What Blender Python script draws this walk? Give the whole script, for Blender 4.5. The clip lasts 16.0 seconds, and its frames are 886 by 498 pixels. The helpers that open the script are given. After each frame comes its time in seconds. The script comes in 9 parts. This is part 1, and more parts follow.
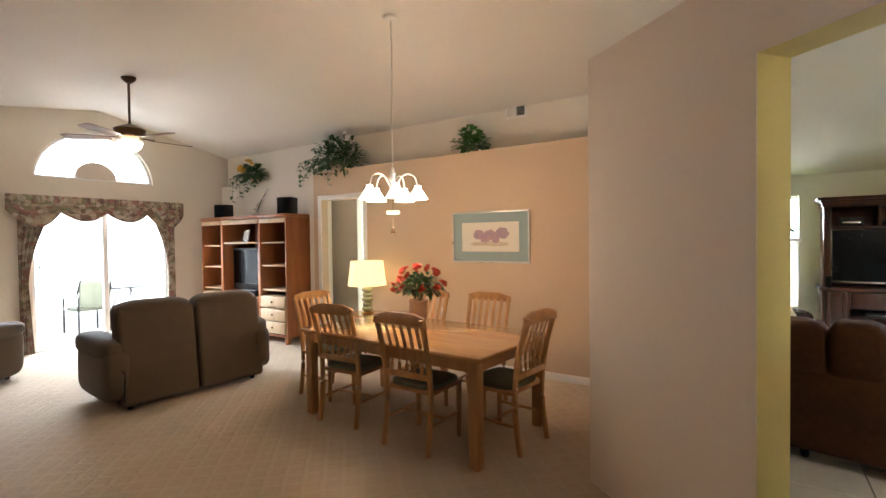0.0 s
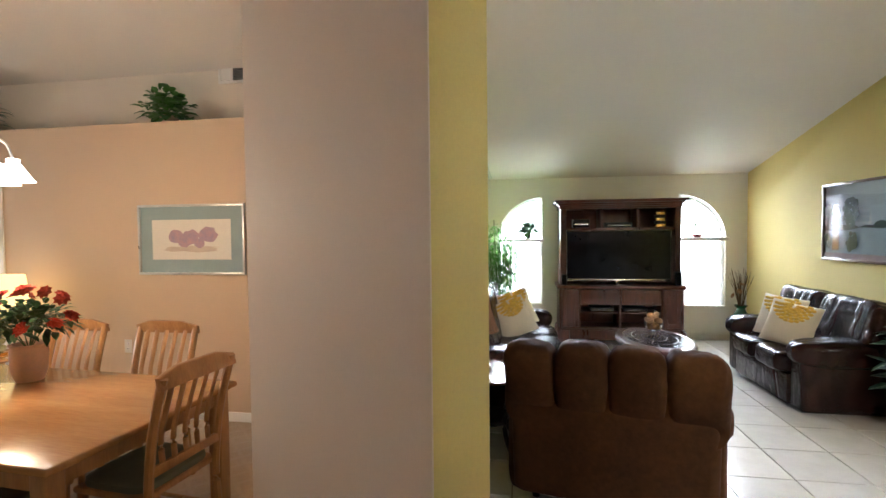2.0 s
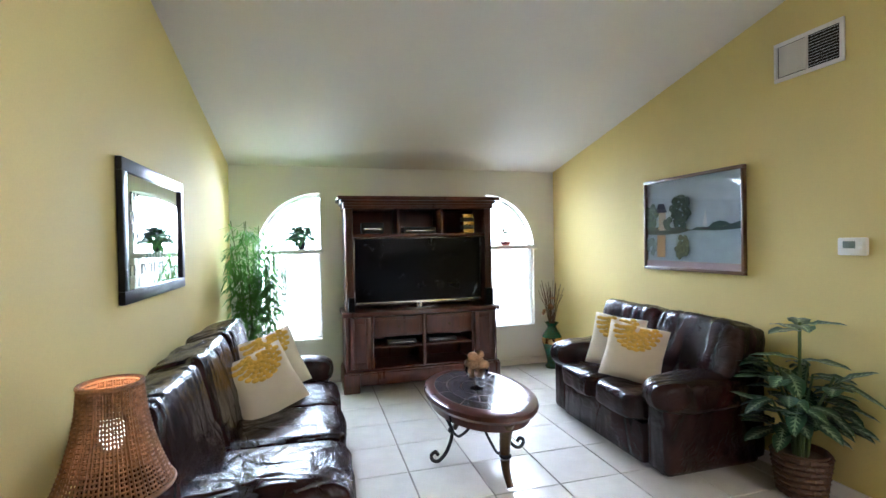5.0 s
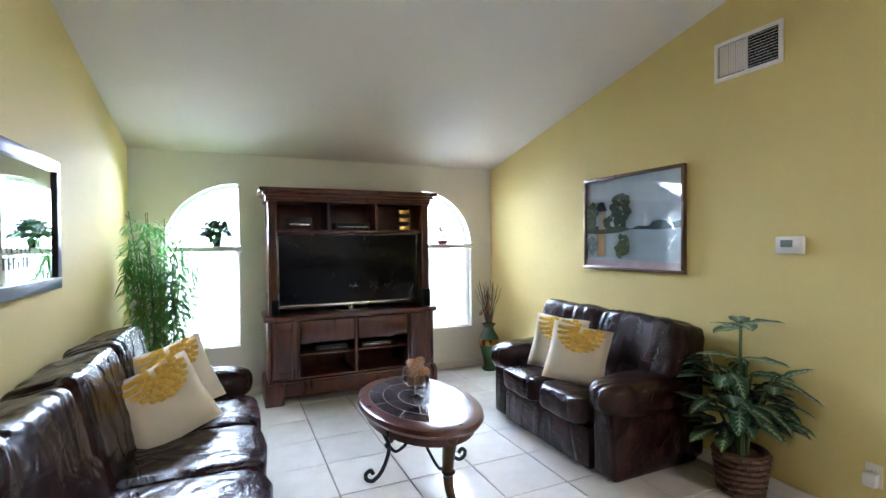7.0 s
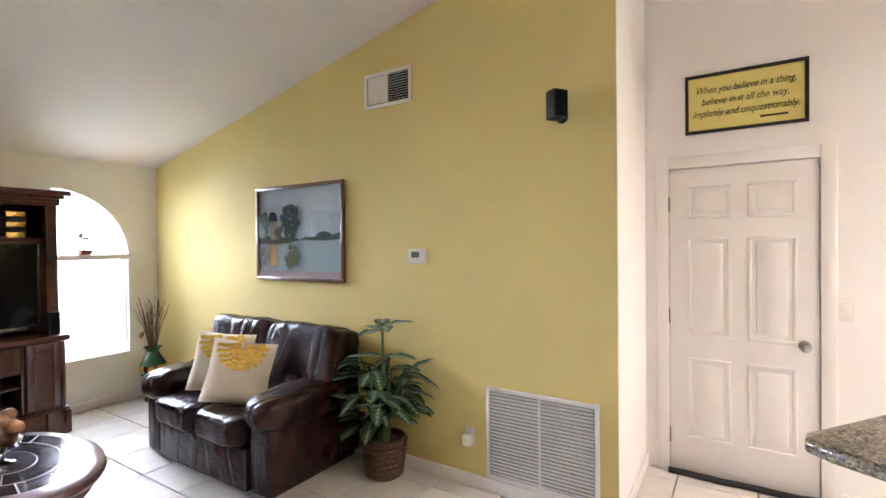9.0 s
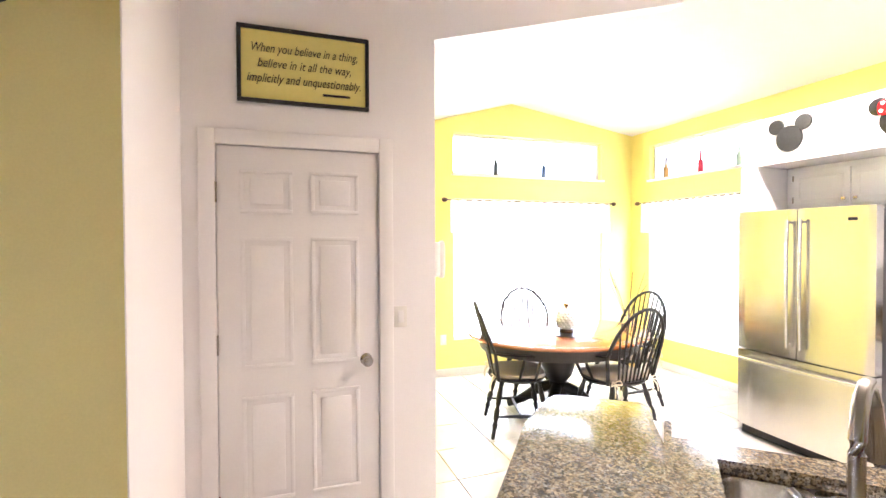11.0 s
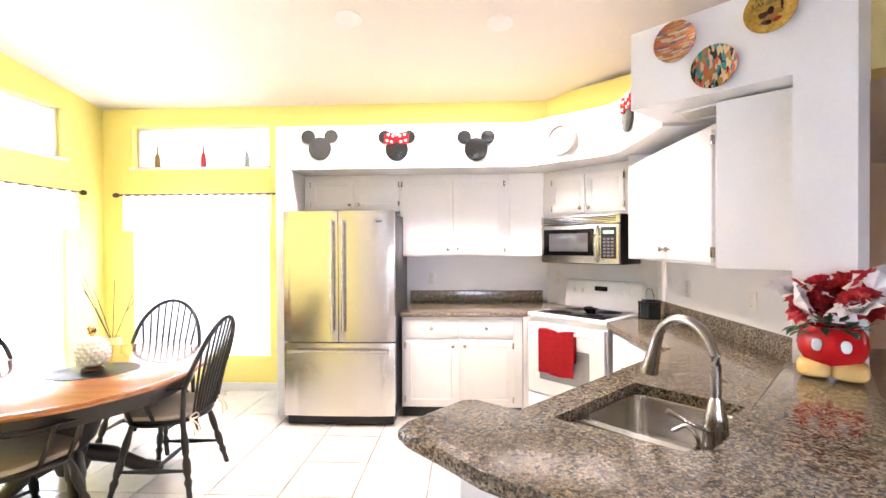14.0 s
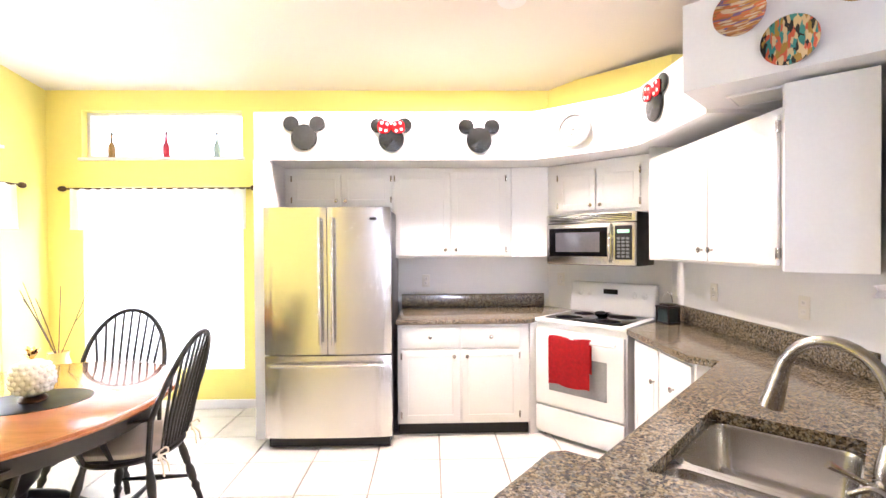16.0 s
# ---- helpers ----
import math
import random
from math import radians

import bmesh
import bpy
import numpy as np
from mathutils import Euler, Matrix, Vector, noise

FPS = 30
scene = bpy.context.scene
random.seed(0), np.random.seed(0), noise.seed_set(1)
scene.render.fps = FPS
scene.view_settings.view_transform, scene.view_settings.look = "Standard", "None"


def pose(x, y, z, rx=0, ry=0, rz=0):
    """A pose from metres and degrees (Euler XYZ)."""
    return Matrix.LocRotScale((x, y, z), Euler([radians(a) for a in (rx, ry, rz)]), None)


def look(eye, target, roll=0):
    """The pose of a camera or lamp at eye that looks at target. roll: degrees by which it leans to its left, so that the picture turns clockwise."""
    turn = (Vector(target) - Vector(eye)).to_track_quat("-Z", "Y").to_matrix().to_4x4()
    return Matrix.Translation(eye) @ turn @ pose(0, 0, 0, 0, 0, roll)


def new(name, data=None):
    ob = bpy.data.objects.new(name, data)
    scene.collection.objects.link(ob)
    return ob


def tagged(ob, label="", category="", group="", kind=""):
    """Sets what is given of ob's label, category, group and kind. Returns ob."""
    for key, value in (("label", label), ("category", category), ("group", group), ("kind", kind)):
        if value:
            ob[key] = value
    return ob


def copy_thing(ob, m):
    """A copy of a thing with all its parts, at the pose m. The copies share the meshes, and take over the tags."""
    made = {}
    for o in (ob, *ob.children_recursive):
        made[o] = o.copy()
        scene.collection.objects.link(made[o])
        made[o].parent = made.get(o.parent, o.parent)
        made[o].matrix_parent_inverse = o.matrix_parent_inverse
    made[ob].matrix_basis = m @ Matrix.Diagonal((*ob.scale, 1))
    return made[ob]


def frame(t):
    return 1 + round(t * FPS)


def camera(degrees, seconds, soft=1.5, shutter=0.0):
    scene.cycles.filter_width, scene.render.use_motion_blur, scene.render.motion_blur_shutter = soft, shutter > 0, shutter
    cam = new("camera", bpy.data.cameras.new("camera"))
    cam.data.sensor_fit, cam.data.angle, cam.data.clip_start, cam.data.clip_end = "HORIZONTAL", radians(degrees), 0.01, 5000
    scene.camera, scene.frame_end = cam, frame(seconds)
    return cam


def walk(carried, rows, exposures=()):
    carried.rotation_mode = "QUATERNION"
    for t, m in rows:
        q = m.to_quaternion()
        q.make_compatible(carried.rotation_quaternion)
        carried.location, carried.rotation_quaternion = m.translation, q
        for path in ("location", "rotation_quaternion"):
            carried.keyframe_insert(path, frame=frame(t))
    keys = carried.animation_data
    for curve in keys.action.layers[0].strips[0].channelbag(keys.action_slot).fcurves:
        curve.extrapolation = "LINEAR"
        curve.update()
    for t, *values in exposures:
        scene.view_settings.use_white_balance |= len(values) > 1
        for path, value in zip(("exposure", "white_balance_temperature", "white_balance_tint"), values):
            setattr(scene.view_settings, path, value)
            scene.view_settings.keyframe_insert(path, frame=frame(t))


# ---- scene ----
cam = camera(86.7, 16.0)
PATH = [
    (0, (0.657, 0.201, 1.53), (-0.451, 1.866, 1.489), -0.7),
    (0.5, (0.699, 0.422, 1.536), (-0.322, 2.141, 1.493), -0.7),
    (1, (0.712, 0.706, 1.519), (-0.136, 2.517, 1.482), -0.8),
    (1.5, (0.747, 1.063, 1.536), (0.146, 2.97, 1.489), -0.7),
    (2, (0.855, 1.431, 1.587), (0.531, 3.403, 1.518), -0.6),
    (2.5, (1.012, 1.84, 1.573), (0.954, 3.838, 1.51), -0.5),
    (3, (1.079, 2.175, 1.57), (1.265, 4.165, 1.51), -0.6),
    (3.5, (1.151, 2.5, 1.567), (1.453, 4.476, 1.507), -0.5),
    (4, (1.166, 2.818, 1.562), (1.534, 4.783, 1.508), -0.5),
    (4.2, (1.127, 2.956, 1.562), (1.536, 4.913, 1.516), -0.7),
    (6.3, (1.083, 3.605, 1.482), (1.752, 5.489, 1.457), -0.6),
    (6.5, (1.091, 3.618, 1.5), (1.786, 5.493, 1.465), -0.5),
    (7, (1.121, 3.65, 1.505), (1.939, 5.475, 1.476), -0.5),
    (7.5, (1.108, 3.666, 1.524), (2.12, 5.391, 1.493), -0.6),
    (8, (1.151, 3.627, 1.542), (2.354, 5.225, 1.516), -0.5),
    (8.5, (1.225, 3.547, 1.561), (2.672, 4.928, 1.534), -0.6),
    (9, (1.419, 3.439, 1.55), (3.111, 4.505, 1.529), -0.6),
    (9.5, (1.671, 3.35, 1.54), (3.53, 4.087, 1.524), -0.6),
    (10, (1.934, 3.294, 1.549), (3.897, 3.676, 1.528), -0.6),
    (10.2, (2.025, 3.33, 1.554), (4.017, 3.509, 1.523), -0.6),
    (12.3, (3.071, 3.746, 1.563), (4.156, 2.066, 1.533), -0.1),
    (12.4, (3.129, 3.745, 1.559), (4.133, 2.016, 1.526), -0.1),
    (12.5, (3.186, 3.774, 1.557), (4.11, 2.0, 1.53), -0.1),
    (13, (3.405, 3.799, 1.518), (3.972, 1.881, 1.498), -0.1),
    (13.5, (3.547, 3.836, 1.505), (3.84, 1.858, 1.487), -0.2),
    (14, (3.654, 3.864, 1.493), (3.755, 1.866, 1.475), -0.3),
    (14.5, (3.722, 3.868, 1.471), (3.725, 1.868, 1.455), -0.4),
    (15, (3.789, 3.823, 1.463), (3.769, 1.823, 1.447), -0.4),
    (15.5, (3.853, 3.682, 1.477), (3.823, 1.682, 1.456), -0.5),
    (16, (3.942, 3.5, 1.502), (3.895, 1.5, 1.48), -0.4),
]
EXPOSURES = [(0.0, 0.46, 5850, 10), (1.5, 0.48, 5700, 10), (3.0, 0.5, 5450, 10), (6.5, 0.5, 5050, 13), (8.0, 0.58, 5350, 14), (8.7, 0.74, 5500, 17), (9.5, 0.82, 5550, 22), (10.2, 0.82, 5550, 22), (12.3, 0.34, 5500, 24), (16.0, 0.34, 5500, 24)]
walk(cam, [(t, look(eye, target, roll)) for t, eye, target, roll in PATH], EXPOSURES)

# ---- world, sun and lamps ----
world = bpy.data.worlds.new("sky")
scene.world = world
world.use_nodes = True
wn = world.node_tree
sky = wn.nodes.new("ShaderNodeTexSky")
sky.sky_type, sky.sun_disc = "NISHITA", False
SUN_EL, SUN_AZ = 38.0, 125.0          # degrees; azimuth from +y towards +x
sky.sun_elevation, sky.sun_rotation = radians(SUN_EL), radians(SUN_AZ)
wn.links.new(sky.outputs[0], wn.nodes["Background"].inputs[0])
wn.nodes["Background"].inputs[1].default_value = 0.15


def lamp(name, kind, m, power, color=(1, 1, 1), size=0.1, size_y=None, spread=None):
    data = bpy.data.lights.new(name, kind)
    data.energy, data.color = power, color
    if kind == "AREA":
        data.size = size
        if size_y:
            data.shape, data.size_y = "RECTANGLE", size_y
        if spread:
            data.spread = radians(spread)
    elif kind == "POINT":
        data.shadow_soft_size = size
    elif kind == "SUN":
        data.angle = size
    ob = new(name, data)
    ob.matrix_world = m
    return ob


sun_way = Vector((math.sin(radians(SUN_AZ)) * math.cos(radians(SUN_EL)),
                  math.cos(radians(SUN_AZ)) * math.cos(radians(SUN_EL)), math.sin(radians(SUN_EL))))
lamp("sun", "SUN", look(sun_way * 20, (0, 0, 0)), 4.0, (1, 0.95, 0.86), 0.009)
DAY = (0.93, 0.97, 1.0)
# daylight in the window openings
lamp("daylight_window_left", "AREA", look((0.86, 9.3, 1.4), (1.9, 5.0, -1.6)), 325, DAY, 1.1, 2.3, 105)
lamp("daylight_window_right", "AREA", look((3.44, 9.3, 1.4), (1.9, 5.0, -1.6)), 325, DAY, 1.1, 2.3, 105)
lamp("daylight_nook_east", "AREA", look((7.62, 0.6, 1.3), (3, 0.6, 1.2)), 420, DAY, 2.2, 1.9)
lamp("daylight_nook_south", "AREA", look((6.4, -1.02, 1.3), (6.3, 3, 1.2)), 260, DAY, 1.5, 1.9)
lamp("daylight_slider", "AREA", look((-8.6, 3.35, 2.34), (-5.2, 3.25, 0)), 420, DAY, 2.4, 0.34)
lamp("daylight_arch", "AREA", look((-7.85, 3.28, 2.75), (0, 3.3, 1.0)), 16, DAY, 1.3, 0.6)
WARM = (1.0, 0.68, 0.38)
WARM2 = (1.0, 0.8, 0.58)

# ---- materials ----
MATS = {}


def nodes_of(name):
    m = bpy.data.materials.new(name)
    m.use_nodes = True
    t = m.node_tree
    return m, t, t.nodes["Principled BSDF"]


def mat(name, color, rough=0.5, metal=0.0, vary=0.12, scale=6.0, grain=60.0, bump=0.0, stretch=(1, 1, 1), rvary=0.1,
        second=None, random=0.0, coat=0.0, emit=None, spec=0.5, sheen=0.0, trans=0.0, coords="Object", dist=0.004):
    """Principled with two scales of noise in colour, roughness and relief."""
    m, t, p = nodes_of(name)
    N, L = t.nodes, t.links
    tc = N.new("ShaderNodeTexCoord")
    mp = N.new("ShaderNodeMapping")
    mp.inputs["Scale"].default_value = stretch
    L.new(tc.outputs[coords], mp.inputs[0])
    big, fine = N.new("ShaderNodeTexNoise"), N.new("ShaderNodeTexNoise")
    big.inputs["Scale"].default_value, big.inputs["Detail"].default_value = scale, 4
    fine.inputs["Scale"].default_value, fine.inputs["Detail"].default_value = grain, 3
    for n in (big, fine):
        L.new(mp.outputs[0], n.inputs["Vector"])
    mix = N.new("ShaderNodeMath")
    mix.operation = "MULTIPLY_ADD"
    mix.inputs[1].default_value = 0.6
    half = N.new("ShaderNodeMath")
    half.operation = "MULTIPLY"
    half.inputs[1].default_value = 0.4
    L.new(fine.outputs[0], half.inputs[0])
    L.new(big.outputs[0], mix.inputs[0])
    L.new(half.outputs[0], mix.inputs[2])
    ramp = N.new("ShaderNodeValToRGB")
    c2 = second or tuple(c * (1 - vary * 1.6) for c in color)
    ramp.color_ramp.elements[0].position, ramp.color_ramp.elements[1].position = 0.32, 0.68
    ramp.color_ramp.elements[0].color = (*c2, 1)
    ramp.color_ramp.elements[1].color = (*[min(1, c * (1 + vary * 0.4)) for c in color], 1)
    L.new(mix.outputs[0], ramp.inputs[0])
    out = ramp.outputs[0]
    if random:
        oi = N.new("ShaderNodeObjectInfo")
        hs = N.new("ShaderNodeHueSaturation")
        mr = N.new("ShaderNodeMapRange")
        mr.inputs["To Min"].default_value, mr.inputs["To Max"].default_value = 1 - random, 1 + random
        L.new(oi.outputs["Random"], mr.inputs[0])
        L.new(mr.outputs[0], hs.inputs["Value"])
        L.new(out, hs.inputs["Color"])
        out = hs.outputs[0]
    L.new(out, p.inputs["Base Color"])
    mr = N.new("ShaderNodeMapRange")
    mr.inputs["To Min"].default_value, mr.inputs["To Max"].default_value = max(0.02, rough - rvary), min(1, rough + rvary)
    L.new(big.outputs[0], mr.inputs[0])
    L.new(mr.outputs[0], p.inputs["Roughness"])
    p.inputs["Metallic"].default_value = metal
    p.inputs["Coat Weight"].default_value = coat
    p.inputs["Specular IOR Level"].default_value = spec
    p.inputs["Sheen Weight"].default_value = sheen
    p.inputs["Transmission Weight"].default_value = trans
    if emit:
        p.inputs["Emission Color"].default_value = (*emit[0], 1)
        p.inputs["Emission Strength"].default_value = emit[1]
    if bump:
        b = N.new("ShaderNodeBump")
        b.inputs["Strength"].default_value, b.inputs["Distance"].default_value = min(1, bump), dist
        L.new(mix.outputs[0], b.inputs["Height"])
        L.new(b.outputs[0], p.inputs["Normal"])
    MATS[name] = m
    return m


def granite(name):
    m, t, p = nodes_of(name)
    N, L = t.nodes, t.links
    tc = N.new("ShaderNodeTexCoord")
    v1, v2, no = N.new("ShaderNodeTexVoronoi"), N.new("ShaderNodeTexVoronoi"), N.new("ShaderNodeTexNoise")
    v1.inputs["Scale"].default_value, v2.inputs["Scale"].default_value = 135, 240
    no.inputs["Scale"].default_value, no.inputs["Detail"].default_value = 24, 6
    warp = N.new("ShaderNodeVectorMath")
    warp.operation = "MULTIPLY_ADD"
    warp.inputs[1].default_value = (0.011, 0.011, 0.011)
    n2 = N.new("ShaderNodeTexNoise")
    n2.inputs["Scale"].default_value = 100
    L.new(tc.outputs["Object"], n2.inputs["Vector"])
    L.new(n2.outputs[1], warp.inputs[0])
    L.new(tc.outputs["Object"], warp.inputs[2])
    for n in (v1, v2):
        L.new(warp.outputs[0], n.inputs["Vector"])
    L.new(tc.outputs["Object"], no.inputs["Vector"])
    sep = N.new("ShaderNodeSeparateColor")
    L.new(v1.outputs["Color"], sep.inputs[0])
    sep2 = N.new("ShaderNodeSeparateColor")
    L.new(v2.outputs["Color"], sep2.inputs[0])
    r1 = N.new("ShaderNodeValToRGB")
    r1.color_ramp.interpolation = "LINEAR"
    stops = [(0.0, (0.02, 0.019, 0.016)), (0.2, (0.062, 0.054, 0.038)), (0.42, (0.19, 0.15, 0.09)),
             (0.62, (0.37, 0.295, 0.185)), (0.8, (0.14, 0.137, 0.118)), (1.0, (0.52, 0.45, 0.33))]
    while len(r1.color_ramp.elements) < len(stops):
        r1.color_ramp.elements.new(0.5)
    for e, (q, c) in zip(r1.color_ramp.elements, stops):
        e.position, e.color = q, (*c, 1)
    add = N.new("ShaderNodeMath")
    add.operation = "MULTIPLY_ADD"
    add.inputs[1].default_value = 0.8
    ml = N.new("ShaderNodeMath")
    ml.operation = "MULTIPLY"
    ml.inputs[1].default_value = 0.22
    L.new(no.outputs[0], ml.inputs[0])
    L.new(sep.outputs[0], add.inputs[0])
    L.new(ml.outputs[0], add.inputs[2])
    L.new(add.outputs[0], r1.inputs[0])
    mx = N.new("ShaderNodeMix")
    mx.data_type, mx.blend_type = "RGBA", "MULTIPLY"
    mx.inputs[0].default_value = 0.85
    r2 = N.new("ShaderNodeValToRGB")
    r2.color_ramp.elements[0].color, r2.color_ramp.elements[1].color = (0.25, 0.22, 0.2, 1), (1, 1, 1, 1)
    r2.color_ramp.elements[0].position, r2.color_ramp.elements[1].position = 0.1, 0.45
    L.new(sep2.outputs[1], r2.inputs[0])
    L.new(r1.outputs[0], mx.inputs[6])
    L.new(r2.outputs[0], mx.inputs[7])
    L.new(mx.outputs[2], p.inputs["Base Color"])
    p.inputs["Roughness"].default_value = 0.12
    MATS[name] = m
    return m


def leather(name):
    """Soft dark leather: long folds, short creases across them and a fine grain."""
    m, t, p = nodes_of(name)
    N, L = t.nodes, t.links
    tc = N.new("ShaderNodeTexCoord")
    heights = []
    for st, sc, det, sharp in (((1.5, 1.1, 0.45), 3.6, 1, 0.2), ((0.8, 1.6, 1.5), 8.0, 2, 0.12), ((1, 1, 1), 190.0, 2, 0.5)):
        mp, no, ab, mr = N.new("ShaderNodeMapping"), N.new("ShaderNodeTexNoise"), N.new("ShaderNodeMath"), N.new("ShaderNodeMapRange")
        mp.inputs["Scale"].default_value = st
        mp.inputs["Rotation"].default_value = (0.2, 0.35, 0.1)
        no.inputs["Scale"].default_value, no.inputs["Detail"].default_value, no.inputs["Distortion"].default_value = sc, det, 0.7
        ab.operation = "SUBTRACT"
        ab.inputs[1].default_value = 0.5
        L.new(tc.outputs["Object"], mp.inputs[0])
        L.new(mp.outputs[0], no.inputs["Vector"])
        L.new(no.outputs[0], ab.inputs[0])
        ab2 = N.new("ShaderNodeMath")
        ab2.operation = "ABSOLUTE"
        L.new(ab.outputs[0], ab2.inputs[0])
        mr.interpolation_type = "SMOOTHSTEP"
        mr.inputs["From Max"].default_value = sharp
        L.new(ab2.outputs[0], mr.inputs[0])
        heights.append(mr.outputs[0])
    last = None
    for h, d in zip(heights, (0.007, 0.0016, 0.0004)):
        b = N.new("ShaderNodeBump")
        b.inputs["Strength"].default_value, b.inputs["Distance"].default_value = 0.8, d
        L.new(h, b.inputs["Height"])
        if last:
            L.new(last, b.inputs["Normal"])
        last = b.outputs[0]
    L.new(last, p.inputs["Normal"])
    # crease shade put into the base colour: darker where the long folds dip
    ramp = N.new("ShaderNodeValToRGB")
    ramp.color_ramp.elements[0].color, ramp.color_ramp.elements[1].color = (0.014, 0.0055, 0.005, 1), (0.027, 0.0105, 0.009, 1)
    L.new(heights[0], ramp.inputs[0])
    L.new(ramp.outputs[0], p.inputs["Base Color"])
    p.inputs["Roughness"].default_value = 0.27
    p.inputs["Specular IOR Level"].default_value = 0.25
    MATS[name] = m
    return m


def mosaic(name, colors, scale=60, rough=0.3, stretch=(1, 1, 1)):
    """A painted or printed surface of small irregular patches in a few colours."""
    m, t, p = nodes_of(name)
    N, L = t.nodes, t.links
    tc, mp, v, sp, rp = (N.new("ShaderNode" + k) for k in ("TexCoord", "Mapping", "TexVoronoi", "SeparateColor", "ValToRGB"))
    n2, w = N.new("ShaderNodeTexNoise"), N.new("ShaderNodeVectorMath")
    n2.inputs["Scale"].default_value = scale * 0.6
    w.operation = "MULTIPLY_ADD"
    w.inputs[1].default_value = (1.6 / scale,) * 3
    mp.inputs["Scale"].default_value = stretch
    L.new(tc.outputs["Object"], mp.inputs[0])
    L.new(mp.outputs[0], n2.inputs["Vector"])
    L.new(n2.outputs[1], w.inputs[0])
    L.new(mp.outputs[0], w.inputs[2])
    L.new(w.outputs[0], v.inputs["Vector"])
    v.inputs["Scale"].default_value = scale
    L.new(v.outputs["Color"], sp.inputs[0])
    rp.color_ramp.interpolation = "CONSTANT"
    while len(rp.color_ramp.elements) < len(colors):
        rp.color_ramp.elements.new(0.5)
    for i, (e, c) in enumerate(zip(rp.color_ramp.elements, colors)):
        e.position, e.color = i / len(colors), (*c, 1)
    L.new(sp.outputs[0], rp.inputs[0])
    L.new(rp.outputs[0], p.inputs["Base Color"])
    p.inputs["Roughness"].default_value = rough
    MATS[name] = m
    return m


def carpet_mat(name):
    """Cut-pile carpet with a raised trellis of diamonds."""
    m, t, p = nodes_of(name)
    N, L = t.nodes, t.links
    tc, mp = N.new("ShaderNodeTexCoord"), N.new("ShaderNodeMapping")
    mp.inputs["Rotation"].default_value = (0, 0, radians(45))
    L.new(tc.outputs["Object"], mp.inputs[0])
    waves = []
    for ax in ("X", "Y"):
        w = N.new("ShaderNodeTexWave")
        w.wave_type, w.bands_direction, w.wave_profile = "BANDS", ax, "SIN"
        w.inputs["Scale"].default_value = 2.6
        w.inputs["Distortion"].default_value = 0.6
        w.inputs["Detail Scale"].default_value = 3.0
        L.new(mp.outputs[0], w.inputs["Vector"])
        r = N.new("ShaderNodeMapRange")
        r.inputs["From Min"].default_value, r.inputs["From Max"].default_value = 0.72, 0.98
        L.new(w.outputs[1], r.inputs[0])
        waves.append(r)
    mxn = N.new("ShaderNodeMath")
    mxn.operation = "MAXIMUM"
    L.new(waves[0].outputs[0], mxn.inputs[0])
    L.new(waves[1].outputs[0], mxn.inputs[1])
    pile, blot = N.new("ShaderNodeTexNoise"), N.new("ShaderNodeTexNoise")
    pile.inputs["Scale"].default_value, pile.inputs["Detail"].default_value = 220, 3
    blot.inputs["Scale"].default_value, blot.inputs["Detail"].default_value = 2.2, 5
    L.new(tc.outputs["Object"], pile.inputs["Vector"])
    L.new(tc.outputs["Object"], blot.inputs["Vector"])
    a = N.new("ShaderNodeMath")
    a.operation = "MULTIPLY_ADD"
    a.inputs[1].default_value = 0.55
    L.new(mxn.outputs[0], a.inputs[0])
    L.new(pile.outputs[0], a.inputs[2])
    b = N.new("ShaderNodeBump")
    b.inputs["Strength"].default_value, b.inputs["Distance"].default_value = 0.8, 0.007
    L.new(a.outputs[0], b.inputs["Height"])
    L.new(b.outputs[0], p.inputs["Normal"])
    ramp = N.new("ShaderNodeValToRGB")
    ramp.color_ramp.elements[0].color, ramp.color_ramp.elements[1].color = (0.42, 0.335, 0.24, 1), (0.56, 0.46, 0.345, 1)
    ramp.color_ramp.elements[0].position, ramp.color_ramp.elements[1].position = 0.25, 0.75
    s = N.new("ShaderNodeMath")
    s.operation = "MULTIPLY_ADD"
    s.inputs[1].default_value = 0.5
    h = N.new("ShaderNodeMath")
    h.operation = "MULTIPLY"
    h.inputs[1].default_value = 0.5
    L.new(blot.outputs[0], h.inputs[0])
    L.new(pile.outputs[0], s.inputs[0])
    L.new(h.outputs[0], s.inputs[2])
    L.new(s.outputs[0], ramp.inputs[0])
    tint = N.new("ShaderNodeMix")
    tint.data_type = "RGBA"
    tint.inputs[7].default_value = (0.62, 0.55, 0.46, 1)
    soften = N.new("ShaderNodeMath")
    soften.operation = "MULTIPLY"
    soften.inputs[1].default_value = 0.16
    L.new(mxn.outputs[0], soften.inputs[0])
    L.new(soften.outputs[0], tint.inputs[0])
    L.new(ramp.outputs[0], tint.inputs[6])
    L.new(tint.outputs[2], p.inputs["Base Color"])
    p.inputs["Roughness"].default_value = 0.95
    p.inputs["Specular IOR Level"].default_value = 0.15
    MATS[name] = m
    return m


def wood(name, c1, c2, rough=0.35, coat=0.2, axis="z", tight=14.0, random=0.06):
    """Wood with grain along one axis."""
    st = {"x": (0.12, 1, 1), "y": (1, 0.12, 1), "z": (1, 1, 0.12)}[axis]
    return mat(name, c1, rough, 0, 0.1, tight, tight * 9, 0.12, st, 0.08, c2, random, coat)


def glassy(name, color=(1, 1, 1), rough=0.02, ior=1.45):
    m, t, p = nodes_of(name)
    p.inputs["Base Color"].default_value = (*color, 1)
    p.inputs["Roughness"].default_value = rough
    p.inputs["Transmission Weight"].default_value = 1.0
    p.inputs["IOR"].default_value = ior
    MATS[name] = m
    return m


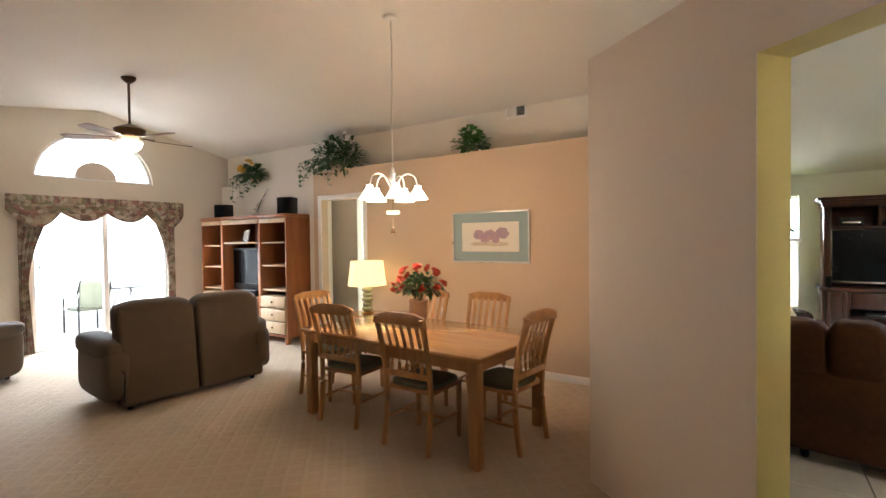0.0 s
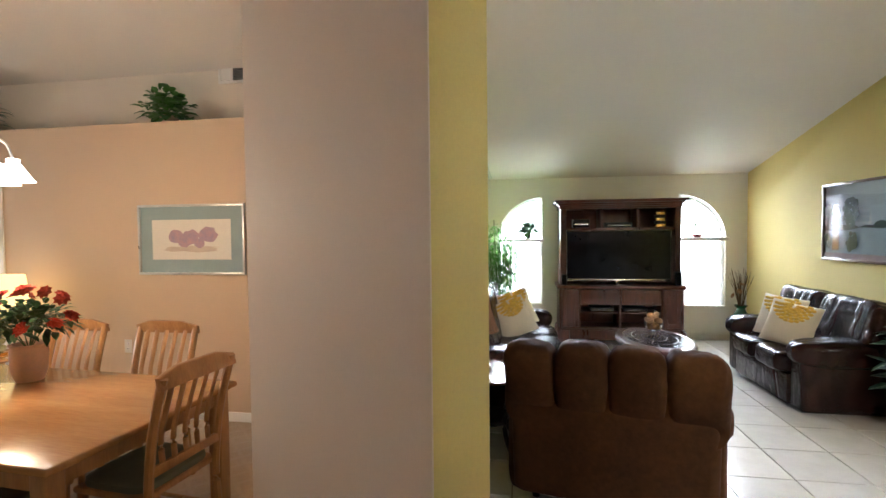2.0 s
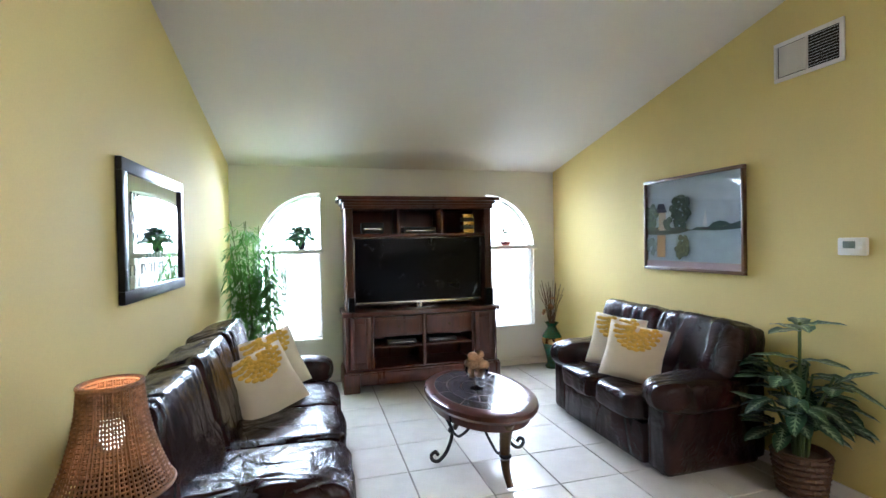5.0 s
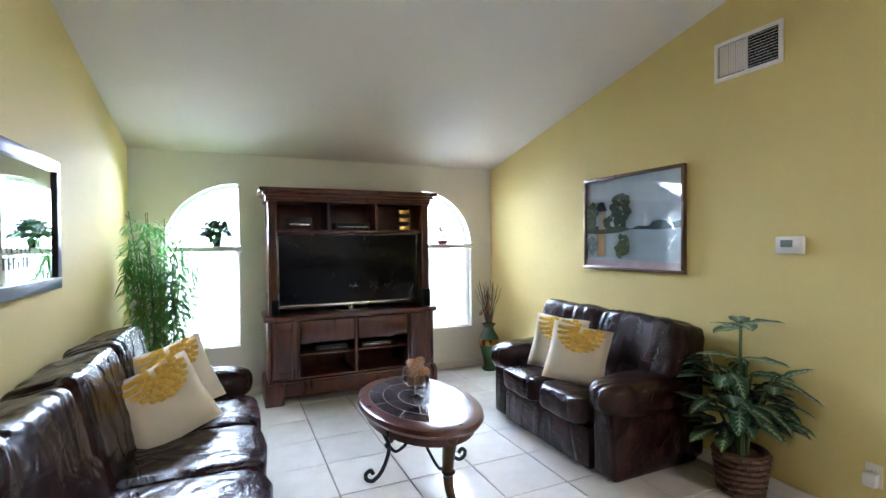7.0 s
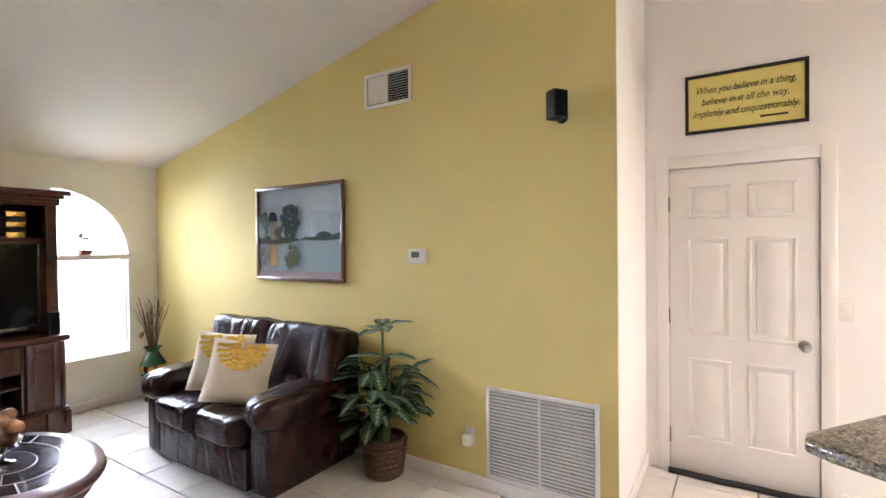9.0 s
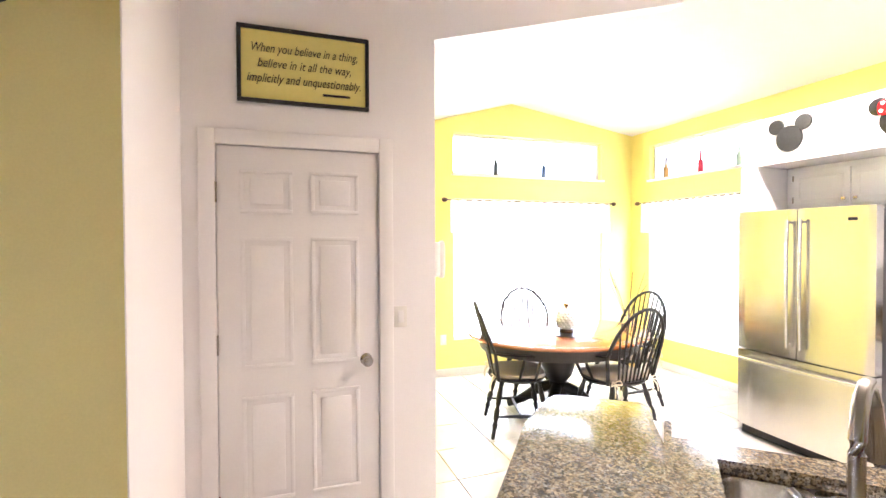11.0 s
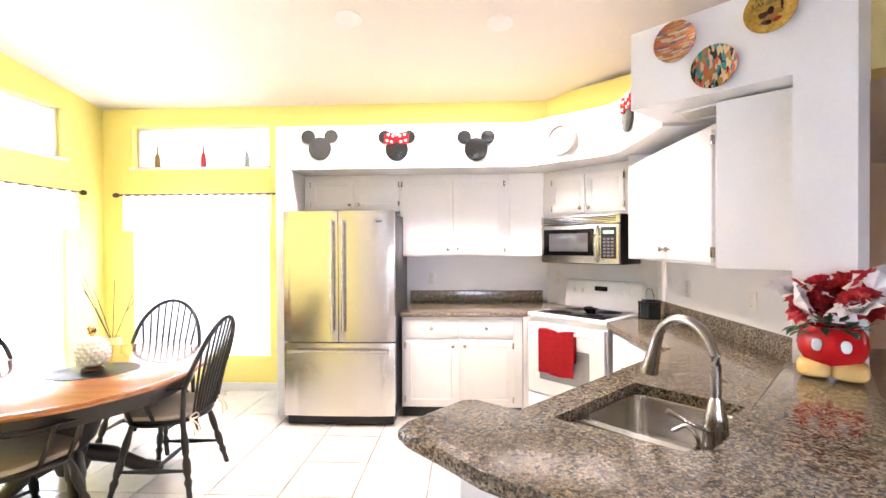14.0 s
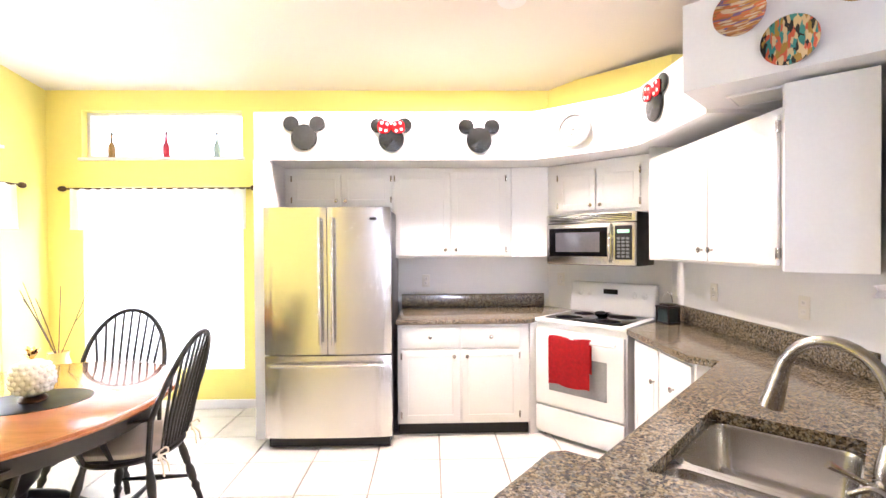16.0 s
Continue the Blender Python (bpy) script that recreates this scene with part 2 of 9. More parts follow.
def cloth_thin(name, color, through_share=0.5):
    """Thin cloth that lets light through."""
    m, t, p = nodes_of(name)
    N, L = t.nodes, t.links
    tr, mx = N.new("ShaderNodeBsdfTranslucent"), N.new("ShaderNodeMixShader")
    tc, no = N.new("ShaderNodeTexCoord"), N.new("ShaderNodeTexNoise")
    no.inputs["Scale"].default_value = 140
    L.new(tc.outputs["Object"], no.inputs["Vector"])
    ramp = N.new("ShaderNodeValToRGB")
    ramp.color_ramp.elements[0].color = (*[c * 0.9 for c in color], 1)
    ramp.color_ramp.elements[1].color = (*color, 1)
    L.new(no.outputs[0], ramp.inputs[0])
    L.new(ramp.outputs[0], p.inputs["Base Color"])
    L.new(ramp.outputs[0], tr.inputs[0])
    p.inputs["Roughness"].default_value = 0.9
    mx.inputs[0].default_value = through_share
    L.new(p.outputs[0], mx.inputs[1])
    L.new(tr.outputs[0], mx.inputs[2])
    L.new(mx.outputs[0], N["Material Output"].inputs[0])
    MATS[name] = m
    return m


def glow(name, color, strength):
    m, t, p = nodes_of(name)
    p.inputs["Base Color"].default_value = (*color, 1)
    p.inputs["Emission Color"].default_value = (*color, 1)
    p.inputs["Emission Strength"].default_value = strength
    p.inputs["Roughness"].default_value = 0.4
    MATS[name] = m
    return m


def leafy(name, c1, c2, rough=0.4):
    return mat(name, c1, rough, 0, 0.2, 22, 90, 0.15, (1, 1, 1), 0.1, c2, 0.15)


M_CEIL = mat("ceiling_paint", (0.76, 0.71, 0.64), 0.85, vary=0.03, scale=1.2, grain=90, bump=0.25)
M_WHITE = mat("white_wall_paint", (0.86, 0.83, 0.81), 0.7, vary=0.03, scale=1.5, grain=120, bump=0.15)
M_TVWALL = mat("cream_wall_paint", (0.84, 0.83, 0.77), 0.7, vary=0.03, scale=1.5, grain=120, bump=0.15)
M_YELLOW = mat("soft_yellow_wall_paint", (0.7, 0.57, 0.21), 0.8, vary=0.05, scale=1.2, grain=130, bump=0.15)
M_NOOK = mat("bright_yellow_wall_paint", (0.85, 0.74, 0.19), 0.6, vary=0.03, scale=1.2, grain=130, bump=0.15)
M_TAN = mat("tan_wall_paint", (0.62, 0.46, 0.31), 0.6, vary=0.04, scale=1.2, grain=130, bump=0.15)
M_BEIGE = mat("beige_wall_paint", (0.73, 0.63, 0.54), 0.65, vary=0.03, scale=1.2, grain=130, bump=0.15)
M_IVORY = mat("ivory_wall_paint", (0.76, 0.69, 0.6), 0.7, vary=0.03, scale=1.2, grain=130, bump=0.15)
M_TRIM = mat("white_trim_paint", (0.82, 0.79, 0.76), 0.4, vary=0.03, scale=4, grain=80, bump=0.05)
M_CAB = mat("white_cabinet_paint", (0.79, 0.78, 0.765), 0.38, vary=0.03, scale=3, grain=70, bump=0.06)
M_TILE = mat("cream_floor_tile", (0.72, 0.69, 0.64), 0.16, vary=0.07, scale=3.5, grain=40, bump=0.06, random=0.05, rvary=0.06, coords="Generated")
M_GROUT = mat("grey_grout", (0.3, 0.27, 0.24), 0.9, vary=0.15, scale=5, grain=200, bump=0.3)
M_CARPET = carpet_mat("beige_trellis_carpet")
M_GRANITE = granite("speckled_brown_granite")
M_LEATHER = leather("dark_brown_leather")
M_SUEDE = mat("brown_microfibre", (0.068, 0.026, 0.0085), 0.85, vary=0.3, scale=4, grain=30, bump=0.3, spec=0.2, dist=0.02)
M_TAUPE = mat("olive_brown_upholstery", (0.09, 0.063, 0.04), 0.85, vary=0.15, scale=6, grain=260, bump=0.3, sheen=0.05)
M_PILLOW = mat("cream_cotton", (0.72, 0.64, 0.5), 0.9, vary=0.06, scale=8, grain=320, bump=0.3)
M_PILYEL = mat("yellow_embroidery", (0.78, 0.5, 0.08), 0.9, vary=0.25, scale=30, grain=200, bump=0.6)
M_DARKWOOD = wood("dark_cherry_wood", (0.1, 0.025, 0.011), (0.04, 0.01, 0.006), 0.3, 0.2)
M_ESPRESSO = wood("espresso_wood", (0.016, 0.006, 0.004), (0.008, 0.0032, 0.0025), 0.5, 0.0)
M_ESPRESSO.node_tree.nodes["Principled BSDF"].inputs["Specular IOR Level"].default_value = 0.2
M_OAK = wood("honey_oak", (0.5, 0.27, 0.105), (0.34, 0.165, 0.06), 0.35, 0.25)
M_OAKTOP = wood("honey_oak_top", (0.52, 0.29, 0.115), (0.4, 0.2, 0.075), 0.2, 0.4, "x")
M_ORANGEWOOD = wood("orange_maple", (0.36, 0.13, 0.04), (0.24, 0.08, 0.024), 0.35, 0.25)
M_WASHED = wood("washed_cream_wood", (0.6, 0.45, 0.29), (0.48, 0.34, 0.2), 0.45, 0.1)
M_TABLETOP = wood("red_brown_table_top", (0.36, 0.135, 0.05), (0.25, 0.085, 0.03), 0.15, 0.5, "x")
M_BLACKWOOD = mat("black_painted_wood", (0.012, 0.011, 0.011), 0.35, vary=0.3, scale=8, grain=90, bump=0.05)
M_BLACK = mat("black_plastic", (0.009, 0.009, 0.01), 0.4, vary=0.2, scale=8, grain=120, spec=0.3)
M_SCREEN = mat("black_glass_screen", (0.004, 0.004, 0.005), 0.1, vary=0.1, rvary=0.03, spec=0.14)
M_STEEL = mat("brushed_stainless_steel", (0.6, 0.585, 0.56), 0.24, 1.0, 0.03, 1.5, 60, 0.0, (6, 6, 0.5), 0.04)
M_STEELH = mat("brushed_steel_level", (0.58, 0.565, 0.54), 0.24, 1.0, 0.03, 2, 90, 0.0, (0.6, 0.6, 12), 0.04)
M_NICKEL = mat("satin_nickel", (0.42, 0.39, 0.35), 0.25, 1.0, 0.06, 4, 120)
M_CHROME = mat("polished_chrome", (0.75, 0.75, 0.76), 0.08, 1.0, 0.03, 4, 80, rvary=0.03)
M_IRON = mat("dark_wrought_iron", (0.03, 0.028, 0.03), 0.4, 0.8, 0.25, 20, 140, 0.3)
M_BRASS = mat("polished_brass", (0.7, 0.45, 0.12), 0.2, 1.0, 0.1, 6, 60)
M_ANTIQUE = mat("antique_bronze", (0.1, 0.055, 0.025), 0.4, 0.7, 0.3, 8, 90)
M_APPLIANCE = mat("white_enamel", (0.8, 0.8, 0.8), 0.2, vary=0.02, scale=3, grain=60)
M_CREAMPL = mat("cream_plastic", (0.78, 0.75, 0.68), 0.4, vary=0.03)
M_RED = mat("red_terry_cloth", (0.55, 0.012, 0.015), 0.95, vary=0.2, scale=40, grain=350, bump=0.7)
M_REDGLAZE = mat("red_glazed_ceramic", (0.5, 0.008, 0.01), 0.1, vary=0.05)
M_YELGLAZE = mat("yellow_glazed_ceramic", (0.75, 0.5, 0.16), 0.15, vary=0.05)
M_WHITEGL = mat("white_glazed_ceramic", (0.8, 0.79, 0.76), 0.15, vary=0.03)
M_PETALR = mat("red_petals", (0.5, 0.012, 0.02), 0.6, vary=0.3, scale=30, grain=120)
M_PETALW = mat("white_petals", (0.8, 0.76, 0.74), 0.6, vary=0.08, scale=30, grain=120)
M_PETALO = mat("coral_petals", (0.6, 0.07, 0.04), 0.6, vary=0.3, scale=30, grain=120)
M_PETALP = mat("pink_petals", (0.55, 0.22, 0.24), 0.6, vary=0.2, scale=30, grain=120)
M_SUNFL = mat("sunflower_petals", (0.7, 0.38, 0.03), 0.6, vary=0.2, scale=30, grain=120)
M_LEAF = leafy("dark_green_leaves", (0.045, 0.12, 0.035), (0.02, 0.06, 0.02))
M_LEAF2 = leafy("bright_green_leaves", (0.07, 0.2, 0.03), (0.03, 0.1, 0.015))
def vein_leaf(name):
    """Dark leaf with pale feathered bars that run out from the midrib; reads the leaf's own coordinates."""
    m, nt, bsdf = nodes_of(name)

    def op(kind, a, b=None, c=None):
        n = nt.nodes.new("ShaderNodeMath")
        n.operation = kind
        for i, v in enumerate((a, b, c)):
            if v is None:
                continue
            if isinstance(v, (int, float)):
                n.inputs[i].default_value = v
            else:
                nt.links.new(v, n.inputs[i])
        return n.outputs[0]
    edge, along, nz = nt.nodes.new("ShaderNodeAttribute"), nt.nodes.new("ShaderNodeAttribute"), nt.nodes.new("ShaderNodeTexNoise")
    edge.attribute_name, along.attribute_name = "edge", "along"
    nz.inputs["Scale"].default_value, nz.inputs["Detail"].default_value = 60, 3
    wave = op("SINE", op("MULTIPLY", op("MULTIPLY_ADD", edge.outputs["Fac"], -0.22, along.outputs["Fac"]), 48.0))
    bars = op("MULTIPLY", op("MULTIPLY_ADD", wave, 0.5, 0.5), op("SUBTRACT", 0.95, edge.outputs["Fac"]))
    rib = op("MULTIPLY", op("LESS_THAN", edge.outputs["Fac"], 0.1), 0.7)
    pale = op("MULTIPLY", op("MAXIMUM", bars, rib), op("MULTIPLY_ADD", nz.outputs[0], 1.6, 0.1))
    rp = nt.nodes.new("ShaderNodeValToRGB")
    rp.color_ramp.elements[0].position, rp.color_ramp.elements[0].color = 0.3, (0.018, 0.062, 0.026, 1)
    rp.color_ramp.elements[1].position, rp.color_ramp.elements[1].color = 0.62, (0.34, 0.42, 0.24, 1)
    nt.links.new(pale, rp.inputs[0])
    nt.links.new(rp.outputs[0], bsdf.inputs["Base Color"])
    bsdf.inputs["Roughness"].default_value = 0.38
    return m


M_VEIN = vein_leaf("veined_leaves")
M_STEM = mat("green_stems", (0.09, 0.13, 0.04), 0.6, vary=0.2)
M_TWIG = mat("brown_twigs", (0.13, 0.085, 0.05), 0.8, vary=0.3)
M_WICKER = mat("brown_wicker", (0.36, 0.17, 0.075), 0.6, vary=0.3, scale=30, grain=120, bump=0.3)
M_DWICKER = mat("dark_wicker", (0.1, 0.045, 0.02), 0.6, vary=0.35, scale=30, grain=120, bump=0.4)
M_TERRA = mat("peach_ceramic", (0.68, 0.46, 0.34), 0.5, vary=0.08, scale=9)
M_GREENVASE = mat("green_painted_vase", (0.02, 0.13, 0.08), 0.2, 0, 0.2, 9, 40, 0.05, (1, 1, 1), 0.05, (0.06, 0.07, 0.02))
M_BAMBOO = cloth_thin("bamboo_leaves", (0.15, 0.31, 0.08), 0.4)
M_BLIND = cloth_thin("white_blind_vinyl", (0.85, 0.84, 0.8), 0.45)
M_SHEER = cloth_thin("sheer_white_cotton", (0.9, 0.88, 0.82), 0.6)
M_FLORAL = mosaic("floral_drapery", [(0.4, 0.33, 0.25), (0.22, 0.15, 0.12), (0.5, 0.44, 0.36), (0.33, 0.18, 0.15), (0.26, 0.24, 0.16), (0.46, 0.38, 0.28)], 16, 0.9)
M_GLASS = glassy("clear_glass")
M_MIRROR = mat("silvered_mirror", (0.85, 0.87, 0.86), 0.02, 1.0, 0.01, rvary=0.01)
M_PAPER = mat("cream_paper", (0.72, 0.68, 0.6), 0.7, vary=0.04)
M_TEALMAT = mat("blue_grey_mount", (0.29, 0.37, 0.38), 0.8, vary=0.04)
M_SIGN = mat("yellow_sign_card", (0.72, 0.62, 0.18), 0.7, vary=0.04)
M_INK = mat("black_ink", (0.015, 0.013, 0.012), 0.7, vary=0.1)
M_RUBBER = mat("black_rubber", (0.01, 0.01, 0.01), 0.7, vary=0.2)
M_DARKGAP = mat("dark_void", (0.02, 0.018, 0.016), 0.9, vary=0.2)
M_SEAT = mat("beige_seat_pad", (0.5, 0.43, 0.36), 0.95, vary=0.1, scale=12, grain=300, bump=0.4)
M_SEATG = mat("sage_seat_fabric", (0.2, 0.21, 0.15), 0.95, vary=0.12, scale=12, grain=300, bump=0.3)
M_BULB = glow("lit_bulb", (1.0, 0.85, 0.6), 6)
M_FROST = glow("lit_frosted_glass", (1.0, 0.93, 0.8), 3.2)
M_SHADE = glow("lit_linen_shade", (1.0, 0.74, 0.3), 1.05)
M_CAN = glow("lit_recessed_lens", (1.0, 0.93, 0.8), 22)
M_DRIVE = mat("pale_patio_concrete", (0.5, 0.48, 0.45), 0.9, vary=0.1, scale=3, grain=60, bump=0.3)
M_LAWN = mat("sunlit_lawn", (0.16, 0.24, 0.07), 0.95, vary=0.3, scale=2, grain=60, bump=0.6)

# ---- building helpers ----
def place(ob, parent):
    if parent is not None:
        ob.parent = parent
    return ob


def finish(bm, name, material, smooth=True):
    me = bpy.data.meshes.new(name)
    bmesh.ops.recalc_face_normals(bm, faces=bm.faces)
    bm.to_mesh(me)
    bm.free()
    me.materials.append(material)
    if smooth:
        me.shade_smooth()
        me.set_sharp_from_angle(angle=radians(38))
    return me


def part(name, bm, material, parent, label="", m=None):
    ob = new(name, finish(bm, name, material))
    if m is not None:
        ob.matrix_basis = m
    place(ob, parent)
    if label:
        tagged(ob, label)
    return ob


def thing(name, label, category, m=None, group="", kind=""):
    ob = new(name)
    ob.empty_display_size = 0.1
    if m is not None:
        ob.matrix_basis = m
    return tagged(ob, label, category, group, kind)


def solid(name, bm, material, label, category, m=None, group="", kind=""):
    ob = new(name, finish(bm, name, material))
    if m is not None:
        ob.matrix_basis = m
    return tagged(ob, label, category, group, kind)


def B():
    return bmesh.new()


def box(bm, x0, x1, y0, y1, z0, z1, bev=0.0, m=None, seg=2):
    r = bmesh.ops.create_cube(bm, size=1.0)
    vs = r["verts"]
    t = Matrix.Translation(((x0 + x1) / 2, (y0 + y1) / 2, (z0 + z1) / 2)) @ Matrix.Diagonal((abs(x1 - x0), abs(y1 - y0), abs(z1 - z0), 1))
    bmesh.ops.transform(bm, matrix=t, verts=vs)
    if bev > 0:
        bev = min(bev, 0.49 * min(abs(x1 - x0), abs(y1 - y0), abs(z1 - z0)))
        es = list({e for v in vs for e in v.link_edges})
        r = bmesh.ops.bevel(bm, geom=es, offset=bev, segments=seg, affect="EDGES", profile=0.5)
        vs = list({v for f in r["faces"] for v in f.verts} | {v for v in vs if v.is_valid})
    if m is not None:
        bmesh.ops.transform(bm, matrix=m, verts=vs)
    return vs


def lathe(bm, prof, seg=24, m=None, sx=1.0, sy=1.0):
    rings = []
    for r, z in prof:
        if r < 1e-5:
            rings.append([bm.verts.new((0, 0, z))])
        else:
            rings.append([bm.verts.new((r * sx * math.cos(2 * math.pi * i / seg), r * sy * math.sin(2 * math.pi * i / seg), z)) for i in range(seg)])
    for a, b in zip(rings, rings[1:]):
        for i in range(seg):
            j = (i + 1) % seg
            if len(a) == 1 and len(b) == 1:
                continue
            if len(a) == 1:
                bm.faces.new((a[0], b[i], b[j]))
            elif len(b) == 1:
                bm.faces.new((a[i], a[j], b[0]))
            else:
                bm.faces.new((a[i], a[j], b[j], b[i]))
    vs = [v for r in rings for v in r]
    for end in (rings[0], rings[-1]):
        if len(end) > 2:
            bm.faces.new(end)
    if m is not None:
        bmesh.ops.transform(bm, matrix=m, verts=vs)
    return vs


def cyl(bm, p0, p1, r0, r1=None, seg=12):
    p0, p1 = Vector(p0), Vector(p1)
    q = (p1 - p0).to_track_quat("Z", "Y").to_matrix().to_4x4()
    return lathe(bm, [(r0, 0), (r0 if r1 is None else r1, (p1 - p0).length)], seg, Matrix.Translation(p0) @ q)


def tube(bm, pts, r, seg=8, flat=1.0):
    """A sweep along points; r is one radius or one a point."""
    pts = [Vector(p) for p in pts]
    rs = r if isinstance(r, (list, tuple)) else [r] * len(pts)
    rings = []
    up = Vector((0, 0, 1))
    for i, p in enumerate(pts):
        d = (pts[min(i + 1, len(pts) - 1)] - pts[max(i - 1, 0)]).normalized()
        s = d.cross(up)
        if s.length < 0.05:
            s = d.cross(Vector((0, 1, 0)))
        s.normalize()
        u = s.cross(d)
        rings.append([bm.verts.new(p + rs[i] * (math.cos(2 * math.pi * k / seg) * s + flat * math.sin(2 * math.pi * k / seg) * u)) for k in range(seg)])
    for a, b in zip(rings, rings[1:]):
        for k in range(seg):
            bm.faces.new((a[k], a[(k + 1) % seg], b[(k + 1) % seg], b[k]))
    bm.faces.new(rings[0])
    bm.faces.new(rings[-1])
    return [v for r in rings for v in r]


def curve_pts(ctrl, n=10):
    """Catmull-Rom through control points."""
    c = [Vector(p) for p in ctrl]
    c = [2 * c[0] - c[1]] + c + [2 * c[-1] - c[-2]]
    out = []
    for i in range(1, len(c) - 2):
        for k in range(n):
            t = k / n
            a, b, d, e = c[i - 1], c[i], c[i + 1], c[i + 2]
            out.append(0.5 * ((2 * b) + (d - a) * t + (2 * a - 5 * b + 4 * d - e) * t * t + (3 * b - a - 3 * d + e) * t ** 3))
    out.append(c[-2])
    return out


def puff(bm, cx, cy, cz, sx, sy, sz, e=0.35, m=None, nu=28, nv=18, wrinkle=0.0, seed=0):
    """A stuffed, rounded block."""
    def sp(v, p):
        return math.copysign(abs(v) ** p, v)
    rows = []
    for i in range(nv + 1):
        th = -math.pi / 2 + math.pi * i / nv
        row = []
        for k in range(nu):
            ph = 2 * math.pi * k / nu
            c = sp(math.cos(th), e)
            p = Vector((sx / 2 * c * sp(math.cos(ph), e), sy / 2 * c * sp(math.sin(ph), e), sz / 2 * sp(math.sin(th), e)))
            if wrinkle:
                q = p * 7 + Vector((seed, seed * 1.7, 0))
                lean = q.x + 0.35 * q.z + 0.4 * noise.noise(q * 0.6)
                crease = noise.noise(Vector((lean * 2.0, q.y * 0.7, q.z * 0.45)) + Vector((3, seed, 1)))
                p += p.normalized() * wrinkle * (1.1 * noise.noise(q * 0.7) + 0.25 * noise.noise(q * 1.8) - 0.75 * max(0.0, 1 - abs(crease) * 3.2))
            row.append(bm.verts.new(p + Vector((cx, cy, cz))))
        rows.append(row)
    for a, b in zip(rows, rows[1:]):
        for k in range(nu):
            bm.faces.new((a[k], a[(k + 1) % nu], b[(k + 1) % nu], b[k]))
    vs = [v for r in rows for v in r]
    bmesh.ops.remove_doubles(bm, verts=rows[0] + rows[-1], dist=1e-5)
    vs = [v for v in vs if v.is_valid]
    if m is not None:
        bmesh.ops.transform(bm, matrix=m, verts=vs)
    return vs


def prism(bm, poly, z0, z1, bev=0.0, m=None, seg=2):
    """A polygon in x, y pulled up from z0 to z1."""
    lo = [bm.verts.new((x, y, z0)) for x, y in poly]
    hi = [bm.verts.new((x, y, z1)) for x, y in poly]
    n = len(poly)
    fs = [bm.faces.new(lo[::-1]), bm.faces.new(hi)]
    for i in range(n):
        fs.append(bm.faces.new((lo[i], lo[(i + 1) % n], hi[(i + 1) % n], hi[i])))
    vs = lo + hi
    if bev:
        es = list({e for f in fs[:2] for e in f.edges})
        r = bmesh.ops.bevel(bm, geom=es, offset=bev, segments=seg, affect="EDGES", profile=0.5)
        vs = list({v for f in r["faces"] for v in f.verts} | {v for v in vs if v.is_valid})
    if m is not None:
        bmesh.ops.transform(bm, matrix=m, verts=vs)
    return vs


def upright(origin, along):
    """Pose that takes a flat drawing (x along the wall, y up, z out of it) to a wall; along is its level x direction."""
    a = Vector((*along, 0)).normalized()
    u = Vector((0, 0, 1))
    o = a.cross(u)
    return Matrix.Translation(origin) @ Matrix((a, u, o)).transposed().to_4x4()


def structure(name, bm, material, label, category="wall"):
    return solid(name, bm, material, label, category, kind="structure")


# ---- the shell ----
XL, XR, YT, XD = 0.26, 4.04, 8.71, 4.92        # family room and door wall
YB, XN, XK = -0.87, 7.45, 2.08                   # back wall of kitchen, east wall of nook, kitchen side wall
RIDGE_Y, RIDGE_Z, SN, SS = 3.3, 3.55, 0.2145, 0.15
XW = -7.7                                        # wall with the sliding door
YTAN, YUP = 5.03, 5.4


def zc(y):
    return RIDGE_Z - (SN * (y - RIDGE_Y) if y > RIDGE_Y else SS * (RIDGE_Y - y))


YS = -3.0
# ceiling: one gable, and the cross gable over the nook
bm = B()
T = 0.12
for x0, x1, ys in ((XW - 0.2, XD, (YS - 0.2, RIDGE_Y, YT + 0.2)),):
    prof = [(y, zc(y)) for y in ys] + [(y, zc(y) + T) for y in reversed(ys)]
    a = [bm.verts.new((x0, y, z)) for y, z in prof]
    b = [bm.verts.new((x1 + 0.12, y, z)) for y, z in prof]
    bm.faces.new(a)
    bm.faces.new(b[::-1])
    for i in range(len(prof)):
        bm.faces.new((a[i], a[(i + 1) % 6], b[(i + 1) % 6], b[i]))
structure("ceiling", bm, M_CEIL, "off-white vaulted ceiling with a fine texture", "ceiling")
NR_Y, NR_Z, NN_Y, NN_Z = 0.9, zc(0.9), 2.69, 2.69
bm = B()
prof = [(YB - 0.2, zc(YB - 0.2)), (NR_Y, NR_Z), (NN_Y + 0.2, NN_Z - 0.04)]
prof += [(y, z + T) for y, z in reversed(prof)]
a = [bm.verts.new((XD + 0.1205, y, z)) for y, z in prof]
b = [bm.verts.new((XN + 0.2, y, z)) for y, z in prof]
bm.faces.new(a)
bm.faces.new(b[::-1])
for i in range(6):
    bm.faces.new((a[i], a[(i + 1) % 6], b[(i + 1) % 6], b[i]))
structure("ceiling_nook", bm, M_CEIL, "white vaulted ceiling over the breakfast nook", "ceiling")


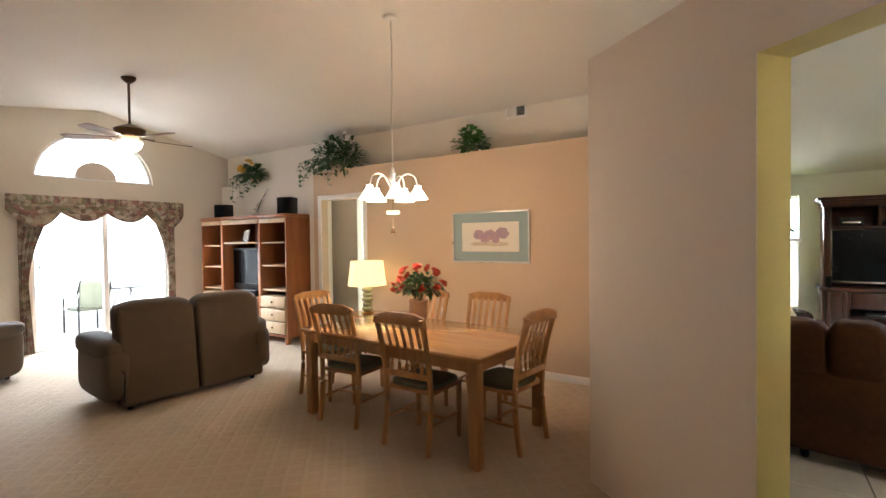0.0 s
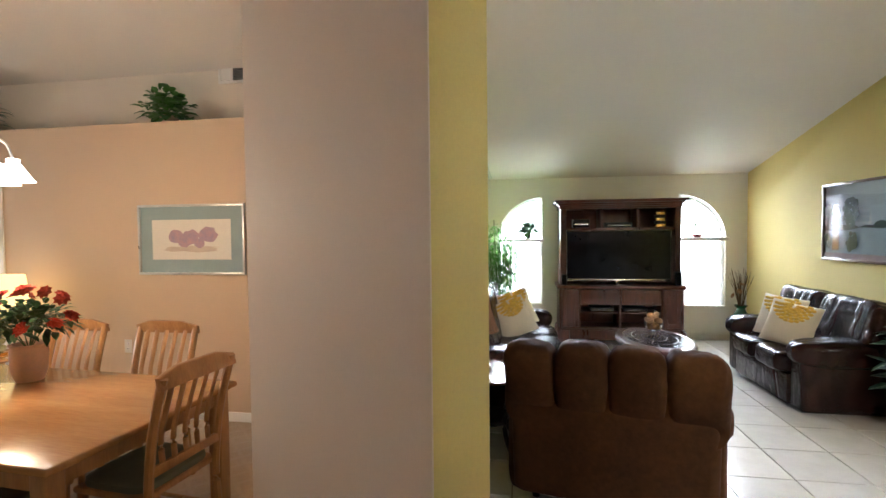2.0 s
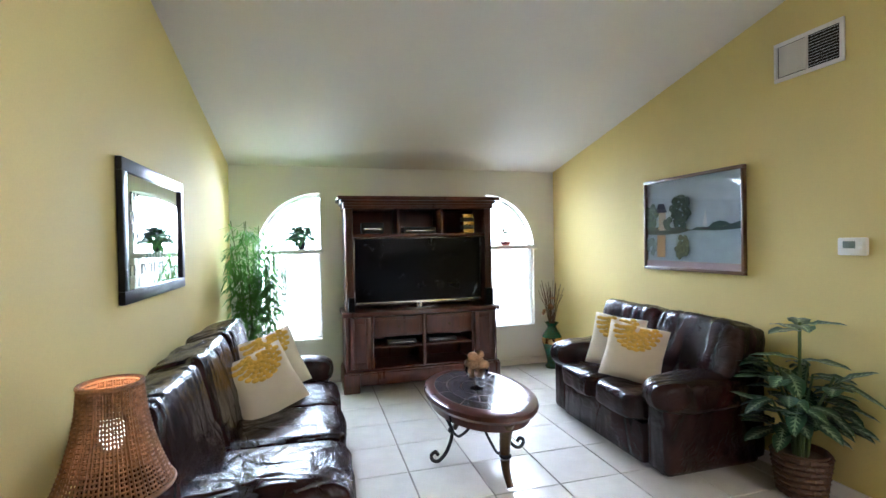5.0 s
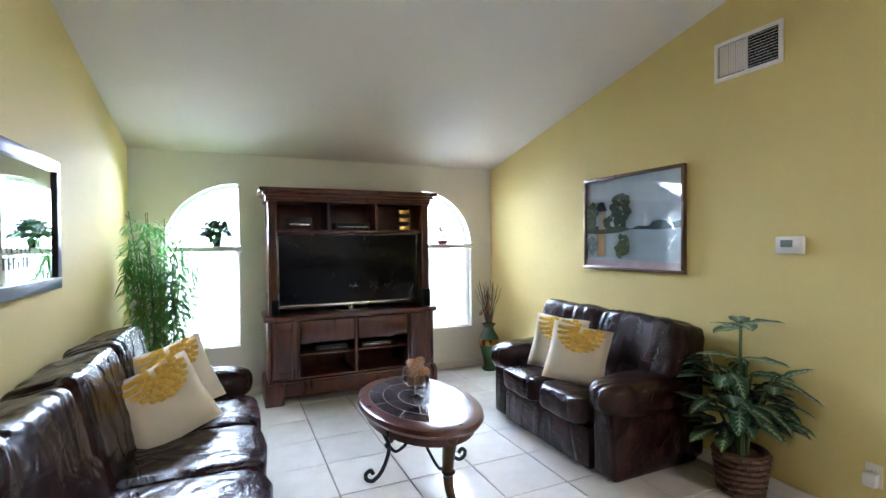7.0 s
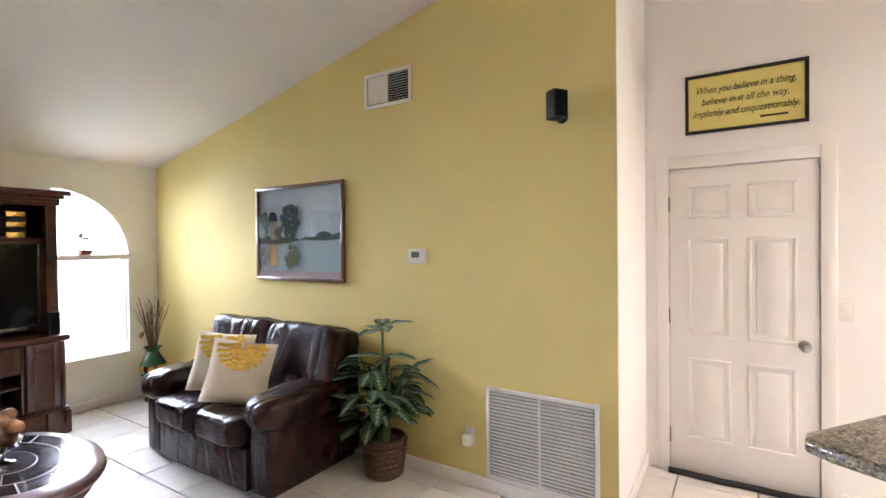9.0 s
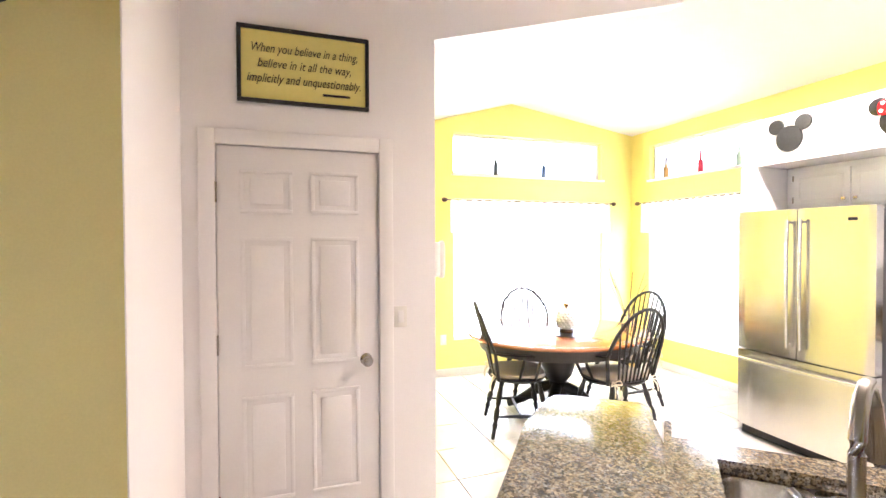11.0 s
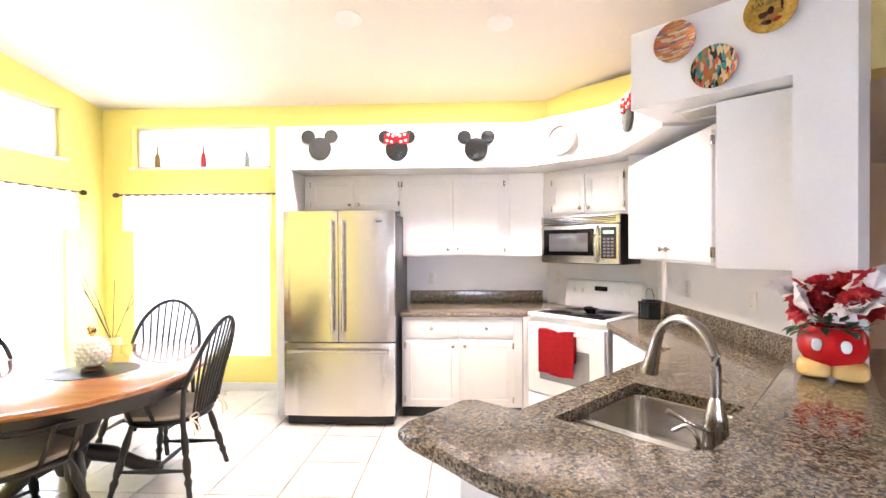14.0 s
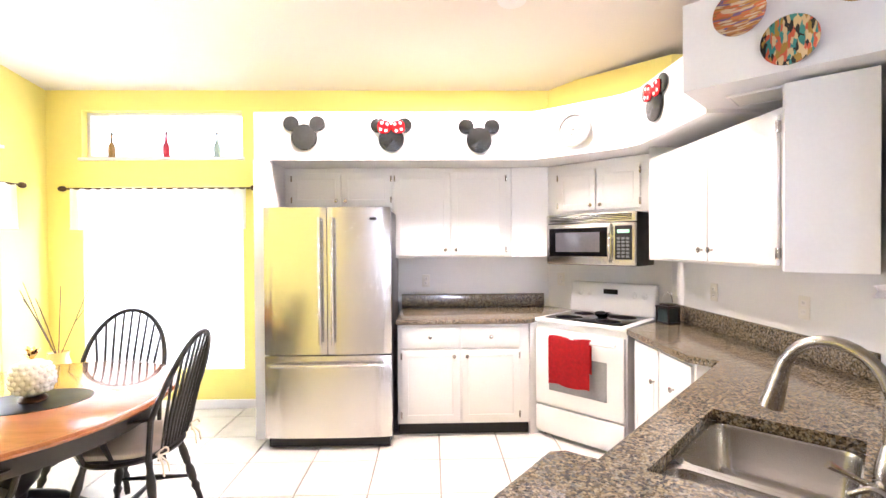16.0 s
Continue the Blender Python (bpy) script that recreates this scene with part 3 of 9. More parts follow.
def wall_poly(name, mat_, label, origin, along, outline, holes, thick):
    """An upright wall from its outline and rectangular holes; outline in (along, up), the thickness goes behind."""
    m = upright(origin, along)
    bm = B()
    xs = sorted({p[0] for p in outline} | {h[0] for h in holes} | {h[1] for h in holes})

    def top(x):
        pts = sorted([p for p in outline if p[1] > 0.5 or p[2:]], key=lambda p: p[0])
        for p, q in zip(pts, pts[1:]):
            if p[0] - 1e-9 <= x <= q[0] + 1e-9 and q[0] > p[0]:
                return p[1] + (q[1] - p[1]) * (x - p[0]) / (q[0] - p[0])
        return pts[-1][1]
    for x0, x1 in zip(xs, xs[1:]):
        if x1 - x0 < 1e-6:
            continue
        cuts = sorted([(h[2], h[3]) for h in holes if h[0] <= x0 + 1e-6 and h[1] >= x1 - 1e-6])
        z = 0.0
        spans = []
        for a0, a1 in cuts:
            if a0 > z + 1e-6:
                spans.append((z, a0, z, a0))
            z = a1
        spans.append((z, top(x0 + 1e-7), z, top(x1 - 1e-7)))
        for l0, h0, l1, h1 in spans:
            q = [(x0, l0), (x1, l1), (x1, h1), (x0, h0)]
            f = [bm.verts.new((x, y, 0)) for x, y in q]
            k = [bm.verts.new((x, y, -thick)) for x, y in q]
            bm.faces.new(f)
            bm.faces.new(k[::-1])
            for i in range(4):
                bm.faces.new((f[i], k[i], k[(i + 1) % 4], f[(i + 1) % 4]))
    bmesh.ops.transform(bm, matrix=m, verts=bm.verts)
    bmesh.ops.remove_doubles(bm, verts=bm.verts, dist=1e-5)
    ob = structure(name, bm, mat_, label)
    ob.data.shade_flat()
    return ob


def arch_infill(name, mat_, label, origin, along, x0, x1, z0, z1, thick, kind):
    """The part of a wall above an arched opening inside the box x0..x1, z0..z1. kind: left, right (quarter arches) or half."""
    m = upright(origin, along)
    bm = B()
    n = 20
    w, h = x1 - x0, z1 - z0
    if kind == "left":      # low at x0, high at x1
        arc = [(x1 - w * math.cos(math.pi / 2 * i / n), z0 + h * math.sin(math.pi / 2 * i / n)) for i in range(n + 1)]
    elif kind == "right":
        arc = [(x0 + w * math.sin(math.pi / 2 * i / n), z0 + h * math.cos(math.pi / 2 * i / n)) for i in range(n + 1)]
    else:
        arc = [((x0 + x1) / 2 - w / 2 * math.cos(math.pi * i / (2 * n)), z0 + h * math.sin(math.pi * i / (2 * n))) for i in range(2 * n + 1)]
    for (ax, az), (bx, bz) in zip(arc, arc[1:]):
        q = [(ax, az), (bx, bz), (bx, z1), (ax, z1)]
        q = [p for i, p in enumerate(q) if p not in q[:i]]
        if len(q) < 3:
            continue
        f = [bm.verts.new((x, y, 0)) for x, y in q]
        k = [bm.verts.new((x, y, -thick)) for x, y in q]
        bm.faces.new(f)
        bm.faces.new(k[::-1])
        for i in range(len(q)):
            bm.faces.new((f[i], k[i], k[(i + 1) % len(q)], f[(i + 1) % len(q)]))
    bmesh.ops.remove_doubles(bm, verts=bm.verts, dist=1e-5)
    bmesh.ops.transform(bm, matrix=m, verts=bm.verts)
    ob = structure(name, bm, mat_, label)
    ob.data.shade_flat()
    return ob


# window wall of the family room (faces -y): drawing x runs along +x
WL0, WL1, WR0, WR1, WB, WT, WS = 0.52, 1.18, 3.13, 3.76, 0.49, 2.1, 1.45
wall_poly("wall_north", M_TVWALL, "cream painted wall with two quarter-arched windows", (0, YT, 0), (1, 0),
          [(XL - 0.12, zc(YT)), (XR + 0.12, zc(YT))], [(WL0, WL1, WB, WT), (WR0, WR1, WB, WT)], 0.16)
arch_infill("wall_arch_left", M_TVWALL, "cream wall round a quarter arch", (0, YT, 0), (1, 0), WL0, WL1, WS, WT, 0.16, "left")
arch_infill("wall_arch_right", M_TVWALL, "cream wall round a quarter arch", (0, YT, 0), (1, 0), WR0, WR1, WS, WT, 0.16, "right")
# yellow east wall (faces -x): drawing x runs along -y
YC = 3.985
wall_poly("wall_east", M_YELLOW, "soft yellow painted wall", (XR, YT, 0), (0, -1),
          [(0, zc(YT)), (YT - YC - 0.004, zc(YC + 0.004))], [], 0.12)
# return wall to the door recess (faces -y)
wall_poly("wall_return", M_WHITE, "white painted return wall beside the door", (XR + 0.002, YC, 0), (1, 0),
          [(0, zc(YC)), (XD - XR + 0.12, zc(YC))], [], 0.12)
# door wall (faces -x) with the header over the nook opening
DY0, DY1, YE = 3.033, 3.838, 2.71
wall_poly("wall_door", M_WHITE, "white painted wall with a panelled door", (XD, YC, 0), (0, -1),
          [(0, zc(YC)), (YC - RIDGE_Y, RIDGE_Z), (YC - YE, zc(YE))], [(YC - DY1, YC - DY0, 0, 2.035)], 0.12)
bm = B()
q = [(YE, NN_Z), (YE, zc(YE)), (NR_Y, zc(NR_Y)), (NR_Y, NR_Z)]
f = [bm.verts.new((XD, y, z)) for y, z in q]
k = [bm.verts.new((XD + 0.12, y, z)) for y, z in q]
bm.faces.new(f)
bm.faces.new(k[::-1])
for i in range(4):
    bm.faces.new((f[i], k[i], k[(i + 1) % 4], f[(i + 1) % 4]))
structure("wall_header_nook", bm, M_WHITE, "white sloping header above the nook opening")
# nook
NW = (-0.4, 1.65, 0.41, 2.04, 2.33, 2.8)        # east window: y0, y1, z0, z1 and transom z0, z1
wall_poly("wall_nook_north", M_NOOK, "bright yellow nook wall", (XD + 0.12, NN_Y, 0), (1, 0),
          [(0, NN_Z), (XN - XD, NN_Z)], [], 0.12)
wall_poly("wall_nook_east", M_NOOK, "bright yellow nook wall with a tall window", (XN, NN_Y, 0), (0, -1),
          [(0, NN_Z), (NN_Y - NR_Y, NR_Z), (NN_Y - YB, zc(YB))],
          [(NN_Y - NW[1], NN_Y - NW[0], NW[2], NW[3]), (NN_Y - NW[1], NN_Y - NW[0], NW[4], NW[5])], 0.14)
SW = (5.68, 7.13, 0.36, 2.04, 2.31, 2.74)
wall_poly("wall_nook_south", M_NOOK, "bright yellow nook wall with a tall window", (XN, YB, 0), (-1, 0),
          [(0, zc(YB)), (XN - 5.31, zc(YB))], [(XN - SW[1], XN - SW[0], SW[2], SW[3]), (XN - SW[1], XN - SW[0], SW[4], SW[5])], 0.14)
# kitchen
R2 = math.sqrt(2)


def uv(u, v):
    """Plan of the diagonal parts: u towards the family room corner, v across it."""
    return ((u + v) / R2, (u - v) / R2)


UD = 1.4                                         # diagonal wall behind the stove
KX, KY = UD * R2 - YB, UD * R2 - XK              # where it meets the back wall (x) and the side wall (y)
for nm, z0, z1, mt, lb in (("wall_kitchen_back", 0, 2.3, M_CAB, "white kitchen back wall"), ("wall_kitchen_back_upper", 2.3, zc(YB) + 0.03, M_NOOK, "yellow wall above the soffit")):
    bm = B()
    prism(bm, [(5.31, YB), (KX, YB), (XK, KY), (XK - 0.14, KY), (XK - 0.14, YB - 0.14), (5.31, YB - 0.14)], z0, z1)
    structure(nm, bm, mt, lb)
bm = B()
prism(bm, [(XK, KY), (XK, 1.62), (2.24, 1.78), (2.332, 1.888), (2.19, 2.03), (1.96, 1.8), (XK - 0.14, 1.62), (XK - 0.14, KY)], 0, 2.175)
structure("wall_kitchen_side", bm, M_CAB, "white kitchen side wall ending in a pilaster")
bm = B()
prism(bm, [(2.55, 1.15), (2.81, 1.41), (2.19, 2.03), (1.94, 1.78), (XK - 0.14, 1.15)], 2.175, 2.56)
structure("wall_bulkhead", bm, M_CAB, "white bulkhead above the end of the kitchen")
# great room
TD0, TD1 = -4.72, -3.88
wall_poly("wall_dining", M_TAN, "tan painted wall with a plant ledge and a doorway", (XL - 0.12, YTAN, 0), (1, 0),
          [(-5.03, 2.56), (0, 2.56)], [(TD0 - XL + 0.12, TD1 - XL + 0.12, 0, 2.13)], 0.12)
wall_poly("wall_hutch", M_IVORY, "ivory painted wall behind the wall unit", (XW, 5.27, 0), (1, 0),
          [(0, 2.56), (-4.895 - XW, 2.56)], [], 0.12)
bm = B()
box(bm, -4.99, -4.892, 5.032, 5.268, 0, 2.558)
structure("wall_jog", bm, M_IVORY, "short ivory return beside the doorway")
bm = B()
box(bm, -4.89, XL - 0.122, 5.152, YUP, 2.5, 2.556)
box(bm, XW, -4.892, 5.272, YUP, 2.5, 2.556)
structure("plant_ledge", bm, M_IVORY, "ivory plant ledge on top of the wall", "ledge")
wall_poly("wall_upper_north", M_IVORY, "ivory upper wall behind the plant ledge", (XW, YUP, 2.5), (1, 0),
          [(0, zc(YUP) - 2.5), (XL - 0.122 - XW, zc(YUP) - 2.5)], [], 0.12)
GA = (2.495, 4.055, 2.485, 3.205)
SD = (2.45, 4.28, 0.0, 2.08)
wall_poly("wall_west", M_IVORY, "ivory gable wall with a sliding door and an arched window", (XW, YS, 0), (0, 1),
          [(0, zc(YS)), (RIDGE_Y - YS, RIDGE_Z), (YUP - YS, zc(YUP))],
          [(SD[0] - YS, SD[1] - YS, SD[2], SD[3]), (GA[0] - YS, GA[1] - YS, GA[2], GA[3])], 0.16)
arch_infill("wall_arch_west", M_IVORY, "ivory wall round a half-round arch", (XW, YS, 0), (0, 1), GA[0] - YS, GA[1] - YS, GA[2], GA[3], 0.16, "half")
# south end of the great room and the hall beside the kitchen
wall_poly("wall_south", M_TAN, "tan painted wall at the entrance end", (XK - 0.12, YS, 0), (-1, 0),
          [(0, zc(YS)), (XK - 0.12 - XW, zc(YS))], [], 0.12)
wall_poly("wall_hall", M_TAN, "tan painted hall wall", (XK - 0.145, 1.6, 0), (0, -1), [(0, 2.56), (1.6 - YS, 2.56)], [], 0.004)
# room seen through the doorway in the dining wall
bm = B()
box(bm, -6.2, -3.0, 8.0, 8.1, 0, 2.5)
box(bm, -3.1, -3.0, 5.15, 8.0, 0, 2.5)
box(bm, -6.2, -6.1, 5.4, 8.0, 0, 2.5)
structure("wall_bedroom", bm, mat("pale_green_paint", (0.5, 0.58, 0.42), 0.7, vary=0.03), "pale green bedroom walls")
bm = B()
box(bm, -6.2, -3.0, 5.53, 8.1, 2.5, 2.6)
structure("ceiling_bedroom", bm, M_CEIL, "white bedroom ceiling", "ceiling")
bm = B()
box(bm, -4.1, -3.1, 5.6, 5.7, 0, 2.5)
box(bm, -6.1, -4.55, 5.6, 5.7, 0, 2.5)
structure("wall_passage", bm, M_IVORY, "ivory passage wall")

# partition between dining and family room with the diagonal column
PT, PF = 2.62, 2.5
bm = B()
prism(bm, [(XL, 3.1), (XL - 0.12, 3.1), (XL - 0.12, YT), (XL, YT)][::-1], 0, PF)
structure("wall_west_family", bm, M_YELLOW, "soft yellow partition wall with an open top")
bm = B()
q = [(YTAN, PF), (YT, PF), (YT, zc(YT)), (YTAN, zc(YTAN))]
f = [bm.verts.new((XL, y, z)) for y, z in q]
k = [bm.verts.new((XL - 0.12, y, z)) for y, z in q]
bm.faces.new(f)
bm.faces.new(k[::-1])
for i in range(4):
    bm.faces.new((f[i], k[i], k[(i + 1) % 4], f[(i + 1) % 4]))
structure("wall_west_family_upper", bm, M_YELLOW, "soft yellow upper wall")
CL, CR = Vector((-0.2, 3.12)), Vector((0.66, 2.44))
dv = (CR - CL).normalized()
nv = Vector((-dv.y, dv.x))                        # towards the family room
HD = 0.19
Kp = CR + dv * 1.62                               # far end of the header at the kitchen wall
bm = B()
prism(bm, [CL, CR, CR + nv * 0.004, CL + nv * 0.004], 0, PT)
prism(bm, [CR, Kp, Kp + nv * 0.004, CR + nv * 0.004], 2.25, PT)
structure("wall_column_hall", bm, M_BEIGE, "beige painted diagonal wall with an opening")
bm = B()
prism(bm, [CL + nv * 0.004, CR + nv * 0.004, CR + nv * HD, CL + nv * HD], 0, PT)
prism(bm, [CR + nv * 0.0042, Kp + nv * 0.0042, Kp + nv * HD, CR + nv * HD], 2.25, PT)
structure("wall_column_family", bm, M_YELLOW, "soft yellow side of the diagonal wall")
bm = B()
prism(bm, [CL, (CL.x, YTAN), (CL.x + 0.12, YTAN), (CL.x + 0.12, CL.y)], 0, PF - 0.002)
structure("wall_dining_side", bm, M_BEIGE, "beige dining side of the partition")

# floors
bm = B()
box(bm, XW - 0.2, XN + 0.2, YS - 0.2, YT + 0.2, -0.12, -0.012)
structure("floor", bm, M_GROUT, "grey grout bed under the floor", "floor")
bm = B()
prism(bm, [(XW, YS), (1.83, YS), (1.83, 1.3), (Kp.x, Kp.y), (CR.x, CR.y), (CL.x, CL.y), (CL.x, 5.2), (XW, 5.2)], -0.01, 0.006)
structure("carpet", bm, M_CARPET, "beige carpet with a raised trellis pattern", "carpet")
bm = B()
box(bm, -6.2, -3.0, 5.2, 8.1, -0.011, 0.003)
structure("carpet_bedroom", bm, M_CARPET, "beige carpet of the room beyond", "carpet")
# outdoors
bm = B()
box(bm, -400, 400, -400, 400, -0.3, -0.16)
structure("ground", bm, M_LAWN, "sunlit lawn around the house", "ground")
bm = B()
box(bm, -13, XW - 0.17, -2, 8, -0.15, -0.03)
structure("pavement_patio", bm, M_DRIVE, "pale concrete patio outside the sliding door", "patio")

# ---- family room ----
def window_bars(parent, w, h, t=0.035, d=0.05, bars=()):
    """Frame in x, z with y depth; bars: heights of cross bars."""
    for name, q in (("window_frame", (0, t, 0, h)), ("window_frame", (w - t, w, 0, h)), ("window_frame", (t, w - t, 0, t)), ("window_frame", (t, w - t, h - t, h))):
        bm = B()
        box(bm, q[0], q[1], 0, d, q[2], q[3], 0.004)
        part(name, bm, M_TRIM, parent)
    for z in bars:
        bm = B()
        box(bm, t, w - t, 0.005, d - 0.005, z - 0.018, z + 0.018, 0.004)
        part("mullion", bm, M_TRIM, parent)
    bm = B()
    box(bm, t, w - t, d * 0.45, d * 0.55, t, h - t)
    g = part("pane", bm, M_GLASS, parent)
    g.visible_shadow = False


M_DAY = glow("bright_daylight", (0.95, 1.0, 1.0), 6.0)


def daylight_backdrop(m, w, h, material=None):
    bm = B()
    box(bm, -w / 2, w / 2, 0, 0.02, 0, h)
    return solid("backdrop", bm, material or M_DAY, "overexposed daylight outside a window", "backdrop", m, kind="structure")


daylight_backdrop(pose(0.85, 9.9, 0.1), 2.2, 3.4)
daylight_backdrop(pose(3.45, 9.9, 0.1), 2.2, 3.4)
for nm, x0, x1, side in (("window_1", WL0, WL1, "left"), ("window_2", WR0, WR1, "right")):
    w = tagged(new(nm), "white-framed lower window with vertical blinds", "window", kind="structure")
    w.matrix_basis = pose(x0, YT + 0.09, WB)
    window_bars(w, x1 - x0, 0.98)
    for i in range(7):
        bm = B()
        xx = 0.06 + i * 0.085
        box(bm, xx, xx + 0.075, -0.028, -0.024, 0.01, 0.93, 0, Matrix.Translation((0, 0, 0)))
        part("blind_slat", bm, M_BLIND, w)
    # ledge and arched pane above it
    bm = B()
    box(bm, x0 - 0.02, x1 + 0.03, YT - 0.05, YT + 0.085, WS - 0.02, WS + 0.035, 0.008)
    solid("window_sill", bm, M_TRIM, "cream ledge between the two parts of the window", "ledge", kind="structure")
    r, h = x1 - x0, WT - WS
    bm = B()
    arc = [(math.cos(a) * 1.0, math.sin(a) * 1.0) for a in [math.pi / 2 * i / 16 for i in range(17)]]
    for (c0, s0), (c1, s1) in zip(arc, arc[1:]):
        q = []
        for k, (c, s) in ((1.0, (c0, s0)), (1.0, (c1, s1)), (0.93, (c1, s1)), (0.93, (c0, s0))):
            xx = x1 - r * c * k if side == "left" else x0 + r * c * k
            q.append((xx, WS + 0.035 + (h - 0.035) * s * k))
        f = [bm.verts.new((x, YT + 0.1, z)) for x, z in q]
        g = [bm.verts.new((x, YT + 0.14, z)) for x, z in q]
        bm.faces.new(f)
        bm.faces.new(g[::-1])
        for i in range(4):
            bm.faces.new((f[i], g[i], g[(i + 1) % 4], f[(i + 1) % 4]))
    bmesh.ops.remove_doubles(bm, verts=bm.verts, dist=1e-5)
    solid("window_arch_trim", bm, M_TRIM, "white quarter-arch window frame", "window", kind="structure")

# baseboards
def baseboard(x0, y0, x1, y1, h=0.085, t=0.014):
    d = Vector((x1 - x0, y1 - y0))
    m = pose(x0, y0, 0, 0, 0, math.degrees(math.atan2(d.y, d.x)))
    bm = B()
    box(bm, 0, d.length, -t, 0.0, 0.0, h, 0.004)
    solid("baseboard", bm, M_TRIM, "white painted baseboard", "baseboard", m, kind="structure")


baseboard(XL, YT - 0.001, XR, YT - 0.001)
baseboard(XR - 0.001, YT, XR - 0.001, YC)
baseboard(XL + 0.001, 3.2, XL + 0.001, YT)
baseboard(XR, YC - 0.001, XD, YC - 0.001)
baseboard(XD - 0.001, DY0 - 0.08, XD - 0.001, YE)
baseboard(-3.8, YTAN - 0.001, CL.x, YTAN - 0.001)
baseboard(XN - 0.001, NN_Y, XN - 0.001, YB)
baseboard(XN, YB + 0.015, 5.32, YB + 0.015)


def frame_bars(parent, w, h, t, d, material, name="frame", bev=0.004):
    """Picture frame around a w x h field: x along, y out of the wall (towards -y), z up."""
    for q in ((0, w, 0, t), (0, w, h - t, h), (0, t, t, h - t), (w - t, w, t, h - t)):
        bm = B()
        box(bm, q[0], q[1], -d, 0, q[2], q[3], bev)
        part(name, bm, material, parent)


def leaf(bm, p, d, up, length, width, droop=0.3, n=4, fold=0.15):
    """One bent leaf blade with a folded middle."""
    d = d.normalized()
    s = d.cross(up)
    if s.length < 0.01:
        s = d.cross(Vector((1, 0.3, 0)))
    s.normalize()
    u = s.cross(d)
    prev = None
    for i in range(n + 1):
        t = i / n
        c = p + d * length * t + Vector((0, 0, -1)) * droop * length * t * t
        w = width * 0.5 * (math.sin(math.pi * min(1, t * 0.93 + 0.07)) ** 0.8)
        row = [bm.verts.new(c - s * w + u * fold * w), bm.verts.new(c), bm.verts.new(c + s * w + u * fold * w)]
        if prev:
            bm.faces.new((prev[0], prev[1], row[1], row[0]))
            bm.faces.new((prev[1], prev[2], row[2], row[1]))
        prev = row


def rnd_dir(rng, zmin=-0.3, zmax=0.9):
    a, z = rng.uniform(0, 2 * math.pi), rng.uniform(zmin, zmax)
    r = math.sqrt(max(0, 1 - z * z))
    return Vector((r * math.cos(a), r * math.sin(a), z))


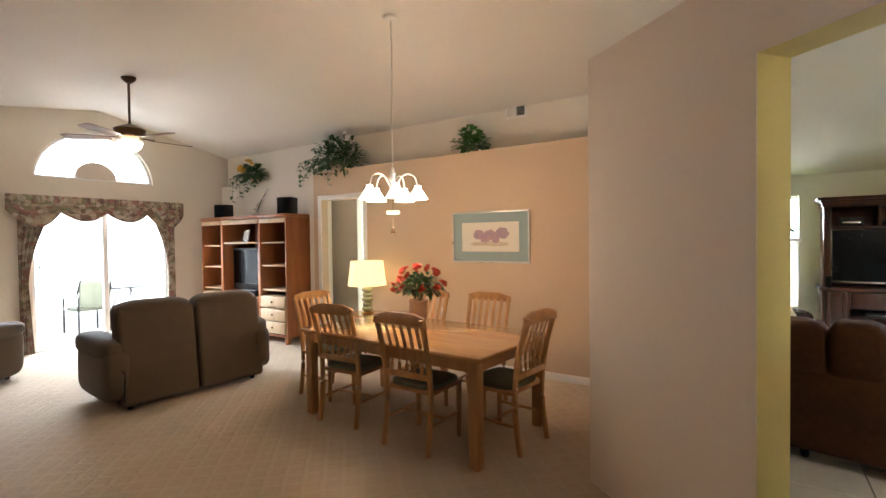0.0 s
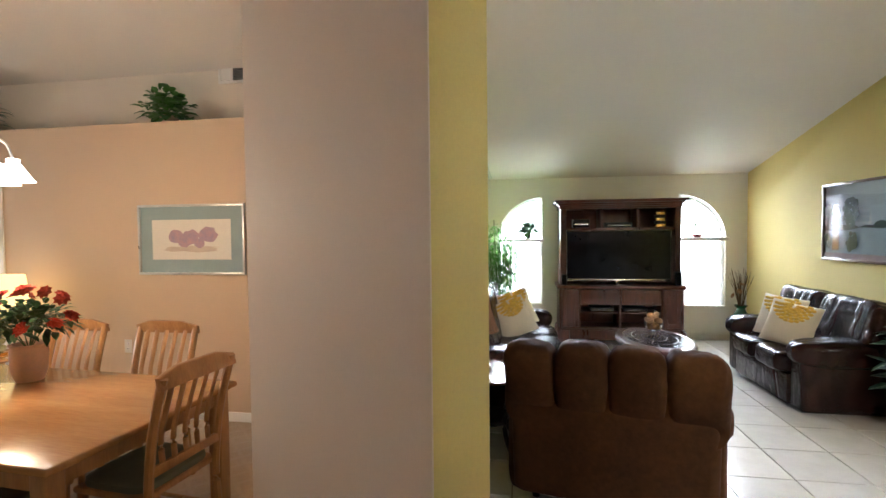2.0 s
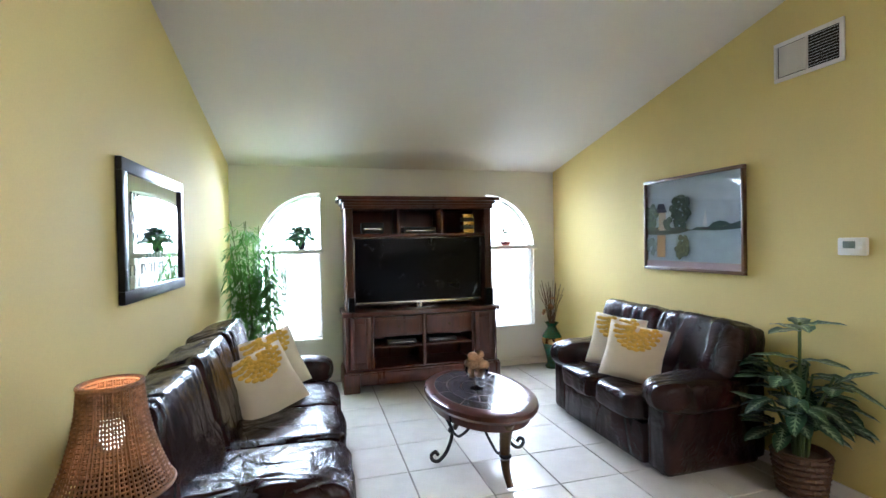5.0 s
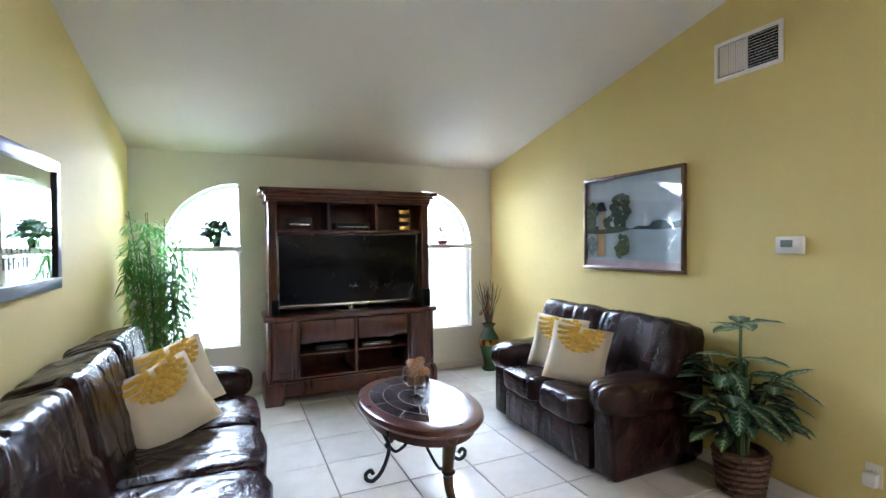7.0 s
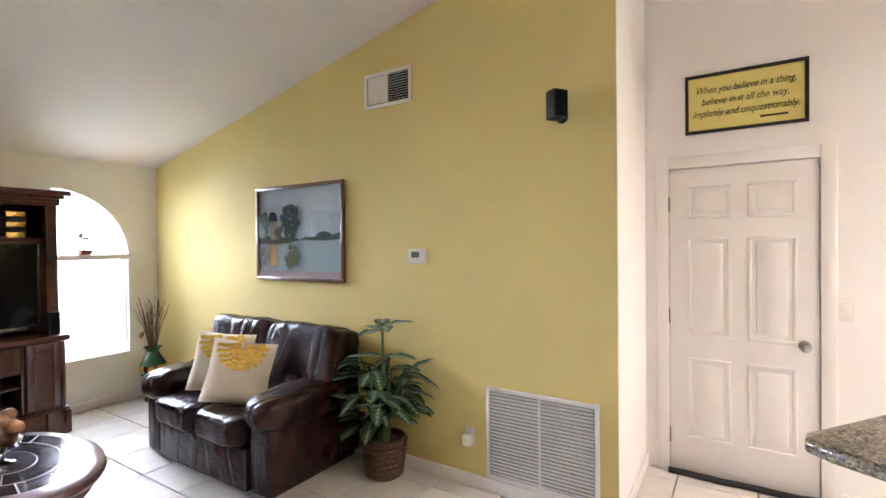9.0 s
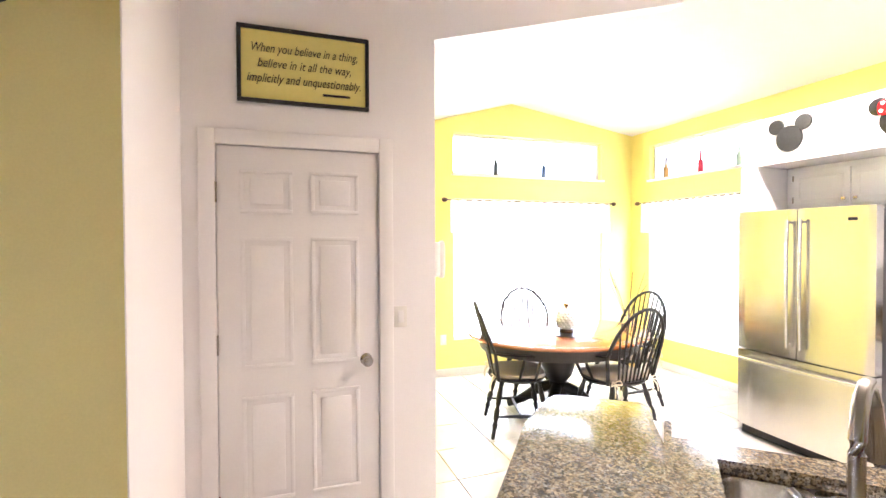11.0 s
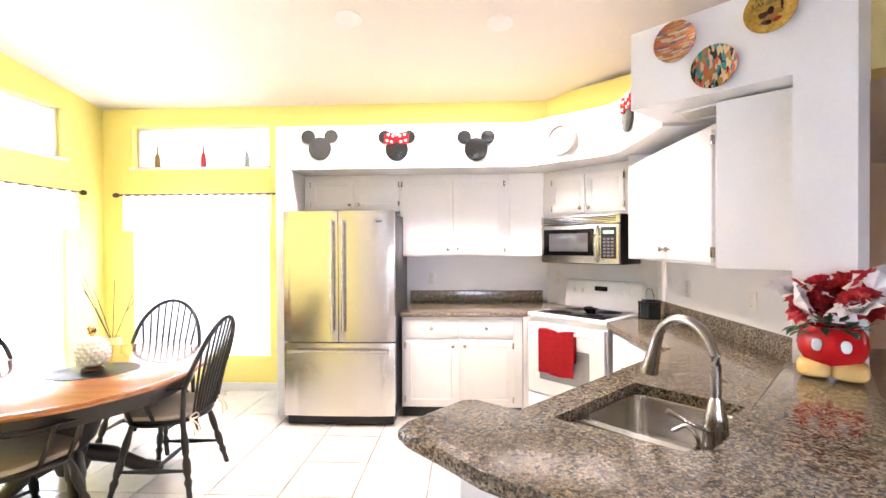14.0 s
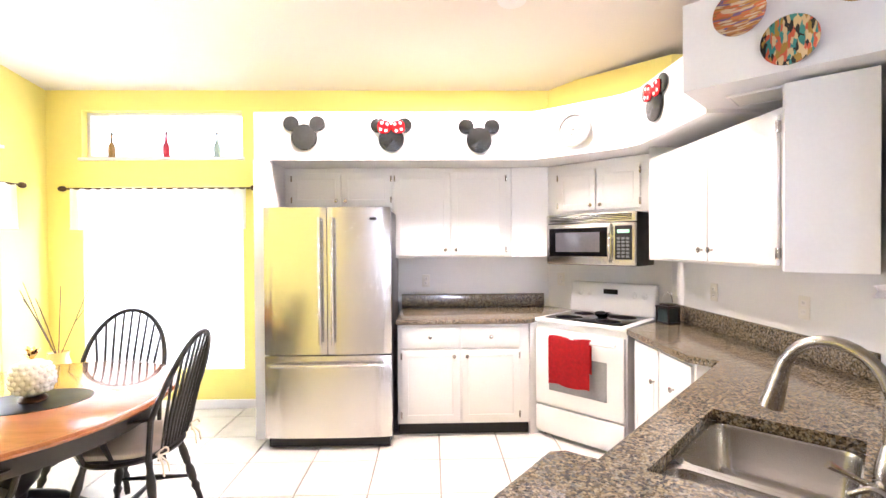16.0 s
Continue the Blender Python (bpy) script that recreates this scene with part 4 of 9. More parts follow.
# television cabinet
def tv_cabinet():
    x0, x1, yf, yb = 1.4, 3.05, 8.22, 8.695
    w, d = x1 - x0, yb - yf
    t = thing("tv_cabinet", "dark cherry wood television cabinet with open shelves and drawers", "tv cabinet", pose(x0, yb, 0))
    def b(name, x0, x1, y0, y1, z0, z1, bev=0.006, material=M_DARKWOOD, parent=t, label=""):
        bm = B()
        box(bm, x0, x1, -y1, -y0, z0, z1, bev)
        return part(name, bm, material, parent, label)
    # depth is measured from the wall towards the room
    b("plinth", 0.14, w - 0.14, 0.01, d + 0.02, 0.07, 0.2, 0.012)
    for x in (-0.03, w - 0.14):
        b("bracket_foot", x, x + 0.17, 0.01, d + 0.03, 0.0, 0.2, 0.014)
    b("plinth_moulding", -0.02, w + 0.02, 0.01, d + 0.02, 0.2, 0.22, 0.006)
    b("base_body", 0, 0.03, 0, d, 0.22, 0.78)
    b("base_body", w - 0.03, w, 0, d, 0.22, 0.78)
    b("base_back", 0.03, w - 0.03, 0, 0.02, 0.22, 0.78)
    b("base_floor", 0.03, w - 0.03, 0.02, d - 0.01, 0.221, 0.24)
    b("base_top", -0.03, w + 0.03, 0, d + 0.03, 0.78, 0.83, 0.014)
    dw = 0.24
    for k in (0, 1):
        a = 0.03 if k == 0 else w - 0.03 - dw
        door = b("door", a + 0.005, a + dw - 0.005, d - 0.005, d + 0.012, 0.245, 0.775)
        for q in ((a + 0.01, a + 0.06, 0.25, 0.77), (a + dw - 0.06, a + dw - 0.01, 0.25, 0.77), (a + 0.06, a + dw - 0.06, 0.25, 0.31), (a + 0.06, a + dw - 0.06, 0.71, 0.77)):
            b("door_rail", q[0], q[1], d + 0.012, d + 0.022, q[2], q[3], 0.004, parent=door)
        bm = B()
        lathe(bm, [(0.012, 0), (0.008, 0.012), (0.014, 0.022), (0.0, 0.03)], 12, pose(a + (dw - 0.03 if k == 0 else 0.03), -d - 0.012, 0.48, 90))
        part("knob", bm, M_ANTIQUE, door)
        b("partition", a + (dw if k == 0 else -0.02), a + (dw + 0.02 if k == 0 else 0), 0.02, d, 0.24, 0.78)
    mid = w / 2
    b("partition", mid - 0.015, mid + 0.015, 0.02, d, 0.24, 0.78)
    for a, c in ((0.03 + dw + 0.025, mid - 0.02), (mid + 0.02, w - 0.03 - dw - 0.025)):
        dr = b("drawer", a, c, d - 0.25, d + 0.008, 0.56, 0.77)
        b("drawer_panel", a + 0.03, c - 0.03, d + 0.008, d + 0.014, 0.59, 0.74, 0.004, parent=dr)
        bm = B()
        lathe(bm, [(0.012, 0), (0.008, 0.012), (0.015, 0.022), (0.0, 0.03)], 12, pose((a + c) / 2, -d - 0.012, 0.665, 90))
        part("knob", bm, M_ANTIQUE, dr)
        b("shelf", a, c, 0.02, d - 0.02, 0.435, 0.455)
    # hutch
    b("hutch_side", 0.02, 0.1, 0, d - 0.06, 0.83, 1.9)
    b("hutch_side", w - 0.1, w - 0.02, 0, d - 0.06, 0.83, 1.9)
    for a in (0.03, w - 0.09):
        bm = B()
        for i in range(4):
            cyl(bm, (a + 0.012 + 0.012 * i, -d + 0.056, 0.9), (a + 0.012 + 0.012 * i, -d + 0.056, 1.84), 0.005, seg=8)
        part("fluted_pilaster", bm, M_DARKWOOD, t)
    b("hutch_back", 0.1, w - 0.1, 0, 0.02, 0.83, 1.9)
    b("hutch_shelf", 0.1, w - 0.1, 0.02, d - 0.07, 1.6, 1.635)
    for q in (0.1 + (w - 0.2) / 3, 0.1 + (w - 0.2) * 2 / 3):
        b("hutch_partition", q - 0.012, q + 0.012, 0.02, d - 0.09, 1.635, 1.9)
    b("hutch_top", 0, w, 0, d - 0.04, 1.9, 1.93)
    for i, (o, z) in enumerate(((0.0, 1.93), (0.025, 1.955), (0.055, 1.985))):
        b("cornice", -o, w + o, 0, d - 0.04 + o, z, z + 0.03 + (0.012 if i == 2 else 0), 0.01)
    return t


tv_cabinet()
# television
t = thing("television", "large black flat television with a silver lower edge", "television", pose(2.225, 8.43, 0.83))
bm = B()
box(bm, -0.71, 0.71, -0.04, 0.03, 0.05, 0.765, 0.01)
part("body", bm, M_BLACK, t)
bm = B()
box(bm, -0.695, 0.695, -0.044, -0.0405, 0.085, 0.75)
part("screen", bm, M_SCREEN, t, "glossy dark screen")
bm = B()
box(bm, -0.7, 0.7, -0.052, -0.041, 0.046, 0.076, 0.004)
part("lower_trim", bm, M_CHROME, t, "silver trim strip")
for q in ((-0.71, 0.71, 0.757, 0.765), (-0.712, -0.705, 0.06, 0.757), (0.705, 0.712, 0.06, 0.757)):
    bm = B()
    box(bm, q[0], q[1], -0.046, -0.0405, q[2], q[3], 0.001)
    part("bezel_edge", bm, M_NICKEL, t, "thin silver bezel edge")
bm = B()
lathe(bm, [(0.17, 0), (0.17, 0.008), (0.04, 0.014), (0.035, 0.06)], 24, None, 1.0, 0.55)
part("stand", bm, M_CHROME, t)


def small_speaker(m, w=0.09, d=0.09, h=0.16, label="small black satellite loudspeaker"):
    t = thing("loudspeaker", label, "loudspeaker", m, "loudspeakers")
    bm = B()
    box(bm, -w / 2, w / 2, -d / 2, d / 2, 0, h, 0.008)
    part("cabinet", bm, M_BLACK, t)
    bm = B()
    box(bm, -w / 2 + 0.008, w / 2 - 0.008, -d / 2 - 0.006, -d / 2 + 0.001, 0.01, h - 0.01, 0.004)
    part("grille", bm, mat("speaker_cloth", (0.007, 0.007, 0.0075), 0.95, vary=0.2, grain=400, bump=0.4, spec=0.1) if "speaker_cloth" not in MATS else MATS["speaker_cloth"], t)
    return t


small_speaker(pose(1.47, 8.28, 0.83), 0.07, 0.08, 0.15, "small black loudspeaker beside the television")
small_speaker(pose(2.985, 8.28, 0.83), 0.08, 0.09, 0.19, "small black loudspeaker beside the television")
# things on the shelves of the cabinet
for x0, x1, z, h, dd, mt, nm, lb, cat in (
        (1.6, 1.83, 1.637, 0.12, 0.16, M_BLACK, "set_top_box", "small black box on the cabinet's upper shelf", "receiver"),
        (2.05, 2.4, 1.637, 0.07, 0.2, M_BLACK, "game_console", "black media player on the cabinet's upper shelf", "player"),
        (1.84, 2.15, 0.457, 0.055, 0.28, M_BLACK, "dvd_player", "flat dark disc player on the lower shelf", "player"),
        (2.3, 2.6, 0.457, 0.05, 0.28, M_BLACK, "cable_box", "flat black cable box on the lower shelf", "receiver")):
    t = thing(nm, lb, cat, pose((x0 + x1) / 2, 8.42, z))
    bm = B()
    box(bm, -(x1 - x0) / 2, (x1 - x0) / 2, -dd / 2, dd / 2, 0.006, h, 0.006)
    part("case", bm, mt, t)
    bm = B()
    box(bm, -(x1 - x0) / 2 + 0.02, (x1 - x0) / 2 - 0.02, -dd / 2 - 0.003, -dd / 2, h * 0.35, h * 0.5, 0.001)
    part("display_strip", bm, M_CHROME, t)
    for sx in (-1, 1):
        for sy in (-1, 1):
            bm = B()
            box(bm, sx * (x1 - x0) * 0.4 - 0.012, sx * (x1 - x0) * 0.4 + 0.012, sy * dd * 0.4 - 0.012, sy * dd * 0.4 + 0.012, 0, 0.007)
            part("foot", bm, M_RUBBER, t)
t = thing("candle_box", "gold and black patterned box on the cabinet's upper shelf", "box", pose(2.77, 8.36, 1.637))
for i in range(5):
    bm = B()
    box(bm, -0.06, 0.06, -0.06, 0.06, i * 0.042, i * 0.042 + 0.041, 0.003)
    part("band", bm, M_BRASS if i % 2 == 0 else M_BLACK, t)


# leather seats
def leather_seat(name, label, m, width, seats, depth=0.93, material=None, group=""):
    """Faces +y in its own frame, back at y = 0; x from 0 to width."""
    material = material or M_LEATHER
    t = thing(name, label, "sofa", m, group)
    arm = 0.25
    bm = B()
    box(bm, arm - 0.02, width - arm + 0.02, 0.05, depth - 0.035, 0.02, 0.3, 0.025)
    part("base", bm, material, t)
    bm = B()
    box(bm, 0.02, width - 0.02, 0.0, 0.16, 0.04, 0.74, 0.05, seg=4)
    part("back_frame", bm, material, t)
    w = (width - 2 * arm) / seats
    wb = (width - 0.02) / seats
    for i in range(seats):
        cx = arm + w * (i + 0.5)
        bm = B()
        puff(bm, cx, depth * 0.58 + 0.03, 0.385, w * 1.05, depth * 0.86, 0.2, 0.36, None, 72, 40, 0.011, i)
        part("seat_cushion", bm, material, t)
        cb = 0.01 + wb * (i + 0.5)
        bm = B()
        puff(bm, 0, 0, 0, wb * 1.07, 0.31, 0.46, 0.36, Matrix.Translation((cb, 0.175, 0.735)) @ pose(0, 0, 0, 13), 84, 52, 0.016, i + 5)
        part("back_cushion", bm, material, t)
        bm = B()
        puff(bm, 0, 0, 0, w * 1.02, 0.2, 0.3, 0.45, Matrix.Translation((cx, 0.27, 0.53)) @ pose(0, 0, 0, 10), 56, 34, 0.016, i + 9)
        part("lumbar_roll", bm, material, t)
    for k in (0, 1):
        a = 0.0 if k == 0 else width - arm
        bm = B()
        box(bm, a + 0.02, a + arm - 0.02, 0.06, depth - 0.05, 0.015, 0.5, 0.045, seg=4)
        part("arm_panel", bm, material, t)
        bm = B()
        puff(bm, a + arm / 2, depth * 0.57, 0.515, arm * 1.26, depth * 0.88, 0.25, 0.62, None, 64, 40, 0.014, k + 20)
        part("arm_cushion", bm, material, t)
        for yy in (0.12, depth - 0.12):
            bm = B()
            cyl(bm, (a + arm / 2, yy, 0), (a + arm / 2, yy, 0.05), 0.025, 0.03)
            part("foot", bm, M_BLACK, t)
    return t


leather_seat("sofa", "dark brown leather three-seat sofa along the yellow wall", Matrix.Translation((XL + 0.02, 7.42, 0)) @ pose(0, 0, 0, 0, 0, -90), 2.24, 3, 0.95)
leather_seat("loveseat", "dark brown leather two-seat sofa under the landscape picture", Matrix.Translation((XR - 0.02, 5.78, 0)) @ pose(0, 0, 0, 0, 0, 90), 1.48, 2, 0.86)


def throw_pillow(m, label):
    t = thing("throw_pillow", label, "pillow", m, "throw pillows")
    bm = B()
    n = 22
    s = 0.43
    for side in (1, -1):
        g = []
        for i in range(n + 1):
            row = []
            for k in range(n + 1):
                u, v = i / n * 2 - 1, k / n * 2 - 1
                h = 0.075 * ((1 - u ** 4) * (1 - v ** 4)) ** 0.6
                pin = 1 - 0.06 * (1 - abs(u * v))
                row.append(bm.verts.new((u * s / 2 * pin, side * h, v * s / 2 * pin)))
            g.append(row)
        for i in range(n):
            for k in range(n):
                bm.faces.new((g[i][k], g[i + 1][k], g[i + 1][k + 1], g[i][k + 1]))
    bmesh.ops.remove_doubles(bm, verts=bm.verts, dist=1e-4)
    part("cover", bm, M_PILLOW, t)
    bm = B()
    rng = random.Random(4)
    for side in (-1,):
        for ring in range(5):
            r0 = 0.15 - ring * 0.028
            cnt = 22 - ring * 3
            for i in range(cnt):
                a = 2 * math.pi * i / cnt + ring * 0.2
                cx, cz = math.cos(a) * r0, math.sin(a) * r0 + 0.165
                if abs(cx) > 0.19 or cz > 0.19:
                    continue
                u, v = cx / (s / 2), cz / (s / 2)
                h = 0.075 * max(0.02, (1 - u ** 4) * (1 - v ** 4)) ** 0.6
                puff(bm, cx, side * (h + 0.001), cz, 0.05, 0.009, 0.03, 0.9, None, 8, 6)
    part("embroidered_flower", bm, M_PILYEL, t, "yellow stitched flower")
    return t


throw_pillow(pose(0.78, 6.56, 0.655, -30, -17, 30), "cream throw pillow with a yellow flower on the leather sofa")
throw_pillow(pose(0.8, 6.88, 0.7, -26, -14, 24), "cream throw pillow with a yellow flower behind another pillow")
throw_pillow(pose(3.4, 6.36, 0.68, -22, 9, -50), "cream throw pillow with a yellow flower on the loveseat")
throw_pillow(pose(3.46, 6.66, 0.7, -20, 5, -58), "cream throw pillow with a yellow flower on the loveseat")


# recliner seen from behind
def recliner(m, label, material, tufts=4):
    t = thing("recliner", label, "armchair", m)
    w = 1.08
    bm = B()
    box(bm, 0.06, w - 0.06, 0.12, 0.82, 0.06, 0.34, 0.04, seg=3)
    part("base", bm, material, t)
    bm = B()
    box(bm, 0.02, w - 0.02, -0.02, 0.14, 0.1, 0.8, 0.06, None, 4)
    for v in bm.verts:
        v.co.y -= 0.1 * (v.co.z - 0.12) / 0.7
    part("back_panel", bm, material, t)
    for i in range(tufts):
        cw = (w - 0.0) / tufts
        bm = B()
        tall = 0.3 - 0.03 * abs(i - (tufts - 1) / 2)
        puff(bm, cw * (i + 0.5), -0.03, 0.76, cw * 1.07, 0.25, tall + 0.2, 0.44, None, 40, 34, 0.012, i)
        for v in bm.verts:  # the channels run out into the plain lower back
            f = min(1.0, max(0.0, (0.75 - v.co.z) / 0.16))
            if v.co.y < -0.06:
                v.co.y += (-0.07 - v.co.y) * f * f * (3 - 2 * f)
        part("back_roll", bm, material, t)
        bm = B()
        puff(bm, cw * (i + 0.5), 0.16, 0.66, cw * 1.04, 0.26, 0.34, 0.5, None, 24, 18, 0.008, i + 7)
        part("inner_roll", bm, material, t)
    bm = B()
    puff(bm, w / 2, 0.55, 0.4, w - 0.4, 0.66, 0.24, 0.4, None, 36, 22, 0.008)
    part("seat_cushion", bm, material, t)
    for k in (0, 1):
        a = -0.02 if k == 0 else w - 0.2
        bm = B()
        puff(bm, a + (0.085 if k == 0 else 0.135), 0.44, 0.33, 0.2, 0.84, 0.56, 0.4, None, 30, 20, 0.006, k)
        part("arm", bm, material, t)
        bm = B()
        puff(bm, a + (0.075 if k == 0 else 0.145), 0.46, 0.58, 0.27, 0.84, 0.18, 0.6, None, 30, 16, 0.008, k + 3)
        part("arm_pad", bm, material, t)
    bm = B()
    puff(bm, w / 2, 0.88, 0.25, w - 0.42, 0.12, 0.36, 0.4, None, 28, 16)
    part("footrest", bm, material, t)
    for xx in (0.12, w - 0.12):
        for yy in (0.18, 0.76):
            bm = B()
            cyl(bm, (xx, yy, 0), (xx, yy, 0.07), 0.022, 0.03)
            part("foot", bm, M_BLACK, t)
    bm = B()
    tube(bm, [(w + 0.005, 0.5, 0.3), (w + 0.03, 0.5, 0.3), (w + 0.035, 0.44, 0.2), (w + 0.035, 0.42, 0.1)], 0.012)
    part("lever", bm, M_BLACK, t)
    return t


recliner(Matrix.Translation((0.789, 4.108, 0)) @ pose(0, 0, 0, 0, 0, -12), "brown microfibre recliner with a channel-tufted back", M_SUEDE)


# end table with lamp
t = thing("end_table", "round dark wooden end table with a scrolled iron base", "side table", pose(0.62, 4.86, 0))
bm = B()
lathe(bm, [(0, 0.545), (0.27, 0.545), (0.315, 0.555), (0.325, 0.567), (0.315, 0.58), (0.27, 0.582), (0.0, 0.582)], 40)
part("tabletop", bm, wood("inlaid_red_brown_wood", (0.2, 0.07, 0.03), (0.1, 0.03, 0.015), 0.2, 0.5, "y"), t)
for i in range(4):
    a = math.pi / 4 + i * math.pi / 2
    c, s = math.cos(a), math.sin(a)
    bm = B()
    tube(bm, curve_pts([(c * 0.24, s * 0.24, 0.545), (c * 0.25, s * 0.25, 0.4), (c * 0.17, s * 0.17, 0.25), (c * 0.2, s * 0.2, 0.1), (c * 0.27, s * 0.27, 0.015)], 6), 0.017, 8)
    part("leg", bm, M_IRON, t)
bm = B()
lathe(bm, [(0.0, 0.22), (0.17, 0.22), (0.185, 0.232), (0.17, 0.245), (0, 0.245)], 32)
part("lower_shelf", bm, M_ESPRESSO, t)
t = thing("table_lamp", "lit table lamp with a woven rattan shade on the end table", "lamp", pose(0.55, 4.85, 0.582))
bm = B()
lathe(bm, [(0.0, 0), (0.09, 0), (0.095, 0.015), (0.085, 0.03), (0.03, 0.04), (0, 0.04)], 28)
part("base", bm, M_ANTIQUE, t)
bm = B()
lathe(bm, [(0.02, 0.04), (0.018, 0.1), (0.026, 0.14), (0.016, 0.2), (0.014, 0.36), (0, 0.36)], 16)
part("stem", bm, M_ANTIQUE, t)
bm = B()
for q in ((0.03, -0.03, 0.1, 0.05, 0.05, 0.09), (0.045, -0.02, 0.17, 0.055, 0.05, 0.06), (0.05, 0.02, 0.07, 0.04, 0.04, 0.07), (0.03, 0.04, 0.2, 0.035, 0.04, 0.05), (-0.02, -0.045, 0.16, 0.04, 0.03, 0.13)):
    puff(bm, *q, 0.8, None, 14, 10)
part("carved_ornament", bm, mat("glossy_carved_wood", (0.16, 0.05, 0.02), 0.2, vary=0.3, coat=0.4), t)
shade_prof = [(0.145, 0.29), (0.135, 0.31), (0.113, 0.37), (0.093, 0.44), (0.08, 0.51), (0.074, 0.58)]
bm = B()
NS = 72
for i in range(NS):
    a = 2 * math.pi * i / NS
    pts = [(math.cos(a) * r, math.sin(a) * r, z) for r, z in shade_prof]
    tube(bm, pts, 0.0034, 4)
for k in range(26):
    f = k / 25
    z = 0.29 + 0.29 * f
    r = np.interp(z, [p[1] for p in shade_prof], [p[0] for p in shade_prof])
    ring = [(math.cos(2 * math.pi * i / 48) * (r + 0.003 * (-1) ** i), math.sin(2 * math.pi * i / 48) * (r + 0.003 * (-1) ** i), z) for i in range(49)]
    tube(bm, ring, 0.0036, 4)
tagged(part("shade", bm, M_WICKER, t, "woven rattan shade"), kind="stuff")
bm = B()
bm.free()
for z, r in ((0.29, 0.146), (0.58, 0.075)):
    bm = B()
    tube(bm, [(math.cos(2 * math.pi * i / 40) * r, math.sin(2 * math.pi * i / 40) * r, z) for i in range(41)], 0.007, 6)
    part("shade_rim", bm, M_WICKER, t)
bm = B()
lathe(bm, [(0.0, 0.4), (0.02, 0.4), (0.032, 0.44), (0.028, 0.48), (0, 0.5)], 16)
part("bulb", bm, M_BULB, t)
lamp("end_table_lamp_light", "POINT", pose(0.55, 4.85, 1.04), 9, WARM, 0.04)

# oval coffee table
t = thing("coffee_table", "oval dark coffee table with a stone inlay and scrolled iron legs", "coffee table", pose(2.21, 6.51, 0, 0, 0, 3))
bm = B()
lathe(bm, [(0.0, 0.415), (0.86, 0.415), (0.97, 0.43), (1.0, 0.452), (0.985, 0.475), (0.94, 0.487), (0.82, 0.49), (0, 0.49)], 64, None, 0.365, 0.575)
part("tabletop", bm, M_DARKWOOD, t)
bm = B()
lathe(bm, [(0, 0.4902), (0.805, 0.4902), (0.805, 0.4915), (0, 0.4915)], 48, None, 0.365, 0.575)
part("joint_bed", bm, mat("pale_stone_joint", (0.3, 0.25, 0.22), 0.4, vary=0.15), t, "pale joint lines between the stones")
M_INLAY = mat("dark_slate_inlay", (0.06, 0.045, 0.05), 0.14, vary=0.5, scale=6, grain=40, random=0.2, coat=0.2, spec=0.3)
for r0, r1, n in ((0.0, 0.3, 1), (0.32, 0.555, 6), (0.575, 0.795, 10)):
    for i in range(n):
        bm = B()
        a0, a1 = 2 * math.pi * i / n + 0.014, 2 * math.pi * (i + 1) / n - 0.014
        k = max(4, 40 // n)
        out = [(math.cos(a0 + (a1 - a0) * j / k) * r1 * 0.365, math.sin(a0 + (a1 - a0) * j / k) * r1 * 0.575) for j in range(k + 1)]
        inn = [(math.cos(a1 + (a0 - a1) * j / k) * r0 * 0.365, math.sin(a1 + (a0 - a1) * j / k) * r0 * 0.575) for j in range(k + 1)] if r0 else []
        if not r0:
            out = out[:-1]
        prism(bm, out + inn, 0.4916, 0.4935)
        part("inlay_stone", bm, M_INLAY, t)
bm = B()
lathe(bm, [(0.84, 0.36), (0.87, 0.365), (0.87, 0.415), (0.84, 0.415)], 48, None, 0.365, 0.575)
part("apron", bm, M_DARKWOOD, t)
for sx in (-1, 1):
    bm = B()
    tube(bm, curve_pts([(sx * 0.3, 0, 0.42), (sx * 0.235, 0, 0.3), (sx * 0.2, 0, 0.2), (sx * 0.24, 0, 0.08), (sx * 0.3, 0, 0.02), (sx * 0.345, 0, 0.03), (sx * 0.355, 0, 0.065), (sx * 0.325, 0, 0.085), (sx * 0.305, 0, 0.06)], 6), 0.013, 8)
    part("scroll_leg", bm, M_IRON, t)
    bm = B()
    tube(bm, curve_pts([(sx * 0.215, 0, 0.24), (sx * 0.16, 0, 0.17), (sx * 0.1, 0, 0.19), (sx * 0.05, 0, 0.23), (0, 0, 0.2)], 6), 0.01, 6)
    part("scroll_brace", bm, M_IRON, t)
    bm = B()
    puff(bm, sx * 0.21, 0, 0.22, 0.04, 0.04, 0.035, 0.8, None, 12, 8)
    part("collar", bm, M_IRON, t)
for sy in (-1, 1):
    bm = B()
    pts = curve_pts([(0, sy * 0.47, 0.42), (0, sy * 0.44, 0.32), (0, sy * 0.425, 0.2), (0, sy * 0.44, 0.1), (0, sy * 0.5, 0.022)], 6)
    tube(bm, pts, [0.052 - 0.03 * (i / (len(pts) - 1)) ** 0.6 for i in range(len(pts))], 12)
    part("post_leg", bm, M_ANTIQUE, t)
    bm = B()
    tube(bm, curve_pts([(0, sy * 0.43, 0.24), (0, sy * 0.32, 0.16), (0, sy * 0.2, 0.19), (0, sy * 0.1, 0.23), (0, 0, 0.2)], 6), 0.01, 6)
    part("scroll_brace", bm, M_IRON, t)
    bm = B()
    puff(bm, 0, sy * 0.43, 0.19, 0.075, 0.075, 0.03, 0.7, None, 14, 8)
    part("collar", bm, M_IRON, t)
t = thing("bowl_of_spheres", "glass pedestal bowl of brown decorative balls on the coffee table", "bowl", pose(2.2, 6.5, 0.4935))
bm = B()
